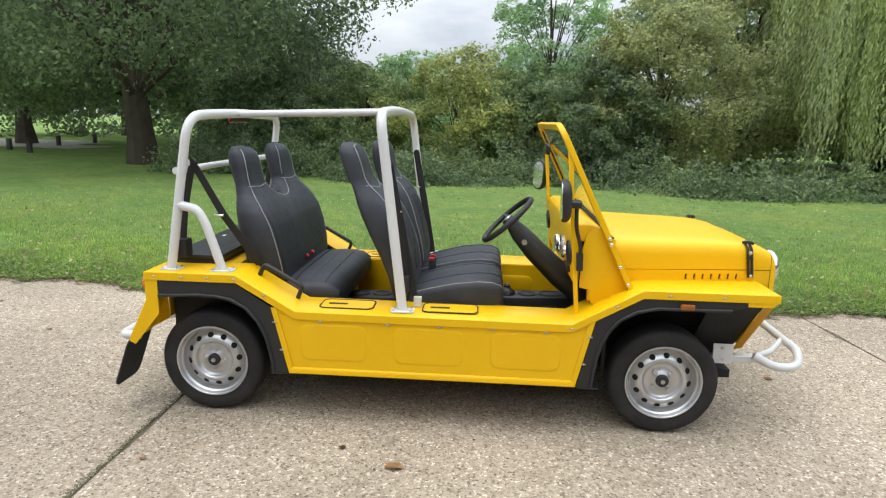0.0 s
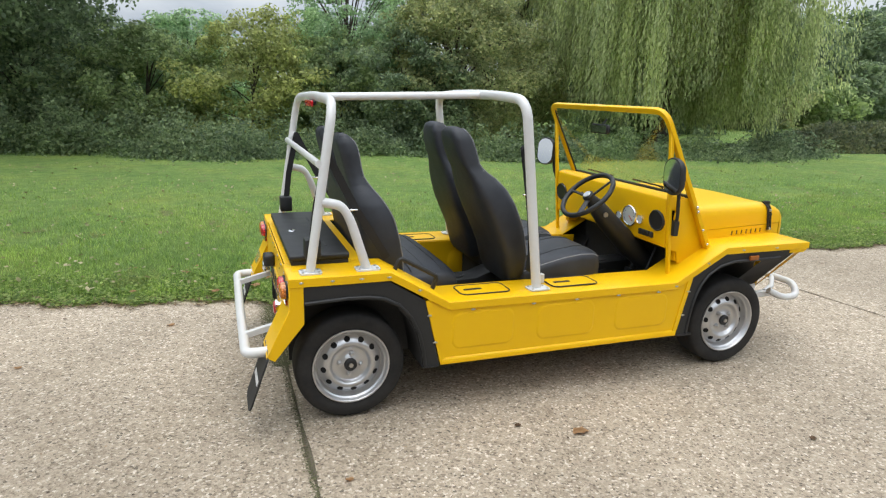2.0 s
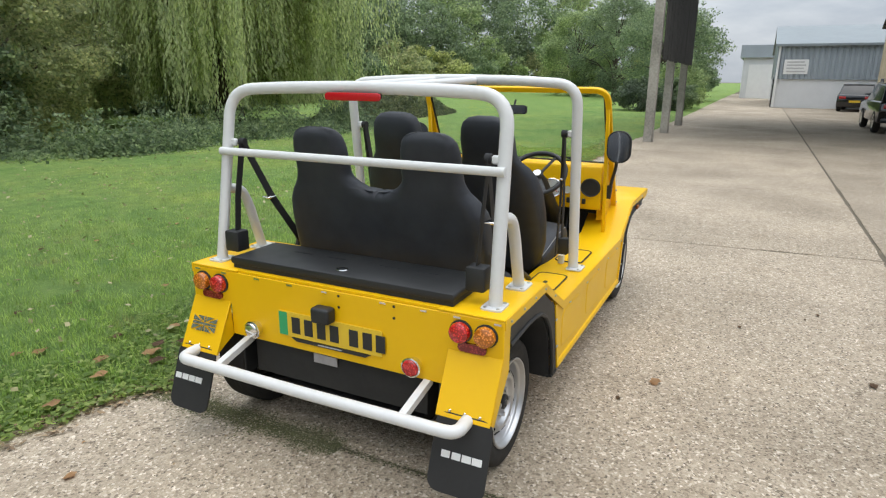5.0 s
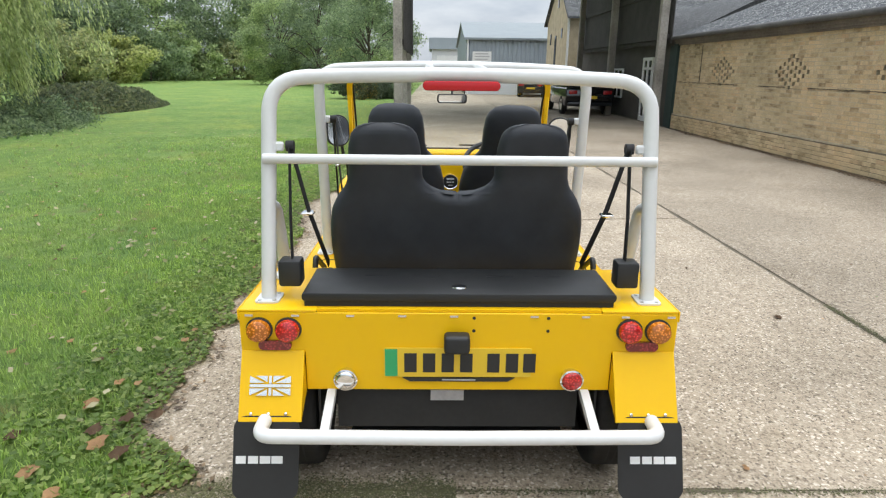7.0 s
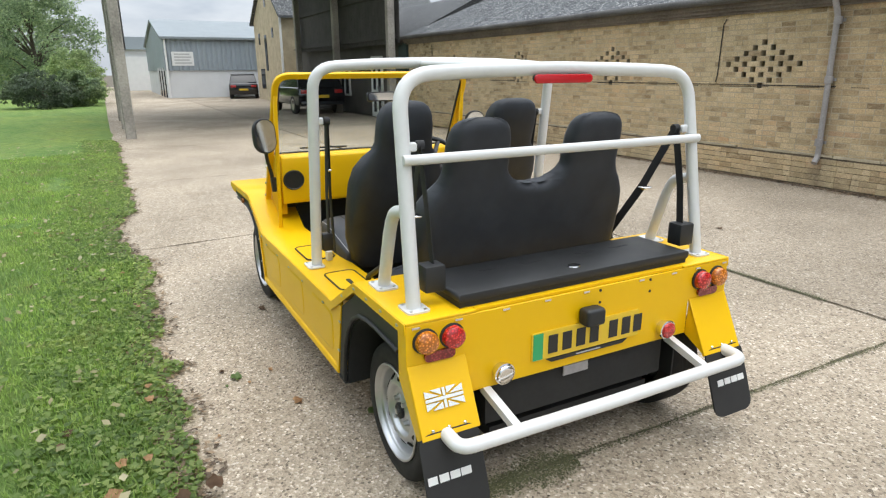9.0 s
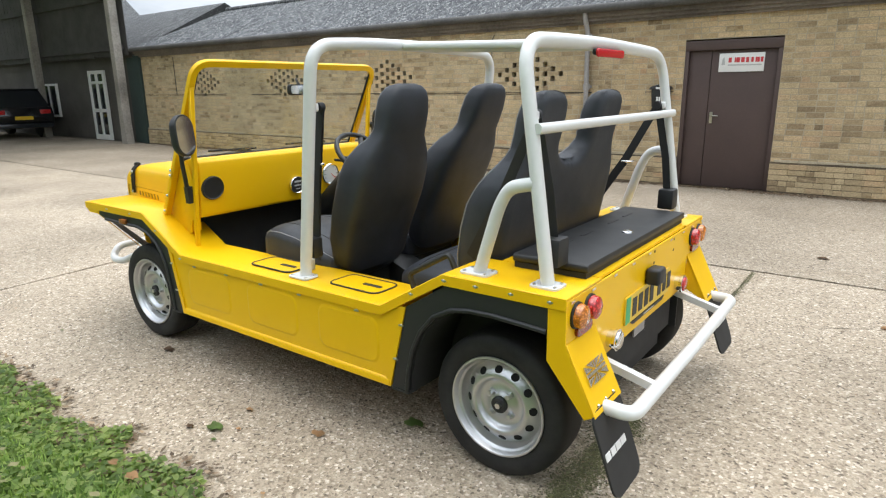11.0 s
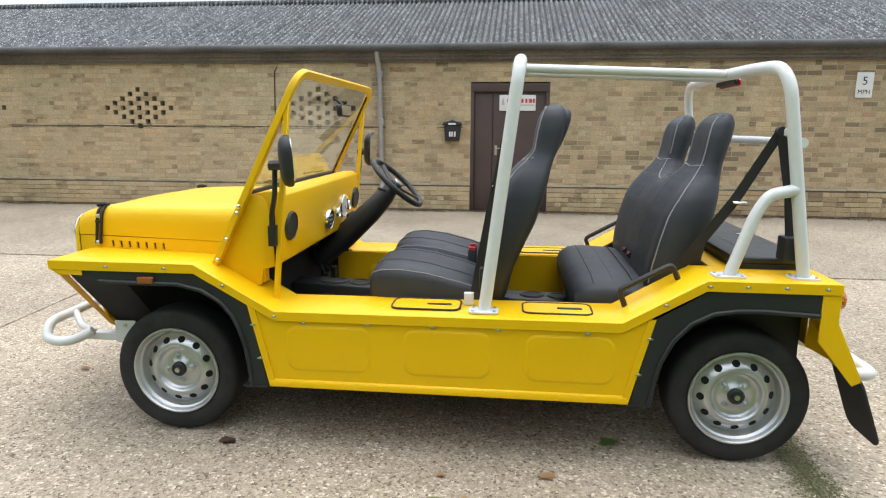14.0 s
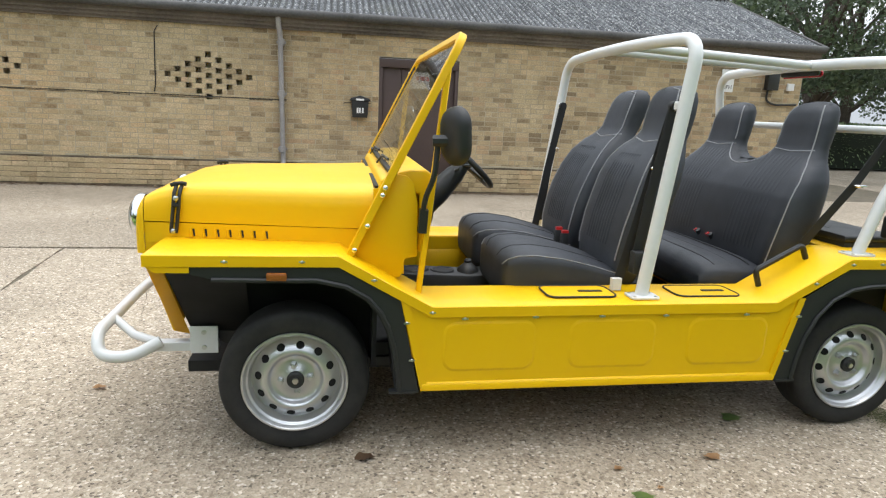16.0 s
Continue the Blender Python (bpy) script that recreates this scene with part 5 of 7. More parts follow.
for s in (1, -1):
    # tops of the side boxes, wings and rear deck
    bm = B()
    ribbon(bm, TOPLINE, 0.010, 0.498 * s, YO * s)
    part("side_deck", soften(bm, 0.004, 2), M_YEL, car)
    bm = B()
    box(bm, 0.86, 1.742, 0.40 * s, 0.497 * s, 0.803, 0.8145)
    part("wing_inner", bm, M_YEL, car)
    bm = B()
    ribbon(bm, TOPLINE, 0.043, (YO + 0.0005) * s, (YO + 0.0065) * s)
    part("edge_lip", soften(bm, 0.002, 1), M_YEL, car)
    bm = B()
    box(bm, 1.735, 1.741, 0.42 * s, (YO - 0.002) * s, 0.775, 0.802)
    part("wing_nose", bm, M_YEL, car)
    # pressed side panel and its turned-out sill
    bm = B()
    prism(bm, [(-0.775, 0.292), (0.738, 0.292), (0.824, 0.664), (0.702, 0.600), (-0.737, 0.600), (-0.860, 0.666)], (YO - 0.012) * s, (YO - 0.004) * s)
    side = part("side_panel", bm, M_YEL, car)
    for x0, x1 in ((0.29, 0.655), (-0.21, 0.155), (-0.715, -0.35)):
        bm = B()
        pressing(bm, x0, x1, 0.345, 0.548, (YO - 0.0041) * s, 0.0036 * s)
        part("pressed_field", bm, M_YEL, side, sharp=12)
    bm = B()
    prism(bm, [((YO - 0.010) * s, 0.308), ((YO + 0.002) * s, 0.302), ((YO + 0.006) * s, 0.292), ((YO + 0.006) * s, 0.270), (0.69 * s, 0.270), (0.69 * s, 0.280)], -0.772, 0.733, "x")
    part("sill_flange", soften(bm, 0.003, 1), M_YEL, car)
    for line in ([(0.735, 0.27), (0.826, 0.645), (0.795, 0.645), (0.705, 0.27)], [(-0.775, 0.27), (-0.866, 0.628), (-0.836, 0.628), (-0.745, 0.27)]):
        bm = B()
        prism(bm, line, (YO - 0.003) * s, (YO + 0.003) * s)
        part("arch_flange", bm, M_YEL, car)
    # black arch panels with a moulded rib, and dark liners behind
    for front in (True, False):
        rib = arc_rib(front)
        outer = [(1.688, 0.772), (1.05, 0.772), (0.827, 0.645), (0.742, 0.262)] if front else [(-1.517, 0.75), (-1.065, 0.75), (-0.867, 0.63), (-0.78, 0.262)]
        bm = B()
        prism(bm, outer + rib, (YO - 0.012) * s, (YO - 0.002) * s)
        panel = part("arch_panel", bm, M_BLK, car, "satin black wheel-arch panel")
        bm = B()
        tube(bm, [(x, (YO - 0.001) * s, z) for x, z in rib], 0.0095, 8)
        part("arch_rib", bm, M_BLK, panel)
        bm = B()
        inner = [(x + (0.012 if front else -0.012), z - 0.012) for x, z in rib]
        prism(bm, rib + inner[::-1], 0.43 * s, (YO - 0.013) * s)
        part("wheel_liner", bm, M_UNDER, car)
        bm = B()
        for x in ((0.755, 0.862) if front else (-0.875, -0.79)),:
            box(bm, x[0], x[1], (YO - 0.03) * s, (YO + 0.004) * s, 0.262, 0.272)
        part("arch_foot", bm, M_BLK, car)
    # walls of the passenger tub and the wells
    bm = B()
    box(bm, -1.12, 0.80, 0.488 * s, 0.4975 * s, 0.29, 0.606)
    part("tub_wall", bm, M_YEL, car)
    for x0, x1 in ((0.27, 0.60), (-0.26, 0.10)):
        bm = B()
        pressing(bm, x0, x1, 0.36, 0.53, 0.4875 * s, -0.006 * s)
        part("tub_pressing", bm, M_YEL, car)
    bm = B()
    for quad in (((0.90, 0.50 * s, 0.80), (1.66, 0.50 * s, 0.80), (1.655, 0.435 * s, 0.40), (1.50, 0.43 * s, 0.33), (0.90, 0.43 * s, 0.30)), ((1.685, 0.750 * s, 0.770), (1.40, 0.752 * s, 0.722), (1.43, 0.445 * s, 0.40), (1.667, 0.455 * s, 0.42))):
        bm.faces.new([bm.verts.new(p) for p in quad])
    bmesh.ops.solidify(bm, geom=bm.faces[:], thickness=0.006)
    part("front_inner_wing", bm, M_BLK, car)
    bm = B()
    prism(bm, [(-1.58, 0.27), (-0.79, 0.27), (-0.79, 0.629), (-1.052, 0.780), (-1.58, 0.780)], 0.4985 * s, 0.507 * s)
    part("rear_inner_wing", bm, M_BLK, car)
    bm = B()
    q = [bm.verts.new(p) for p in ((1.738, 0.752 * s, 0.772), (1.688, 0.752 * s, 0.772), (1.670, 0.460 * s, 0.402), (1.735, 0.43 * s, 0.402))]
    bm.faces.new(q)
    bmesh.ops.solidify(bm, geom=bm.faces[:], thickness=0.006)
    part("front_return", bm, M_YEL, car)
    bm = B()
    prism(bm, [(1.735, 0.772), (1.590, 0.772), (1.590, 0.750), (1.705, 0.750)], (YO - 0.001) * s, (YO + 0.003) * s)
    part("wing_tab", bm, M_YEL, car)
    # rear wing with its slanted face
    bm = B()
    prism(bm, [(-1.597, 0.75), (-1.597, 0.63), (-1.704, 0.408), (-1.672, 0.390), (-1.518, 0.565), (-1.518, 0.75)], (YO - 0.006) * s, (YO + 0.0005) * s)
    part("rear_wing_side", soften(bm, 0.002, 1), M_YEL, car)
    bm = B()
    prism(bm, [(-1.600, 0.636), (-1.711, 0.406), (-1.701, 0.400), (-1.588, 0.630)], 0.545 * s, (YO - 0.001) * s)
    prism(bm, [(-1.598, 0.63), (-1.704, 0.408), (-1.59, 0.47)], 0.545 * s, 0.55 * s)
    wing = part("rear_wing_face", soften(bm, 0.002, 1), M_YEL, car)
    # mud flap with light bars where the lettering is
    bm = B()
    prism(bm, rounded_rect(0.225, 0.30, 0.045, 5, 0.665 * s, -0.15), -0.004, 0.004, "z")
    fm = Matrix.Translation((-1.698, 0, 0.425)) @ Matrix.Rotation(radians(20), 4, "Y") @ Matrix(((0, 0, 1, 0), (1, 0, 0, 0), (0, 1, 0, 0), (0, 0, 0, 1)))
    bm.transform(fm)
    flap = part("mud_flap", bm, M_RUBBER, car, "black rubber mud flap")
    for i, w in enumerate((0.038, 0.036, 0.034, 0.034)):
        y = 0.607 * s if s > 0 else -0.754
        y += 0.042 * i
        bm = B()
        prism(bm, [(y, -0.168), (y + w, -0.168), (y + w, -0.142), (y, -0.142)], -0.0065, -0.0042, "z")
        bm.transform(fm)
        part("lettering_bar", bm, M_WHITE, flap)
    # hatches with black seals and finger slots
    for xc in (0.075, -0.485):
        bm = B()
        pts = rounded_rect(0.292, 0.152, 0.035, 5, xc, 0.612 * s)
        prism(bm, rounded_rect(0.286, 0.146, 0.033, 5, xc, 0.612 * s), 0.6105, 0.6145, "z")
        hatch = part("hatch", bm, M_YEL, car)
        bm = B()
        tube(bm, [(x, y, 0.614) for x, y in pts + pts[:2]], 0.0042, 6)
        part("seal", bm, M_RUBBER, hatch)
        bm = B()
        prism(bm, rounded_rect(0.105, 0.020, 0.004, 2, xc - 0.055, 0.612 * s), 0.6146, 0.6172, "z")
        part("finger_slot", bm, M_RUBBER, hatch)
    # grab handle on the slope
    bm = B()
    tube(bm, round_path([(-0.772, 0.60 * s, 0.632), (-0.745, 0.60 * s, 0.700), (-0.955, 0.60 * s, 0.815), (-0.985, 0.60 * s, 0.752)], 0.022, 4), 0.0125, 8)
    part("grab_handle", bm, M_BLK, car, "black plastic grab handle")
    # fasteners
    for x, z in ((0.575, 0.562), (0.30, 0.562), (0.03, 0.562), (-0.24, 0.562), (-0.60, 0.562), (1.47, 0.793), (1.20, 0.793), (0.93, 0.722), (0.775, 0.40), (0.80, 0.55), (-0.81, 0.40), (-0.845, 0.55), (-0.90, 0.69), (-1.06, 0.77), (-1.20, 0.772), (-1.36, 0.772), (-1.53, 0.772), (0.70, 0.59)):
        bm = B()
        lathe(bm, [(0.006, 0), (0.006, 0.003), (0.004, 0.005), (0, 0.006)], 8, Matrix.Translation((x, (YO + (0.006 if z > 0.575 else 0.002)) * s, z)) @ Matrix.Rotation(radians(-90 * s), 4, "X"))
        box(bm, x - 0.012, x + 0.012, (YO + 0.003) * s, (YO + 0.0075) * s, z - 0.003, z + 0.003)
        part("fastener", bm, M_ALU, car)
    bm = B()
    box(bm, 1.255, 1.327, (YO - 0.002) * s, (YO + 0.016) * s, 0.722, 0.752)
    part("side_indicator", soften(bm, 0.006, 2), M_DULLAMBER, car, "amber side indicator")

# floor, underside, rear tub
bm = B()
box(bm, -1.12, 0.93, -0.487, 0.487, 0.255, 0.292)
part("floor_mat", bm, M_BLK, car)
bm = B()
box(bm, -1.52, 1.70, -0.40, 0.40, 0.205, 0.254)
tube(bm, [(-1.235, -0.55, 0.28), (-1.235, 0.55, 0.28)], 0.04, 10)
tube(bm, [(1.235, -0.55, 0.28), (1.235, 0.55, 0.28)], 0.035, 10)
box(bm, -1.56, -1.20, -0.44, 0.44, 0.30, 0.47)
part("underbody", bm, M_UNDER, car)
bm = B()
box(bm, -1.585, -1.578, -0.02, 0.10, 0.425, 0.468)
part("rear_crossmember_plate", bm, M_ZINC, car)
bm = B()
box(bm, -1.585, -1.135, -0.497, 0.497, 0.7815, 0.7925)
box(bm, -1.145, -1.135, -0.487, 0.487, 0.30, 0.781)
part("rear_deck", bm, M_YEL, car)
bm = B()
prism(bm, [(-YO, 0.7825), (YO, 0.7825), (YO, 0.63), (0.543, 0.63), (0.543, 0.475), (-0.543, 0.475), (-0.543, 0.63), (-YO, 0.63)], -1.5975, -1.588, "x")
rear = part("rear_panel", soften(bm, 0.003, 1), M_YEL, car)
bm = B()
prism(bm, rounded_rect(1.105, 0.032, 0.012, 3, 0, 0.830), -1.562, -1.215, "x")
lid = part("luggage_lid", soften(bm, 0.004, 2), M_BLK, car, "black padded luggage lid")
bm = B()
box(bm, -1.552, -1.22, -0.545, 0.545, 0.7928, 0.8140)
part("lid_seal", bm, M_RUBBER, lid)
bm = B()
lathe(bm, [(0, 0.006), (0.018, 0.006), (0.026, 0.004), (0.028, 0)], 20, pose(-1.475, 0.0, 0.846))
part("lock", bm, M_CHROME, lid)
for yy in (-0.34, -0.16, 0.12, 0.30):
    bm = B()
    box(bm, -1.33, -1.315, yy - 0.05, yy + 0.05, 0.8445, 0.8475)
    part("emboss_bar", bm, M_BLK, lid)

# rear lamps, plate and fittings
def round_lens(y, z, r, depth, material, name, parent, x=-1.598, label=""):
    bm = B()
    m = Matrix.Translation((x, y, z)) @ Matrix.Rotation(radians(-90), 4, "Y")
    lathe(bm, [(r, 0), (r, depth * 0.5), (r * 0.93, depth * 0.75), (r * 0.7, depth * 0.93), (0, depth)], 24, m)
    return part(name, bm, material, parent, label)


for s in (1, -1):
    for y, mt, nm, lb in ((0.697, M_AMBER, "indicator_lamp", "round amber rear indicator"), (0.597, M_REDLENS, "tail_lamp", "round red tail lamp")):
        bm = B()
        m = Matrix.Translation((-1.5975, y * s, 0.718)) @ Matrix.Rotation(radians(-90), 4, "Y")
        lathe(bm, [(0.046, 0), (0.046, 0.008), (0.040, 0.010)], 24, m)
        base = part("lamp_base", bm, M_BLK, car)
        round_lens(y * s, 0.718, 0.041, 0.034, mt, nm, base, -1.604, lb)
    bm = B()
    prism(bm, rounded_rect(0.115, 0.036, 0.016, 5, 0.645 * s, 0.658), -1.609, -1.597, "x")
    part("reflector", bm, lens_mat("dark_red_reflector", (0.30, 0.008, 0.012)), car, "dark red reflector")
    bm = B()
    m = Matrix.Translation((-1.597, 0.40 * s, 0.532)) @ Matrix.Rotation(radians(-90), 4, "Y")
    lathe(bm, [(0.034, 0), (0.034, 0.022), (0.042, 0.026), (0.042, 0.036), (0.036, 0.038)], 24, m)
    base = part("lamp_housing", bm, M_CHROME, car)
    round_lens(0.40 * s, 0.532, 0.035, 0.014, M_REDLENS if s < 0 else M_CHROME, "lamp_lens", base, -1.632)
    for i in range(3):
        bm = B()
        lathe(bm, [(0.007, 0), (0.005, 0.004), (0, 0.005)], 8, Matrix.Translation((-1.700, (0.60 + 0.06 * i) * s, 0.432)) @ Matrix.Rotation(radians(-90), 4, "Y"))
        part("rivet", bm, M_CHROME, car)
for y in (-0.74, -0.58, -0.44, -0.26, 0.02, 0.20, 0.38, 0.57, 0.73):
    bm = B()
    box(bm, -1.602, -1.597, y - 0.014, y + 0.014, 0.768, 0.776)
    part("clip", bm, M_CHROME, car)
for y, z in ((-0.05, 0.765), (-0.05, 0.715), (-0.31, 0.765), (-0.31, 0.715)):
    bm = B()
    lathe(bm, [(0, 0.002), (0.006, 0.002), (0.006, 0)], 10, Matrix.Translation((-1.5975, y, z)) @ Matrix.Rotation(radians(-90), 4, "Y"))
    part("blank_hole", bm, M_UNDER, car)
bm = B()
box(bm, -1.66, -1.598, -0.035, 0.055, 0.645, 0.715)
part("camera_box", soften(bm, 0.014, 3), M_BLK, car, "small black plastic camera housing")
bm = B()
prism(bm, rounded_rect(0.524, 0.115, 0.008, 3, 0.005, 0.590), -1.605, -1.598, "x")
plate = part("number_plate", bm, M_PLATE, car, "yellow number plate with a green band")
bm = B()
box(bm, -1.6065, -1.6052, 0.218, 0.262, 0.536, 0.644)
part("green_band", bm, M_GREEN, plate)
for y in (0.172, 0.106, 0.040, -0.026, -0.122, -0.188, -0.250):
    bm = B()
    box(bm, -1.6072, -1.6053, y - 0.022, y + 0.022, 0.552, 0.628)
    part("character_bar", soften(bm, 0.0006, 1), M_PRINT, plate)
bm = B()
prism(bm, [(0.20, 0.529), (-0.20, 0.529), (-0.175, 0.514), (0.175, 0.514)], -1.606, -1.598, "x")
part("plate_holder", bm, M_PRINT, plate)
bm = B()
box(bm, -1.6075, -1.6062, -0.06, 0.06, 0.519, 0.524)
part("small_print_bar", bm, M_GREYPRINT, plate)
# flag emblem in silver foil on the wing
em = Matrix.Translation((-1.6565, 0.657, 0.522)) @ Matrix.Rotation(radians(25.8), 4, "Y")
M_FLAG = plain("silver_foil_print", (0.86, 0.85, 0.78), 0.16, 0.9, vary=0.03)
fields = []
for sx in (1, -1):
    for sy in (1, -1):
        fields.append([(0.010, 0.012), (0.050, 0.035), (0.010, 0.035)])
        fields.append([(0.018, 0.010), (0.071, 0.010), (0.071, 0.0345)])
        fields[-2:] = [[(px * sx, pz * sy) for px, pz in q] for q in fields[-2:]]
fields += [[(-0.071, -0.0055), (0.071, -0.0055), (0.071, 0.0055), (-0.071, 0.0055)], [(-0.005, 0.0075), (0.005, 0.0075), (0.005, 0.035), (-0.005, 0.035)], [(-0.005, -0.0075), (0.005, -0.0075), (0.005, -0.035), (-0.005, -0.035)]]
for q in fields:
    bm = B()
    prism(bm, q, -0.0055, -0.002, "x")
    bm.transform(em)
    part("flag_field", bm, M_FLAG, car)

# bonnet
def bonnet(nose=False):
    rows = [(0.875, 1.052, 1.030, 0.585), (1.1, 1.047, 1.026, 0.555), (1.35, 1.041, 1.022, 0.522), (1.55, 1.035, 1.018, 0.497), (1.64, 1.028, 1.014, 0.486), (1.71, 1.017, 1.006, 0.478), (1.765, 1.004, 0.995, 0.472), (1.798, 0.990, 0.982, 0.469), (1.820, 0.977, 0.970, 0.467)]
    if nose:
        rows = [(1.823, 0.975, 0.968, 0.467), (1.838, 0.959, 0.953, 0.465), (1.849, 0.934, 0.929, 0.461), (1.856, 0.902, 0.897, 0.455), (1.859, 0.874, 0.870, 0.446)]
    low = 0.745 if nose else 0.876
    bm = B()
    grid = []
    for x, zt, zs, w in rows:
        half = [(0, zt), (0.3 * w, zt - 0.002), (0.55 * w, zt - 0.006), (0.78 * w, (zt + zs) / 2), (0.92 * w, zs), (0.965 * w, zs - 0.010), (0.992 * w, zs - 0.034), (w, zs - 0.075), (w, low)]
        pts = [(-y, max(low, z)) for y, z in half[:0:-1]] + [(y, max(low, z)) for y, z in half]
        grid.append([bm.verts.new((x, y, z)) for y, z in pts])
    for a, b in zip(grid, grid[1:]):
        for i in range(len(a) - 1):
            try:
                bm.faces.new((a[i], a[i + 1], b[i + 1], b[i]))
            except ValueError:
                pass
    if nose:
        bm.faces.new(grid[-1])
    bmesh.ops.remove_doubles(bm, verts=bm.verts, dist=0.0004)
    bmesh.ops.recalc_face_normals(bm, faces=bm.faces)
    if not nose:
        bmesh.ops.solidify(bm, geom=bm.faces[:], thickness=0.006)
    return bm


part("bonnet", bonnet(), M_YEL, car, sharp=50)
part("nose_panel", bonnet(True), M_YEL, car, sharp=50)
for s in (1, -1):
    bm = B()
    prism(bm, [(0.87, 0.581 * s), (1.8225, 0.463 * s), (1.8225, 0.449 * s), (0.87, 0.569 * s)], 0.790, 0.871, "z")
    cheek = part("bonnet_cheek", bm, M_YEL, car)
    bm = B()
    box(bm, 1.728, 1.8225, 0.444 * s, 0.462 * s, 0.745, 0.7895)
    part("nose_side", bm, M_YEL, cheek)
    for i in range(7):
        x = 1.352 + 0.047 * i
        y = 0.581 - 0.118 * (x - 0.87) / 0.9525
        bm = B()
        prism(bm, [(x - 0.006, 0.822), (x, 0.822), (x + 0.004, 0.851), (x - 0.004, 0.851)], (y - 0.002) * s, (y + 0.0022) * s)
        part("louvre_slot", bm, M_UNDER, cheek)
        bm = B()
        tube(bm, [(x + 0.008, (y + 0.001) * s, 0.820), (x + 0.010, (y + 0.001) * s, 0.853)], 0.0055, 6)
        part("louvre", bm, M_YEL, cheek)
    # dark seal in the bonnet's shut line
    bm = B()
    prism(bm, [(0.89, 0.565 * s), (1.818, 0.447 * s), (1.818, 0.435 * s), (0.89, 0.553 * s)], 0.85, 0.90, "z")
    part("bonnet_seal", bm, M_RUBBER, car)
    # rubber bonnet strap: two rails between a toggle and a lower catch
    bm = B()
    for dx in (-0.010, 0.010):
        tube(bm, round_path([(1.688 + dx, 0.452 * s, 1.016), (1.690 + dx, 0.484 * s, 0.995), (1.694 + dx, 0.491 * s, 0.94), (1.706 + dx, 0.491 * s, 0.845)], 0.02, 3), 0.007, 6)
    for x, y, z in ((1.695, 0.491, 0.945), (1.706, 0.491, 0.842)):
        tube(bm, [(x - 0.014, y * s, z), (x + 0.014, y * s, z)], 0.009, 6)
    strap = part("bonnet_strap", bm, M_RUBBER, car, "black rubber bonnet strap")
    bm = B()
    tube(bm, [(1.660, 0.456 * s, 1.022), (1.676, 0.456 * s, 1.026), (1.704, 0.456 * s, 1.024), (1.718, 0.456 * s, 1.017)], 0.0085, 8)
    part("strap_toggle", bm, M_RUBBER, strap)
    for x, z in ((1.692, 0.972), (1.707, 0.842)):
        bm = B()
        lathe(bm, [(0.010, 0), (0.010, 0.006), (0.005, 0.010), (0, 0.011)], 12, Matrix.Translation((x, 0.492 * s, z)) @ Matrix.Rotation(radians(-90 * s), 4, "X"))
        part("strap_button", bm, M_ALU, strap)
    # headlamp
    bm = B()
    m = Matrix.Translation((1.846, 0.345 * s, 0.872)) @ Matrix.Rotation(radians(90), 4, "Y")
    lathe(bm, [(0.090, 0), (0.095, 0.018), (0.092, 0.030), (0.082, 0.038)], 28, m)
    ring = part("headlamp_ring", bm, M_CHROME, car, "chrome headlamp ring")
    bm = B()
    lathe(bm, [(0.083, 0.036), (0.06, 0.052), (0.03, 0.059), (0, 0.061)], 28, m)
    part("headlamp_lens", bm, M_LAMPGLASS, ring)
bm = B()
prism(bm, [(1.852, 0.750), (1.745, 0.402), (1.733, 0.402), (1.835, 0.750)], -0.43, 0.43)
grille = part("front_panel", soften(bm, 0.004, 1), M_YEL, car)
for i in range(7):
    z = 0.46 + 0.034 * i
    x = 1.745 + (z - 0.402) * 0.3075
    bm = B()
    box(bm, x - 0.002, x + 0.006, -0.22, 0.22, z, z + 0.015)
    part("grille_slot", bm, M_UNDER, grille)

# scuttle, dash and windscreen
bm = B()
prism(bm, [(0.93, 0.995), (0.90, 1.075), (0.845, 1.098), (0.785, 1.112), (0.720, 1.110), (0.694, 1.090), (0.690, 1.04), (0.712, 0.795), (0.725, 0.782), (0.745, 0.79), (0.745, 1.02)], -0.615, 0.615)
dash = part("dashboard", soften(bm, 0.012, 3), M_YEL, car)
bm = B()
box(bm, 0.905, 0.925, -0.60, 0.60, 0.30, 1.05)
box(bm, 0.78, 0.905, -0.487, 0.487, 0.30, 0.36)
part("bulkhead", bm, M_UNDER, car)
bm = B()
box(bm, 0.76, 0.90, -0.40, 0.40, 0.80, 1.0)
part("heater_box", bm, M_UNDER, car)


def dial(y, z, r, face, name, label="", ringm=None):
    m = Matrix.Translation((0.703, y, z)) @ Matrix.Rotation(radians(-90), 4, "Y") @ Matrix.Rotation(radians(-4), 4, "Y")
    bm = B()
    lathe(bm, [(r, -0.01), (r, 0.012), (r * 0.93, 0.018), (r * 0.86, 0.014)], 26, m)
    ring = part(name, bm, ringm or M_CHROME, dash, label)
    bm = B()
    lathe(bm, [(0, 0.0135), (r * 0.88, 0.0135), (r * 0.88, 0.004)], 26, m)
    part("dial_face", bm, face, ring)
    return ring


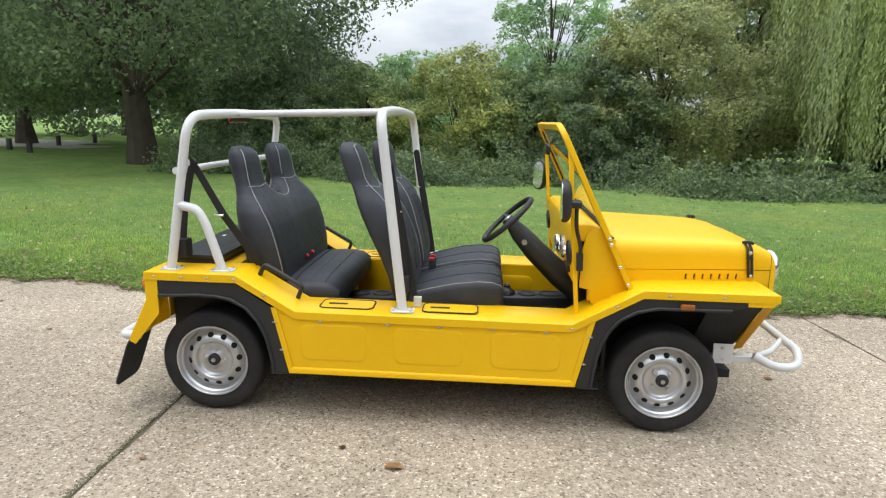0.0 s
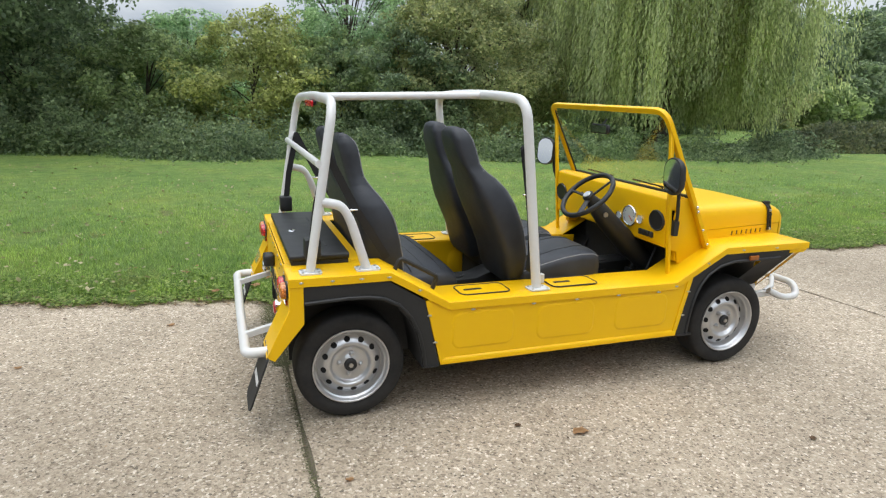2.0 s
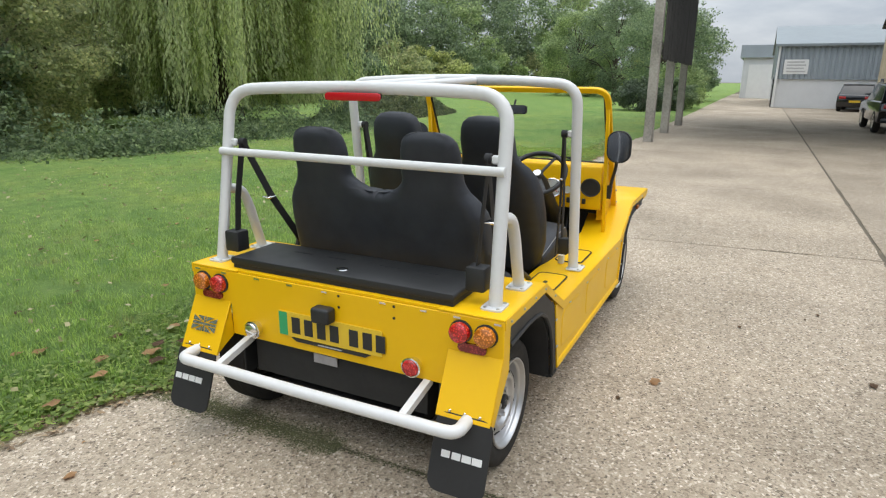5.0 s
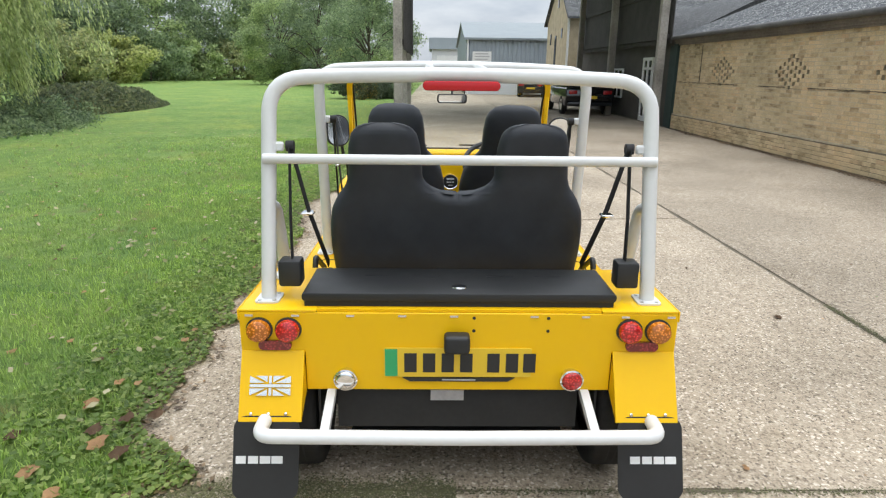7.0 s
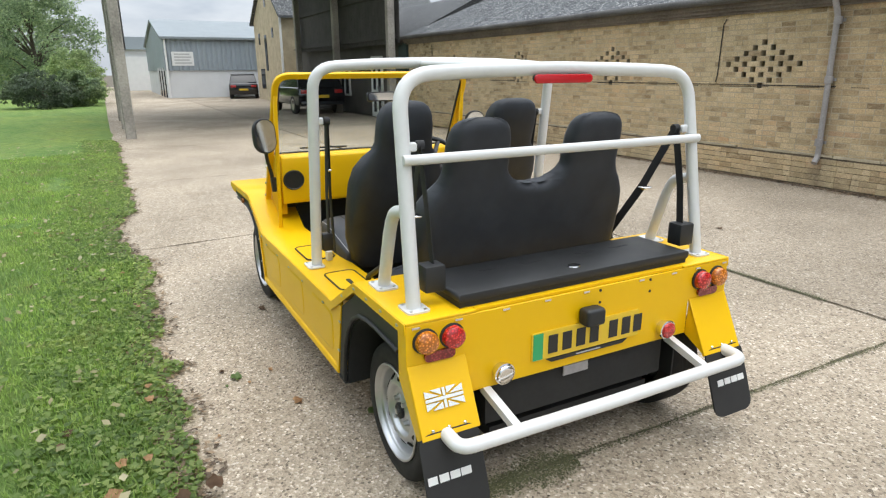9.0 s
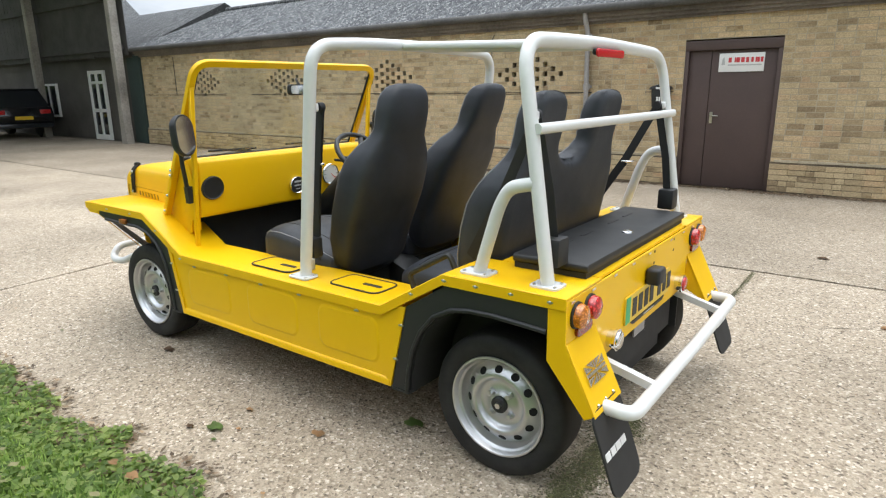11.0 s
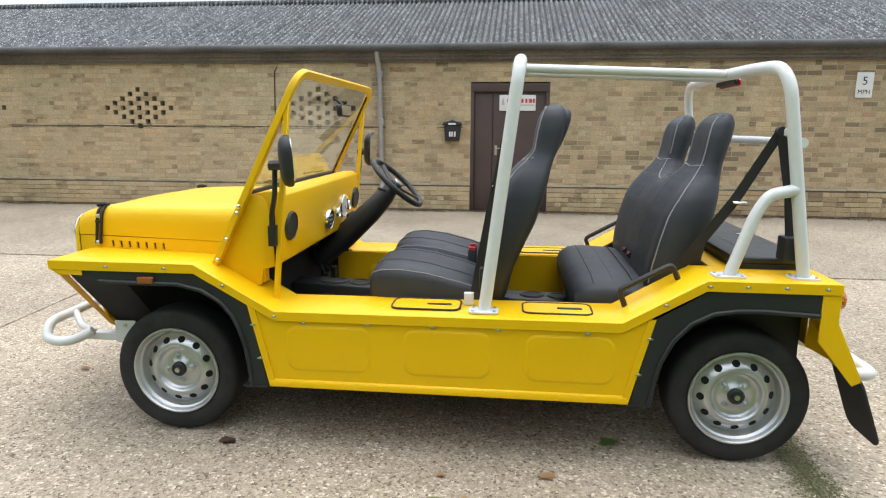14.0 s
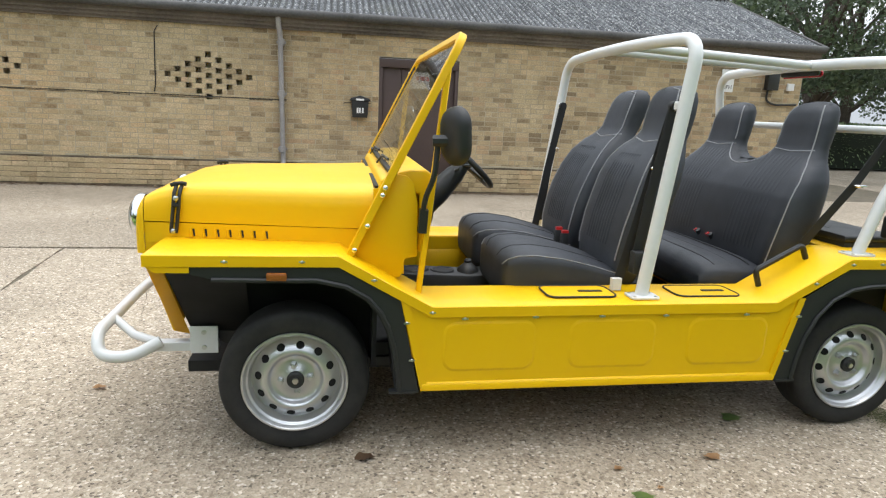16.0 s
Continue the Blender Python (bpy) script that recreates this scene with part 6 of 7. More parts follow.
dial(-0.290, 0.925, 0.070, M_DIAL, "speedometer", "chrome-ringed pale speedometer")
dial(-0.183, 0.905, 0.029, M_DIAL, "small_gauge")
dial(-0.394, 0.920, 0.029, M_DIAL, "small_gauge")
radio = dial(-0.020, 0.888, 0.056, M_BLK, "radio", "round black radio with chrome rim")
for i, (dy, dz, w, h) in enumerate(((0.0, 0.020, 0.050, 0.012), (-0.018, -0.004, 0.012, 0.008), (0.0, -0.004, 0.012, 0.008), (0.018, -0.004, 0.012, 0.008), (0.0, -0.026, 0.030, 0.005))):
    bm = B()
    box(bm, 0.6855, 0.6905, -0.020 + dy - w / 2, -0.020 + dy + w / 2, 0.888 + dz - h / 2, 0.888 + dz + h / 2)
    part("radio_key", bm, M_GREYPRINT, radio)
for a in range(-120, 121, 30):
    bm = B()
    q = radians(a)
    tube(bm, [(0.6875, -0.290 + math.sin(q) * 0.046, 0.925 + math.cos(q) * 0.046), (0.6875, -0.290 + math.sin(q) * 0.056, 0.925 + math.cos(q) * 0.056)], 0.0016, 4)
    part("dial_mark", bm, M_PRINT, dash)
bm = B()
tube(bm, [(0.686, -0.290, 0.925), (0.686, -0.326, 0.895)], 0.0022, 4)
part("needle", bm, M_BUCKLE, dash, "red speedometer needle")
for y in (0.545, -0.545):
    dial(y, 0.945, 0.066, M_BLK, "dash_vent", "round black loudspeaker", M_BLK)
for y in (-0.40, -0.435, -0.47, -0.505):
    bm = B()
    box(bm, 0.690, 0.712, y - 0.011, y + 0.011, 0.825, 0.862)
    part("switch", soften(bm, 0.003, 1), M_BLK, dash)

for s in (1, -1):
    bm = B()
    prism(bm, [(1.025, 0.79), (0.90, 1.035), (0.868, 1.092), (0.850, 1.100), (0.80, 1.090), (0.772, 1.06), (0.753, 0.98), (0.748, 0.772), (0.802, 0.762), (0.815, 0.69), (0.85, 0.685)], 0.618 * s, 0.626 * s)
    part("scuttle_side", soften(bm, 0.003, 2), M_YEL, car)
    bm = B()
    box(bm, 0.80, 0.93, 0.575 * s, 0.617 * s, 0.70, 1.04)
    part("scuttle_pillar", bm, M_YEL, car)
    bm = B()
    tube(bm, [(0.742, 0.640 * s, 0.612), (0.655, 0.632 * s, 1.50)], 0.0165, 4)
    part("windscreen_stay", soften(bm, 0.003, 1), M_YEL, car)
    for x, z in ((1.004, 0.812), (0.955, 0.905), (0.898, 1.022), (0.888, 1.050)):
        bm = B()
        lathe(bm, [(0.010, 0), (0.010, 0.005), (0.006, 0.009), (0, 0.010)], 10, Matrix.Translation((x, 0.664 * s, z)) @ Matrix.Rotation(radians(-90 * s), 4, "X"))
        part("bolt", bm, M_CHROME, car)
bm = B()
loop = round_path([(1.022, 0.648, 0.788), (0.602, 0.630, 1.600), (0.602, -0.630, 1.600), (1.022, -0.648, 0.788)], 0.085, 6)
tube(bm, loop, 0.0215, 4, (1.0, 1.15), (0, 1, 0))
frame_ob = part("windscreen_frame", soften(bm, 0.003, 1, 60), M_YEL, car, "yellow windscreen frame")
bm = B()
tube(bm, [(0.862, -0.61, 1.105), (0.862, 0.61, 1.105)], 0.013, 6)
part("lower_seal", bm, M_RUBBER, frame_ob)
bm = B()
prism(bm, [(0.864, 1.105), (0.8675, 1.106), (0.6145, 1.586), (0.6110, 1.585)], -0.612, 0.612)
for s in (1, -1):
    seal = B()
    tube(seal, [(0.864, 0.609 * s, 1.10), (0.616, 0.609 * s, 1.580)], 0.007, 6)
    part("side_seal", seal, M_RUBBER, frame_ob)
pane = part("windscreen_glass", bm, M_GLASS, frame_ob)
pane.visible_shadow = False
for y0, y1 in ((-0.42, -0.08), (0.12, 0.45)):
    bm = B()
    tube(bm, [(0.885, y0, 1.095), (0.870, y0 + 0.08, 1.13), (0.866, (y0 + y1) / 2, 1.135)], 0.005, 5)
    tube(bm, [(0.862, y0 + 0.02, 1.132), (0.862, y1, 1.138)], 0.006, 5)
    part("wiper", bm, M_RUBBER, car)
bm = B()
tube(bm, [(0.645, -0.02, 1.53), (0.615, -0.02, 1.49)], 0.008, 6)
prism(bm, rounded_rect(0.19, 0.062, 0.02, 4, -0.02, 1.462), 0.588, 0.612, "x")
im = part("interior_mirror", soften(bm, 0.004, 2), M_BLK, car, "black interior mirror")
bm = B()
prism(bm, rounded_rect(0.17, 0.048, 0.014, 3, -0.02, 1.462), 0.5855, 0.5875, "x")
part("mirror_face", bm, M_MIRROR, im)
for s in (1, -1):
    bm = B()
    tube(bm, round_path([(0.735, 0.660 * s, 0.88), (0.735, 0.672 * s, 1.0), (0.70, 0.70 * s, 1.10), (0.695, 0.70 * s, 1.23)], 0.04, 4), 0.011, 8)
    tube(bm, [(0.737, 0.655 * s, 0.875), (0.733, 0.662 * s, 0.965)], 0.024, 4)
    tube(bm, [(0.715, 0.70 * s, 1.225), (0.645, 0.71 * s, 1.225)], 0.022, 8)
    arm = part("door_mirror", bm, M_BLK, car, "black door mirror on a bent arm")
    turn_in = Matrix.Translation((0.645, 0.722 * s, 1.240)) @ Matrix.Rotation(radians(25 if s > 0 else -3), 4, "Z") @ Matrix.Rotation(radians(4 if s > 0 else -2), 4, "Y")
    rings = []
    for x, g in ((-0.028, 0.97), (-0.022, 1.0), (-0.006, 0.99), (0.008, 0.90), (0.016, 0.72), (0.020, 0.45)):
        rings.append([(x, u * g, v * g) for u, v in rounded_rect(0.152, 0.215, 0.070, 6)])
    bm = loft(rings)
    bm.transform(turn_in)
    part("mirror_shell", bm, M_BLK, arm)
    bm = B()
    prism(bm, rounded_rect(0.134, 0.196, 0.062, 7), -0.0305, -0.0285, "x")
    bm.transform(turn_in)
    part("mirror_face", bm, M_MIRROR, arm)

# steering wheel and column
sw = Matrix.Translation((0.372, -0.275, 1.055)) @ Matrix.Rotation(radians(-44), 4, "Y")
bm = B()
R, r_ = 0.178, 0.0155
ringv = [[bm.verts.new(sw @ Vector(((R + r_ * math.cos(b)) * math.cos(a), (R + r_ * math.cos(b)) * math.sin(a), r_ * math.sin(b)))) for b in [2 * math.pi * j / 10 for j in range(10)]] for a in [2 * math.pi * i / 40 for i in range(40)]]
for i in range(40):
    for j in range(10):
        bm.faces.new((ringv[i][j], ringv[(i + 1) % 40][j], ringv[(i + 1) % 40][(j + 1) % 10], ringv[i][(j + 1) % 10]))
wheel_ob = part("steering_wheel", bm, M_BLK, car, "black three-spoke steering wheel")
for a in (90, 210, 330):
    bm = B()
    tube(bm, [sw @ Vector((0.03 * math.cos(radians(a)), 0.03 * math.sin(radians(a)), -0.02)), sw @ Vector((R * math.cos(radians(a)), R * math.sin(radians(a)), 0))], 0.016, 8, (1.0, 0.5))
    part("spoke", bm, M_BLK, wheel_ob)
bm = B()
lathe(bm, [(0.034, -0.03), (0.038, -0.005), (0.03, 0.006), (0, 0.008)], 20, sw)
part("hub", bm, M_BLK, wheel_ob)
bm = B()
lathe(bm, [(0.0, 0.0105), (0.024, 0.010), (0.027, 0.006)], 20, sw)
part("horn_cap", bm, M_ALU, wheel_ob)
bm = B()
tube(bm, [sw @ Vector((0, 0, -0.03)), sw @ Vector((0, 0, -0.10)), (0.53, -0.275, 0.89), (0.69, -0.275, 0.745), (0.87, -0.275, 0.60)], [0.035, 0.055, 0.066, 0.075, 0.07], 12)
col = part("steering_column", bm, M_BLK, car)
bm = B()
tube(bm, [sw @ Vector((0.02, 0.04, -0.075)), sw @ Vector((0.04, 0.17, -0.06))], 0.008, 6)
part("stalk", bm, M_BLK, col)
bm = B()
lathe(bm, [(0.016, 0), (0.016, 0.008), (0, 0.009)], 14, Matrix.Translation((0.47, -0.342, 0.94)) @ Matrix.Rotation(radians(90), 4, "X"))
part("key_switch", bm, M_ALU, col)
bm = B()
prism(bm, [(0.70, 0.30), (0.70, 0.50), (0.50, 0.46), (-0.10, 0.46), (-0.14, 0.30)], -0.095, 0.095)
console = part("centre_console", soften(bm, 0.01, 2), M_BLK, car)
for x in (0.42, 0.10):
    bm = B()
    prism(bm, rounded_rect(0.16, 0.08, 0.03, 4, x, 0), 0.460, 0.463, "z")
    part("cup_recess", bm, M_UNDER, console)
for x0, x1 in ((-0.55, -0.16),):
    bm = B()
    prism(bm, [(x0, 0.30), (x0, 0.42), (x1, 0.44), (x1, 0.30)], -0.10, 0.10)
    tube(bm, [(-0.30, 0, 0.42), (-0.12, 0, 0.50), (0.0, 0, 0.56)], 0.014, 8)
    part("handbrake", bm, M_BLK, car)
for y in (-0.36, -0.22):
    bm = B()
    tube(bm, [(0.88, y, 0.72), (0.80, y, 0.52)], 0.009, 6)
    box(bm, 0.775, 0.80, y - 0.03, y + 0.03, 0.47, 0.54)
    part("pedal", bm, M_BLK, car)

# seats
def pad_ring(cx, cz, ax, half_w, thick, y0, k=32, power=4.4):
    """A rounded-oblong ring: half_w across y, thick across the direction ax in the x-z plane."""
    out = []
    for i in range(k):
        a = 2 * math.pi * i / k
        c, s_ = math.cos(a), math.sin(a)
        u = math.copysign(abs(c) ** (2 / power), c) * half_w
        v = math.copysign(abs(s_) ** (2 / power), s_) * thick / 2
        out.append((cx + ax[0] * v, y0 + u, cz + ax[1] * v))
    return out


def seat_back(spine, y0=0.0, side=1):
    """spine rows: front x, back x, height, half width and, for the bench, the middle's y."""
    return loft([pad_ring((q[0] + q[1]) / 2, q[2], (1, 0), q[3], q[0] - q[1], y0 + side * (q[4] if len(q) > 4 else 0.0)) for q in spine])


def front_face(spine, z, e, off=0.0, side=1):
    """A place on the front of a back at height z, e half widths from its middle."""
    k = max(i for i in range(len(spine) - 1) if spine[i][2] <= z or i == 0)
    p, q = spine[k], spine[k + 1]
    f = min(1.0, max(0.0, (z - p[2]) / (q[2] - p[2])))
    fx, bx, _, w = [p[i] * (1 - f) + q[i] * f for i in range(4)]
    yc = (p[4] * (1 - f) + q[4] * f) * side if len(p) > 4 else 0.0
    v = (1 - min(1, abs(e)) ** 4.4) ** 0.2273
    return Vector(((fx + bx) / 2 + (fx - bx) / 2 * v + off, yc + e * w, z))


def seat_trim(owner, spine, y0, side, z0, z1, zs, ztop):
    """Pleats down the middle, piping round the edge and a seam under the head."""
    at = Vector((0, y0, 0))
    for i in range(-4, 5):
        bm = B()
        tube(bm, [at + front_face(spine, z, i * 0.105, -0.0008, side) for z in np.linspace(z0, z1, 9)], 0.0095, 6, (1.0, 0.42))
        part("pleat", bm, M_LEATHER, owner)
    for e in (-1, 1):
        bm = B()
        tube(bm, [at + front_face(spine, z, e * 0.86, 0.0015, side) for z in np.linspace(z0 - 0.05, ztop, 30)] + [at + front_face(spine, ztop + 0.008, e * 0.45, 0.004, side)], 0.0036, 5)
        part("piping", bm, M_PIPE, owner)
    bm = B()
    tube(bm, [at + front_face(spine, zs - 0.02 * (1 - abs(e)), e, 0.0012, side) for e in np.linspace(-0.97, 0.97, 11)], 0.0036, 5)
    part("headrest_seam", bm, M_PIPE, owner)


CUSHION = [(-0.180, 0.590, 0.200, 0.120), (-0.160, 0.594, 0.228, 0.150), (-0.050, 0.612, 0.236, 0.190), (0.100, 0.632, 0.238, 0.226), (0.220, 0.640, 0.237, 0.240), (0.300, 0.639, 0.232, 0.232), (0.340, 0.634, 0.222, 0.208), (0.358, 0.628, 0.200, 0.160), (0.362, 0.626, 0.170, 0.110)]
RIGHT_SPINE = [(-0.17, -0.25, 0.58, 0.17), (-0.13, -0.27, 0.62, 0.21), (-0.135, -0.30, 0.75, 0.238), (-0.155, -0.355, 0.87, 0.243), (-0.18, -0.395, 0.95, 0.243), (-0.225, -0.442, 1.05, 0.238), (-0.275, -0.475, 1.13, 0.220), (-0.335, -0.497, 1.19, 0.185), (-0.395, -0.515, 1.23, 0.152), (-0.425, -0.54, 1.27, 0.141), (-0.445, -0.57, 1.34, 0.138), (-0.468, -0.588, 1.40, 0.129), (-0.488, -0.592, 1.435, 0.113), (-0.512, -0.584, 1.457, 0.085), (-0.535, -0.57, 1.466, 0.045)]
LEFT_SPINE = [(f + 0.16 * max(0, z - 0.93), b + 0.16 * max(0, z - 0.93), z, w) for f, b, z, w in RIGHT_SPINE]
for s in (1, -1):
    y0 = 0.278 * s
    spine = LEFT_SPINE if s > 0 else RIGHT_SPINE
    bm = loft([pad_ring(x, z, (0, 1), w, t, y0, 36, 5.0) for x, z, w, t in CUSHION])
    seat = part("front_seat", bm, M_LEATHER, car, "black leatherette front seat with grey piping")
    part("seat_back", seat_back(spine, y0), M_LEATHER, seat)
    seat_trim(seat, spine, y0, 1, 0.76, 1.16, 1.235, 1.447)
    for e in (-0.93, -0.48, 0.48, 0.93):
        v = (1 - abs(e) ** 5) ** 0.2
        bm = B()
        tube(bm, [(x, y0 + e * w, z + t / 2 * v + 0.0004) for x, z, w, t in CUSHION[1:-1]], 0.0026, 5)
        part("cushion_seam", bm, M_PIPE if abs(e) > 0.9 else M_BELT, seat)
    bm = B()
    box(bm, -0.15, 0.28, y0 - 0.19, y0 + 0.19, 0.30, 0.545)
    part("seat_base", bm, M_UNDER, seat)
    bm = B()
    box(bm, -0.10, -0.06, y0 - 0.235 * s - 0.012, y0 - 0.235 * s + 0.012, 0.60, 0.74)
    buck = part("belt_buckle", soften(bm, 0.005, 2), M_BLK, seat)
    bm = B()
    box(bm, -0.096, -0.064, y0 - 0.235 * s - 0.010, y0 - 0.235 * s + 0.010, 0.741, 0.755)
    part("release_button", bm, M_BUCKLE, buck, "red release button")

# console along the tunnel, with cup wells, and the selector
bm = B()
prism(bm, [(0.90, 0.30), (0.90, 0.555), (0.40, 0.532), (0.20, 0.545), (-0.16, 0.545), (-0.28, 0.50), (-0.66, 0.49), (-0.70, 0.30)], -0.085, 0.085)
console = part("tunnel_console", soften(bm, 0.010, 2), M_BLK, car, "black plastic tunnel console with cup wells")
for x, z, rx in ((0.68, 0.5455, 0.075), (0.53, 0.5385, 0.055), (-0.40, 0.4975, 0.06), (-0.55, 0.494, 0.06)):
    bm = B()
    lathe(bm, [(0.9, 0.006), (1.0, 0.008), (1.08, 0.004), (1.1, 0)], 24, Matrix.Translation((x, 0, z)) @ Matrix.Diagonal((rx, 0.05, 1, 1)))
    well = part("cup_well", bm, M_BLK, console)
    bm = B()
    lathe(bm, [(0, 0.003), (0.92, 0.003), (0.92, 0.0)], 24, Matrix.Translation((x, 0, z)) @ Matrix.Diagonal((rx, 0.05, 1, 1)))
    part("well_floor", bm, M_UNDER, well)
bm = B()
lathe(bm, [(0.055, 0.0), (0.050, 0.02), (0.032, 0.035), (0.018, 0.048), (0.020, 0.058), (0.014, 0.066), (0, 0.068)], 16, pose(0.40, 0, 0.53))
part("selector", bm, M_BLK, console, "low black drive selector in a rubber boot")

# rear bench with a joined back and two head rests
BENCH_SPINE = [(-0.91, -1.06, 0.63, 0.19, 0.25), (-0.885, -1.085, 0.68, 0.235, 0.25), (-0.895, -1.11, 0.78, 0.252, 0.252), (-0.92, -1.13, 0.90, 0.258, 0.256), (-0.95, -1.150, 1.00, 0.255, 0.257), (-0.99, -1.165, 1.07, 0.243, 0.258), (-1.030, -1.176, 1.125, 0.212, 0.262), (-1.075, -1.186, 1.175, 0.165, 0.273), (-1.100, -1.194, 1.215, 0.146, 0.279), (-1.112, -1.210, 1.27, 0.140, 0.281), (-1.122, -1.228, 1.335, 0.136, 0.282), (-1.136, -1.240, 1.385, 0.124, 0.282), (-1.152, -1.242, 1.412, 0.105, 0.282), (-1.170, -1.234, 1.427, 0.07, 0.282), (-1.185, -1.222, 1.431, 0.035, 0.282)]
NOTCH = 1.142


def bench_row(z):
    """At height z: front x, back x, and the inner and outer y of one half."""
    k = max(1, min(i for i, q in enumerate(BENCH_SPINE) if q[2] >= z - 1e-6))
    p, q = BENCH_SPINE[k - 1], BENCH_SPINE[k]
    f = (z - p[2]) / (q[2] - p[2])
    fx, bx, _, w, yc = [p[i] * (1 - f) + q[i] * f for i in range(5)]
    if z <= NOTCH:
        return fx, bx, 0.0, yc + w
    u = min(1.0, (z - NOTCH) / 0.085)
    return fx, bx, max((yc - w) if u >= 1 else 0.0, 0.139 * math.sqrt(1 - (1 - u) ** 2)), yc + w


ROWS = sorted(set([round(z, 4) for z in np.linspace(0.63, 1.431, 56)] + [round(NOTCH + q, 4) for q in (0.0, 0.001, 0.004, 0.009, 0.017, 0.028)] + [1.395, 1.405, 1.416, 1.424, 1.429]))
RIM = [(bench_row(z)[3], z) for z in ROWS] + [(bench_row(z)[2], z) for z in ROWS if z >= NOTCH] + [(y, 0.63) for y in np.linspace(0, 0.44, 24)]
RIM += [(y, 1.431) for y in np.linspace(*bench_row(1.431)[2:], 6)] + [(-y, z) for y, z in RIM if z >= NOTCH and y < 0.15]
RIM = np.array(RIM)


def bench_skin(y, z, back=False, off=0.0):
    """A place on the joined bench back: full thickness inside, rounded off towards its rim."""
    fx, bx, _, _ = bench_row(z)
    d = float(np.hypot(RIM[:, 0] - abs(y), RIM[:, 1] - z).min())
    v = (1 - (1 - min(1.0, d / 0.05)) ** 2.3) ** 0.5
    mid = (fx + bx) / 2
    return Vector((mid + (bx - mid if back else fx - mid) * v + off, y, z))


bm = B()
for e in (-1, 1):
    for back in (False, True):
        grid = []
        for z in ROWS:
            _, _, ya, yb = bench_row(z)
            grid.append([bm.verts.new(bench_skin(e * (ya + (yb - ya) * (1 - math.cos(math.pi * i / 20)) / 2), z, back)) for i in range(21)])
        for p, q in zip(grid, grid[1:]):
            for i in range(20):
                bm.faces.new((p[i], p[i + 1], q[i + 1], q[i]))
bmesh.ops.remove_doubles(bm, verts=bm.verts, dist=0.0012)
bmesh.ops.recalc_face_normals(bm, faces=bm.faces)
bench = part("rear_bench_back", bm, M_LEATHER, car, "black leatherette rear bench back with two head rests", sharp=70)
for e in (-1, 1):
    for i in range(-4, 5):
        bm = B()
        tube(bm, [bench_skin(e * 0.262 + i * 0.027, z, False, -0.002) for z in np.linspace(0.74, 1.175, 12)], 0.009, 6, (1.0, 0.42))
        part("pleat", bm, M_LEATHER, bench)
    for side in (1, -1):
        line = []
        for z in np.linspace(0.70 if side > 0 else 1.235, 1.412, 30):
            _, _, ya, yb = bench_row(z)
            line.append(bench_skin(e * (yb - 0.026 if side > 0 else ya + 0.022), z, False, 0.001))
        bm = B()
        tube(bm, line, 0.0034, 5)
        part("piping", bm, M_PIPE, bench)
    bm = B()
    tube(bm, [bench_skin(e * 0.280 + u * 0.138, 1.210 - 0.012 * (1 - abs(u)), False, 0.0008) for u in np.linspace(-0.95, 0.95, 11)], 0.003, 5)
    part("headrest_seam", bm, M_PIPE, bench)
bm = B()
tube(bm, [bench_skin(0.165 * math.sin(q), NOTCH + 0.083 - 0.107 * math.cos(q), False, 0.001) for q in np.linspace(-1.45, 1.45, 17)], 0.0032, 5)
part("notch_piping", bm, M_PIPE, bench)
bm = loft([pad_ring(x, z, (0, 1), w, t, 0) for x, z, w, t in ((-1.02, 0.60, 0.44, 0.12), (-0.98, 0.605, 0.475, 0.16), (-0.85, 0.61, 0.484, 0.175), (-0.70, 0.615, 0.484, 0.185), (-0.62, 0.612, 0.478, 0.17), (-0.575, 0.602, 0.462, 0.13), (-0.56, 0.595, 0.43, 0.07))])
cushion_ob = part("rear_bench_cushion", bm, M_LEATHER, car, "black leatherette rear bench cushion")
for xx in (-0.66, -0.75, -0.84):
    bm = B()
    tube(bm, [(xx, u * 0.483, 0.613 + 0.0895 * (1 - abs(u) ** 4.4) ** 0.2273) for u in np.linspace(-0.9, 0.9, 15)], 0.0028, 5)
    part("cushion_seam", bm, M_BELT, cushion_ob)
bm = B()
box(bm, -1.10, -0.66, -0.45, 0.45, 0.30, 0.53)
part("rear_seat_base", bm, M_YEL, car)
for y in (-0.06, 0.05):
    bm = B()
    tube(bm, [(-0.93, y, 0.69), (-0.880, y + 0.010, 0.750)], 0.0145, 6)
    bk = part("belt_buckle", bm, M_BLK, car)
    bm = B()
    tube(bm, [(-0.887, y - 0.002, 0.738), (-0.875, y - 0.006, 0.751)], 0.0105, 6)
    part("release_button", bm, M_BUCKLE, bk, "red release button")

# roll cage
TR = 0.0265
cage = part("rear_hoop", tube(B(), round_path([(-1.468, 0.686, 0.795), (-1.320, 0.668, 1.590), (-1.300, 0.40, 1.604), (-1.296, 0.0, 1.611), (-1.300, -0.40, 1.604), (-1.320, -0.668, 1.590), (-1.468, -0.686, 0.795)], 0.125, 7), TR, 14), M_CAGE, car, "white tubular rear roll hoop")
part("main_hoop", tube(B(), round_path([(-0.176, 0.672, 0.615), (-0.300, 0.668, 1.622), (-0.305, 0.36, 1.640), (-0.307, 0.0, 1.646), (-0.305, -0.36, 1.640), (-0.300, -0.668, 1.622), (-0.176, -0.672, 0.615)], 0.11, 7), TR, 14), M_CAGE, car, "white tubular main roll hoop")
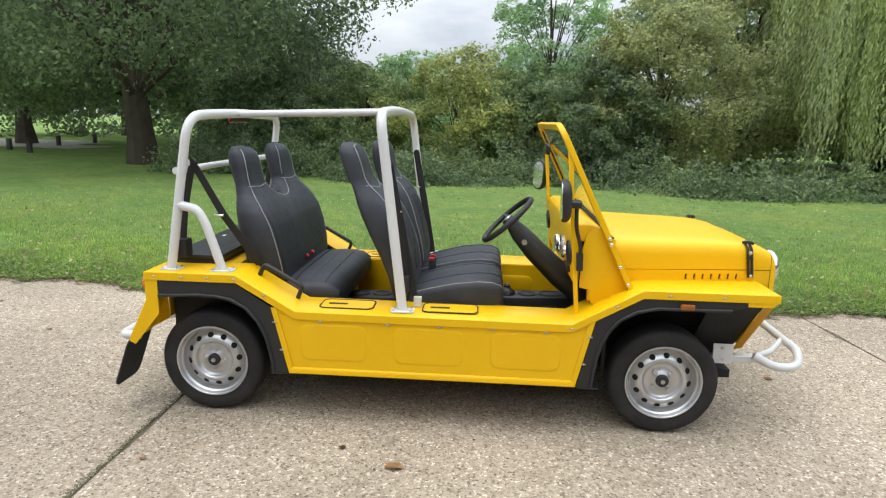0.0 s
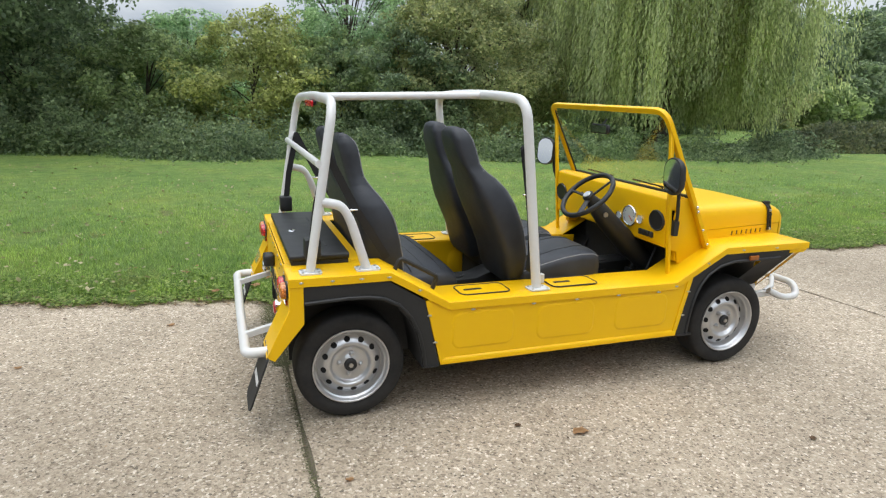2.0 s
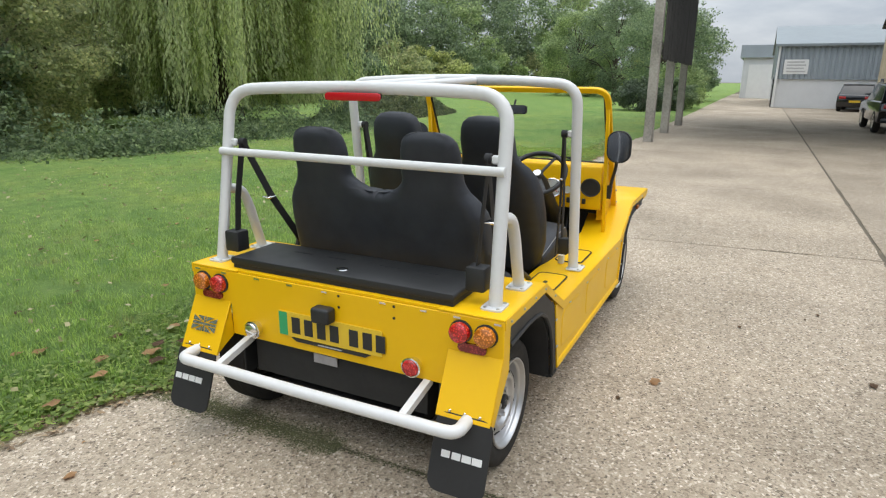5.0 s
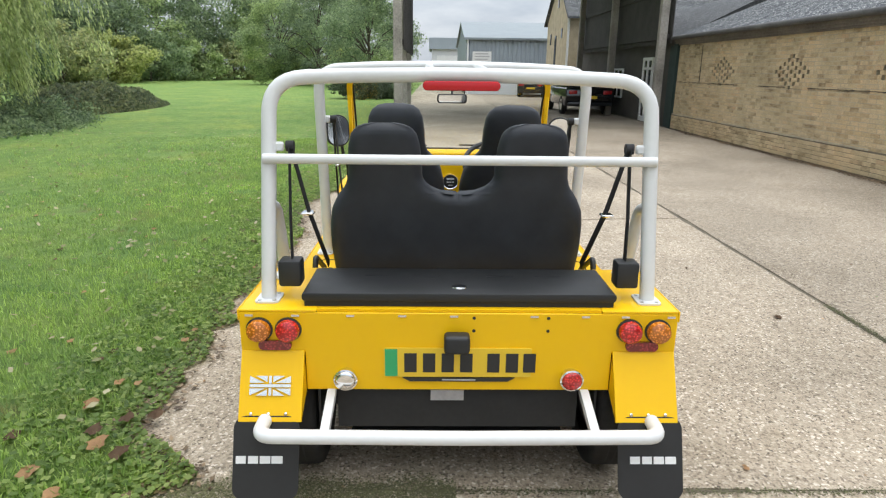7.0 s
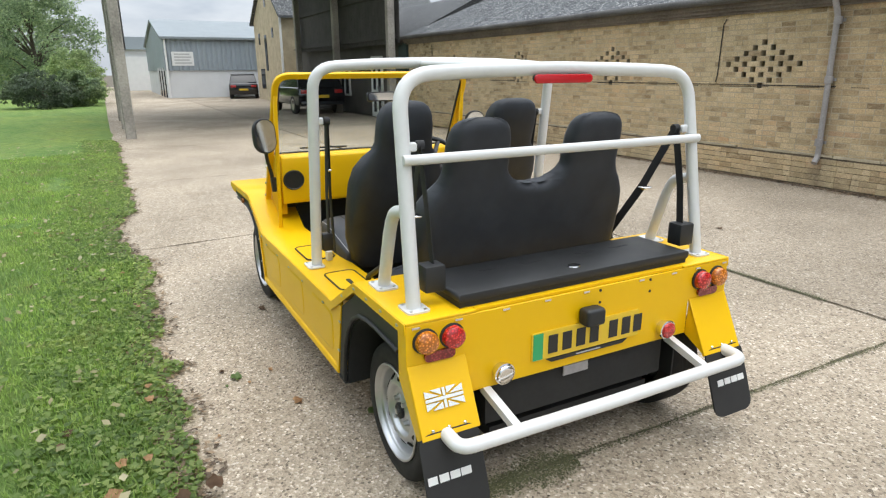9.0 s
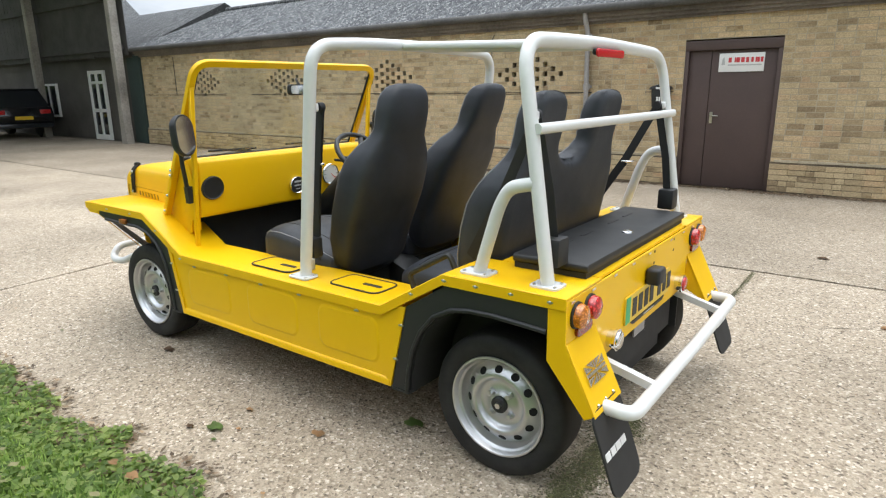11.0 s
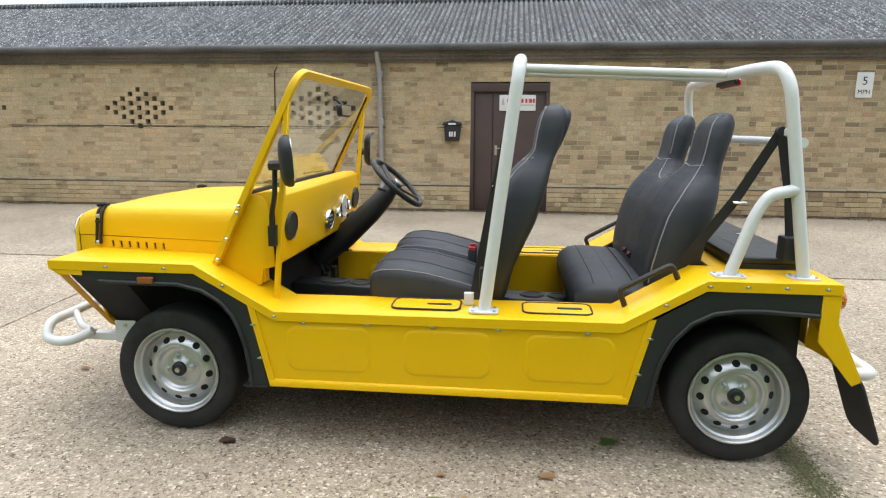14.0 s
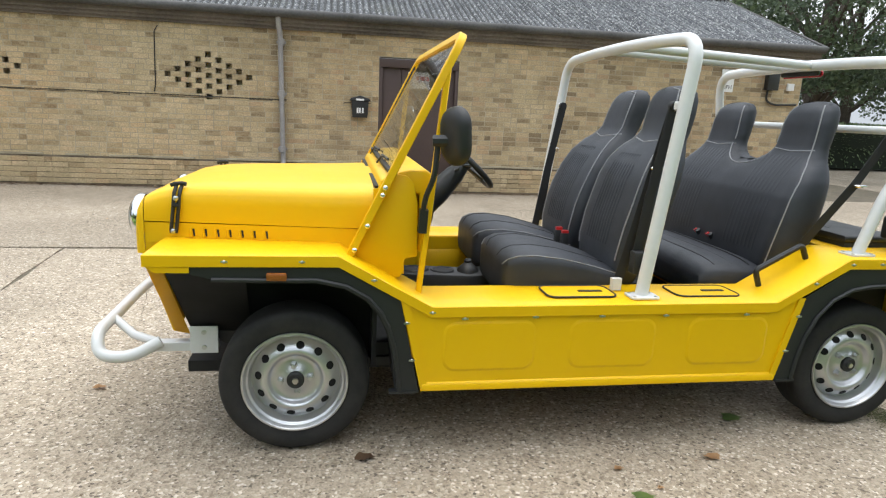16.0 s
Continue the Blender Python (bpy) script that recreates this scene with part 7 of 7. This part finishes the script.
for s in (1, -1):
    part("roof_bar", tube(B(), [(-0.305, 0.12 * s, 1.640), (-1.296, 0.10 * s, 1.608)], 0.021, 12), M_CAGE, car)
    part("brace", tube(B(), round_path([(-1.155, 0.683, 0.795), (-1.235, 0.683, 1.04), (-1.28, 0.682, 1.115), (-1.398, 0.682, 1.135)] if s > 0 else [(-1.155, -0.683, 0.795), (-1.235, -0.683, 1.04), (-1.28, -0.682, 1.115), (-1.398, -0.682, 1.135)], 0.08, 6), 0.024, 12), M_CAGE, car)
    for x, z in ((-1.466, 0.7955), (-1.152, 0.7955), (-0.174, 0.615)):
        bm = B()
        prism(bm, rounded_rect(0.125, 0.085, 0.018, 3, x, 0.684 * s), z - 0.002, z + 0.005, "z")
        fp = part("foot_plate", bm, M_CAGE, car)
        for dx in (-0.045, 0.045):
            for dy in (-0.026, 0.026):
                bm = B()
                lathe(bm, [(0.007, 0.005), (0.007, 0.009), (0, 0.010)], 8, pose(x + dx, 0.684 * s + dy, z))
                part("bolt", bm, M_ALU, fp)
    # belts: reels, straps, anchor brackets
    bm = B()
    box(bm, -1.372, -1.345, 0.622 * s, 0.662 * s, 1.335, 1.368)
    part("belt_bracket", soften(bm, 0.006, 1), M_CAGE, car)
    bm = B()
    box(bm, -0.275, -0.248, 0.62 * s, 0.655 * s, 1.352, 1.388)
    part("belt_bracket", soften(bm, 0.006, 1), M_CAGE, car)
    bm = B()
    tube(bm, [(-1.345, 0.605 * s, 1.35), (-1.41, 0.603 * s, 1.1), (-1.435, 0.600 * s, 0.93)], 0.024, 6, (1.0, 0.12), (0, 1, 0))
    tube(bm, [(-1.340, 0.600 * s, 1.345), (-1.19, 0.575 * s, 1.08), (-1.01, 0.535 * s, 0.80)], 0.024, 6, (1.0, 0.12), (0, 1, 0))
    lathe(bm, [(0, -0.014), (0.020, -0.014), (0.020, 0.014), (0, 0.014)], 12, Matrix.Translation((-1.342, 0.603 * s, 1.352)) @ Matrix.Rotation(radians(90), 4, "X"))
    belt = part("rear_seat_belt", bm, M_BELT, car, "black rear seat belt")
    bm = B()
    box(bm, -1.485, -1.395, 0.565 * s, 0.645 * s, 0.845, 0.945)
    part("belt_reel", soften(bm, 0.01, 2), M_BLK, belt)
    bm = B()
    box(bm, -1.232, -1.178, 0.552 * s, 0.598 * s, 1.068, 1.078)
    part("tongue", soften(bm, 0.003, 1), M_CHROME, belt)
    bm = B()
    tube(bm, [(-0.262, 0.607 * s, 1.37), (-0.20, 0.605 * s, 1.0), (-0.172, 0.60 * s, 0.72)], 0.024, 6, (1.0, 0.14), (0, 1, 0))
    tube(bm, [(-0.262, 0.600 * s, 1.365), (-0.19, 0.585 * s, 1.0), (-0.13, 0.56 * s, 0.66)], 0.024, 6, (1.0, 0.14), (0, 1, 0))
    lathe(bm, [(0, -0.014), (0.020, -0.014), (0.020, 0.014), (0, 0.014)], 12, Matrix.Translation((-0.262, 0.605 * s, 1.37)) @ Matrix.Rotation(radians(90), 4, "X"))
    belt = part("front_seat_belt", bm, M_BELT, car, "black front seat belt")
    bm = B()
    box(bm, -0.205, -0.150, 0.585 * s, 0.640 * s, 0.690, 0.785)
    part("belt_reel", soften(bm, 0.008, 2), M_BLK, belt)
    bm = B()
    box(bm, -0.252, -0.196, 0.588 * s, 0.606 * s, 1.118, 1.128)
    part("tongue", soften(bm, 0.003, 1), M_CHROME, belt)
    bm = B()
    prism(bm, rounded_rect(0.042, 0.03, 0.005, 2, -0.105, 0.585 * s), 0.613, 0.662, "z")
    part("belt_guide", bm, M_CAGE, belt, "short white belt guide post")
part("rear_crossbar", tube(B(), [(-1.404, 0.688, 1.312), (-1.404, -0.688, 1.312)], 0.0185, 12), M_CAGE, car)
bm = B()
prism(bm, rounded_rect(0.262, 0.024, 0.011, 5, 0, 1.575), -1.330, -1.312, "x")
brake = part("high_brake_light", soften(bm, 0.004, 1), M_BLK, car, "red high-level brake light in a black housing")
bm = B()
prism(bm, rounded_rect(0.270, 0.034, 0.016, 5, 0, 1.572), -1.345, -1.331, "x")
part("lens", soften(bm, 0.006, 2), plain("smooth_red_lens", (0.50, 0.012, 0.018), 0.15, vary=0.04), brake, "smooth red lens")

# bumpers
part("rear_bumper", tube(B(), round_path([(-1.700, 0.672, 0.408), (-1.800, 0.672, 0.405), (-1.804, 0, 0.402), (-1.800, -0.672, 0.405), (-1.700, -0.672, 0.408)], 0.06, 6), 0.0255, 14), M_CAGE, car, "white tubular rear bumper")
for s in (1, -1):
    bm = B()
    tube(bm, [(-1.575, 0.455 * s, 0.468), (-1.795, 0.452 * s, 0.412)], 0.021, 4)
    part("bumper_bracket", bm, M_CAGE, car)
    bm = B()
    box(bm, 1.56, 1.83, 0.440 * s, 0.485 * s, 0.335, 0.375)
    part("front_rail", soften(bm, 0.004, 1), M_CAGE, car)
    bm = B()
    box(bm, 1.555, 1.665, 0.486 * s, 0.492 * s, 0.328, 0.445)
    pl = part("tow_plate", soften(bm, 0.002, 1), M_CAGE, car)
    for z in (0.355, 0.42):
        bm = B()
        lathe(bm, [(0.010, 0), (0.010, 0.006), (0, 0.007)], 8, Matrix.Translation((1.61, 0.492 * s, z)) @ Matrix.Rotation(radians(-90 * s), 4, "X"))
        part("bolt", bm, M_ALU, pl)
    bm = B()
    tube(bm, [(1.80, 0.455 * s, 0.365), (1.90, 0.42 * s, 0.385), (2.005, 0.33 * s, 0.428)], 0.018, 10)
    part("bumper_strut", bm, M_CAGE, car)
part("front_bumper", tube(B(), round_path([(1.77, 0.512, 0.392), (1.875, 0.548, 0.340), (1.99, 0.555, 0.352), (2.010, 0.50, 0.425), (2.015, 0.0, 0.432), (2.010, -0.50, 0.425), (1.99, -0.555, 0.352), (1.875, -0.548, 0.340), (1.77, -0.512, 0.392)], 0.06, 6), 0.0235, 14), M_CAGE, car, "white tubular front bumper")

# the body's final proportions: short rear overhang, full track width, bonnet falling slightly forward
ALONG = ((-2.2, -2.14), (-1.598, -1.538), (-1.238, -1.231), (-0.176, -0.192), (0.70, 0.681), (1.235, 1.183), (2.2, 2.12))
BROAD = 1.04


def proportion(ob):
    me = ob.data
    co = np.empty(len(me.vertices) * 3, dtype=np.float32)
    me.vertices.foreach_get("co", co)
    co = co.reshape(-1, 3)
    fall = 0.035 * np.clip((co[:, 0] - 0.3) / 0.7, 0, 1)
    co[:, 2] -= (co[:, 2] - 0.28) * fall
    co[:, 0] = np.interp(co[:, 0], [a for a, _ in ALONG], [b for _, b in ALONG])
    co[:, 1] *= BROAD
    me.vertices.foreach_set("co", co.ravel())
    me.update()


for ob in car.children_recursive:
    proportion(ob)

# wheels
M_HOLE = plain("open_hole", (0.006, 0.006, 0.006), 0.9)


def wheel():
    bm = B()
    prof = [(0.186, -0.072), (0.205, -0.083), (0.235, -0.088), (0.260, -0.087), (0.274, -0.080), (0.281, -0.068), (0.283, -0.045), (0.283, 0.045), (0.281, 0.068), (0.274, 0.080), (0.260, 0.087), (0.235, 0.088), (0.205, 0.083), (0.190, 0.073), (0.180, 0.06)]
    lathe(bm, prof, 56)
    w = part("wheel", bm, M_TYRE, car, "road wheel with a silver steel rim and black tyre")
    # tread grooves
    for h in (-0.03, 0.0, 0.03):
        bm = B()
        lathe(bm, [(0.2832, h - 0.004), (0.2836, h), (0.2832, h + 0.004)], 56)
        part("tread_groove", bm, M_UNDER, w)
    bm = B()
    lathe(bm, [(0.188, 0.070), (0.196, 0.078), (0.200, 0.085), (0.198, 0.089), (0.192, 0.089), (0.187, 0.083), (0.184, 0.072), (0.181, 0.068), (0.176, 0.066), (0.173, 0.058), (0.171, 0.034), (0.166, 0.026), (0.160, 0.030), (0.152, 0.040), (0.140, 0.052), (0.126, 0.062), (0.115, 0.066), (0.107, 0.065), (0.101, 0.058), (0.096, 0.046), (0.090, 0.041), (0.074, 0.040), (0.066, 0.042), (0.046, 0.047), (0.038, 0.054), (0.034, 0.055), (0.030, 0.050), (0, 0.050)], 72)
    rim = part("rim", bm, M_RIM, w, "silver painted steel rim", 50)
    for i in range(12):
        a = 2 * math.pi * i / 12
        bm = B()
        m = Matrix.Rotation(a, 4, "Z") @ Matrix.Translation((0.1400, 0, 0.0525)) @ Matrix.Rotation(radians(40), 4, "Y")
        lathe(bm, [(0.0160, -0.004), (0.0160, 0.0012), (0.0140, 0.0014), (0.0125, 0.0010), (0, 0.0010)], 16, m)
        part("vent_hole", bm, M_HOLE, rim)
    bm = B()
    lathe(bm, [(0.033, 0.050), (0.033, 0.066), (0.026, 0.070), (0.018, 0.068), (0, 0.068)], 24)
    cap = part("hub_cap", bm, M_BLK, w)
    bm = B()
    lathe(bm, [(0.012, 0.068), (0.012, 0.078), (0, 0.079)], 6)
    part("hub_nut", bm, M_ALU, cap)
    for i in range(4):
        a = 2 * math.pi * i / 4 + 0.78
        bm = B()
        lathe(bm, [(0.016, 0.042), (0.013, 0.052), (0.0105, 0.053), (0.0100, 0.068), (0, 0.071)], 6, Matrix.Translation((0.056 * math.cos(a), 0.056 * math.sin(a), 0)))
        part("wheel_nut", bm, M_RIM, rim)
    return w


first = wheel()
for s, x in ((1, 1.183), (1, -1.231), (-1, 1.183), (-1, -1.231)):
    m = pose(x, 0.632 * s, 0.283, -90 * s, 0, 0) @ Matrix.Rotation(0.35 * x + 0.5 * s, 4, "Z")
    if first:
        first.matrix_basis = m
        kept, first = first, None
    else:
        copy_thing(kept, m)

# ---- parked cars in the yard ----
M_CARBLACK = plain("black_car_paint", (0.012, 0.012, 0.014), 0.15, vary=0.1, coat=0.6)
M_CARGLASS = plain("tinted_car_glass", (0.02, 0.023, 0.026), 0.05, vary=0.05)


def parked_car(name, label, at, turn, prof, cabin, width, wheel_r, wheels_x, lamps):
    """A simple road car: body and cabin from side outlines, wheels, glass and lamps."""
    c = thing(name, label, "car", at, turn)
    h = width / 2
    bm = B()
    prism(bm, prof, -h, h)
    part("body", soften(bm, 0.06, 3), M_CARBLACK, c)
    bm = B()
    lo, hi = [], []
    for (x, z), k in zip(cabin, (1, 0.86, 0.86, 1)):
        lo.append(bm.verts.new((x, -h * 0.97 * k, z)))
        hi.append(bm.verts.new((x, h * 0.97 * k, z)))
    for i in range(4):
        bm.faces.new((lo[i], lo[(i + 1) % 4], hi[(i + 1) % 4], hi[i]))
    bm.faces.new(lo[::-1])
    bm.faces.new(hi)
    part("cabin", soften(bm, 0.05, 3), M_CARGLASS, c, "dark tinted cabin glass")
    bm = B()
    x1, x2, z = cabin[1][0], cabin[2][0], cabin[1][1]
    box(bm, min(x1, x2) - 0.03, max(x1, x2) + 0.03, -h * 0.84, h * 0.84, z - 0.01, z + 0.035)
    part("roof", soften(bm, 0.02, 2), M_CARBLACK, c)
    for x in wheels_x:
        for s in (1, -1):
            bm = B()
            lathe(bm, [(0, -0.1), (wheel_r * 0.9, -0.1), (wheel_r, -0.07), (wheel_r, 0.07), (wheel_r * 0.9, 0.1), (wheel_r * 0.65, 0.095)], 24, pose(x, (h - 0.09) * s, wheel_r, -90 * s))
            w = part("wheel", bm, M_TYRE, c)
            bm = B()
            lathe(bm, [(wheel_r * 0.64, 0.10), (wheel_r * 0.4, 0.085), (0, 0.09)], 20, pose(x, (h - 0.09) * s, wheel_r, -90 * s))
            part("rim", bm, M_ALU, w)
    for x, z, m in lamps:
        for s in (1, -1):
            bm = B()
            box(bm, x - 0.03, x + 0.03, (h - 0.42) * s, (h - 0.10) * s, z - 0.07, z + 0.07)
            part("lamp", soften(bm, 0.02, 2), m, c)
    return c


pc = parked_car("hatchback", "dark hatchback parked before the grey-blue shed", (39.0, -6.45, 0), -11, [(-1.9, 0.25), (1.9, 0.25), (1.95, 0.6), (1.7, 0.85), (-1.85, 0.92), (-1.95, 0.6)], [(-1.75, 0.88), (-1.2, 1.42), (0.2, 1.42), (0.95, 0.84)], 1.7, 0.31, (-1.2, 1.25), ((-1.93, 0.75, M_REDLENS), (1.88, 0.68, M_WHITE)))
bm = B()
box(bm, -1.985, -1.97, -0.26, 0.26, 0.50, 0.61)
part("number_plate", bm, M_PLATE, pc, "blank yellow number plate")
pc = parked_car("sport_utility_car", "black sport utility car parked beside the dark barn", (22.8, -5.85, 0), 0, [(-2.15, 0.34), (2.2, 0.34), (2.28, 0.62), (2.12, 0.90), (1.2, 1.00), (-2.18, 1.02), (-2.28, 0.72)], [(-2.14, 0.99), (-1.72, 1.56), (0.25, 1.56), (1.15, 0.96)], 1.84, 0.36, (-1.35, 1.40), ((-2.24, 0.86, M_REDLENS), (2.2, 0.78, M_WHITE)))
bm = B()
box(bm, -2.292, -2.272, -0.26, 0.26, 0.62, 0.73)
part("number_plate", bm, M_PLATE, pc, "blank yellow number plate")
bm = B()
box(bm, -2.30, -2.20, -0.85, 0.85, 0.36, 0.50)
part("rear_bumper", soften(bm, 0.03, 2), M_CARGLASS, pc)

# ---- things lying on the drive ----
def fallen_leaf(x, y, size, turn, material, z=0.004):
    bm = B()
    k = 12
    rim = []
    for i in range(k):
        a = 2 * math.pi * i / k
        rr = size * (0.55 + 0.4 * abs(math.cos(a * 2.5 + turn)))
        rim.append(bm.verts.new((x + rr * math.cos(a + turn) * 1.2, y + rr * math.sin(a + turn) * 0.8, z + size * 0.25 * (math.sin(a * 2 + turn) * 0.5 + 0.5))))
    mid = bm.verts.new((x, y, z + size * 0.08))
    for i in range(k):
        bm.faces.new((rim[i], rim[(i + 1) % k], mid))
    bmesh.ops.solidify(bm, geom=bm.faces[:], thickness=0.0012)
    return bm


M_LEAF1 = plain("orange_dead_leaf", (0.42, 0.25, 0.12), 0.8, vary=0.3, scale=60)
M_LEAF2 = plain("brown_dead_leaf", (0.13, 0.075, 0.04), 0.85, vary=0.3, scale=60)
M_LEAF3 = plain("green_fresh_leaf", (0.13, 0.20, 0.05), 0.6, vary=0.3, scale=60)
spots = [(-0.16, -1.2, 0.045, 0), (-0.46, 0.92, 0.035, 0), (0.92, 0.80, 0.04, 1), (-0.44, -1.05, 0.02, 1), (-2.4, -1.9, 0.035, 0), (-1.35, -1.25, 0.02, 0), (0.95, -1.6, 0.022, 1), (1.45, -2.1, 0.02, 1), (-0.75, 0.62, 0.05, 2), (-0.05, 1.15, 0.045, 2), (0.35, -2.3, 0.035, 1), (-2.9, -0.5, 0.03, 1), (-2.2, 0.9, 0.03, 0), (-3.0, 0.4, 0.025, 0), (2.1, 0.1, 0.03, 0), (-1.9, -3.5, 0.05, 1), (0.9, -3.9, 0.04, 1), (-3.4, -4.2, 0.04, 1)]
for i in range(60):
    spots.append((rng.uniform(-5, 6), rng.choice((rng.uniform(-4.5, -1.0), rng.uniform(0.9, 1.35))), rng.uniform(0.008, 0.02), rng.choice((0, 1, 1, 2))))
for x, y, size, k in spots:
    nm, lb = (("fallen_leaf", "curled orange dead leaf on the drive"), ("fallen_leaf", "small brown dead leaf on the drive"), ("fallen_leaf", "fresh green leaf lying on the drive"))[k]
    solid(nm, fallen_leaf(x, y, size, x * 7 + y * 3, (M_LEAF1, M_LEAF2, M_LEAF3)[k]), (M_LEAF1, M_LEAF2, M_LEAF3)[k], lb, "leaf", group="leaves on the drive")
for i in range(70):
    x = rng.uniform(-4.5, 8)
    y = edge_y(x) + rng.uniform(0.05, 2.6) ** 1.2
    solid("fallen_leaf", fallen_leaf(x, y, rng.uniform(0.02, 0.045), rng.uniform(0, 6), None, 0.05), M_LEAF1 if rng.random() < 0.6 else M_LEAF2, "dead leaf caught in the lawn edge", "leaf", group="leaves on the lawn")
for x, y, size in ((-1.32, 1.42, 0.055), (-1.15, 1.62, 0.05), (-1.05, 1.52, 0.045), (-0.92, 1.75, 0.05), (-1.45, 1.72, 0.055), (-1.2, 1.95, 0.045), (-0.7, 1.72, 0.035), (-1.55, 2.15, 0.05), (-0.45, 1.95, 0.03), (-0.35, 2.5, 0.035), (-1.02, 1.40, 0.05), (-1.25, 1.55, 0.06), (-1.6, 1.55, 0.05), (-0.2, 2.25, 0.03)):
    solid("fallen_leaf", fallen_leaf(x, y, size, x * 9 + y * 5, None, 0.052), M_LEAF1 if int(x * 100) % 3 else M_LEAF2, "large orange-brown dead leaf on the ground ivy", "leaf", group="leaves on the lawn")
# moss and weeds in the joints
r = np.random.RandomState(61)
n = 9000
y = np.where(r.rand(n) < 0.8, 1.25 - 1.25 * r.rand(n) ** 0.9, -2.75 * r.rand(n))
wide = np.where(y > 0.0, 0.035 + 0.02 * np.sin(y * 9) ** 2, 0.012)
pos1 = np.stack([-1.49 - 0.012 + wide * r.randn(n), y, 0.0005 + 0.0025 * r.rand(n)], 1)
n2 = 2500
pos2 = np.stack([-0.9 + 1.5 * r.rand(n2), -2.792 + 0.02 * r.randn(n2), 0.0005 + 0.006 * r.rand(n2)], 1)
v, f = leaf_cloud(np.concatenate([pos1, pos2]), 0.0075, tilt=0.16, long=1.1, seed=62)
tagged(new("joint_moss", quads("joint_moss", v, f, L_MOSS)), "dark green moss and weeds in the slab joints", "moss", kind="stuff")

# grit, dead leaves and moss along the foot of the brick wall
n = 15000
x = -6.5 + 21 * r.rand(n)
pos = np.stack([x, WY + 0.05 + np.abs(r.randn(n)) * (0.05 + 0.05 * np.sin(x * 1.3) ** 2), 0.002 + 0.012 * r.rand(n)], 1)
v, f = leaf_cloud(pos, 0.020, 0.7, tilt=0.3, long=1.8, seed=64)
tagged(new("wall_foot_litter", quads("wall_foot_litter", v, f, L_LITTER)), "dead leaves and grit along the foot of the brick wall", "litter", kind="stuff")
# small stones scattered over the drive
n = 5000
pos = np.stack([-6 + 14 * r.rand(n), -6.8 + 8.1 * r.rand(n), 0.001 + 0.002 * r.rand(n)], 1)
v, f = leaf_cloud(pos, 0.008, 0.8, tilt=0.2, long=1.2, seed=65)
tagged(new("loose_grit", quads("loose_grit", v, f, L_LITTER)), "loose grit and leaf crumbs scattered over the drive", "grit", kind="stuff")

# ---- the wall's nearest bricks, one by one ----
for p in near:
    key = round(p[3], 3)
    if key not in brick_mesh:
        me = mesh_of("brick", brick_shape(key), M_BRICK, fix=False)
        me.polygons.foreach_set("use_smooth", [False] * len(me.polygons))
        brick_mesh[key] = me
    ob = new("brick", brick_mesh[key])
    ob.location = p[:3]
    ob.parent = hall
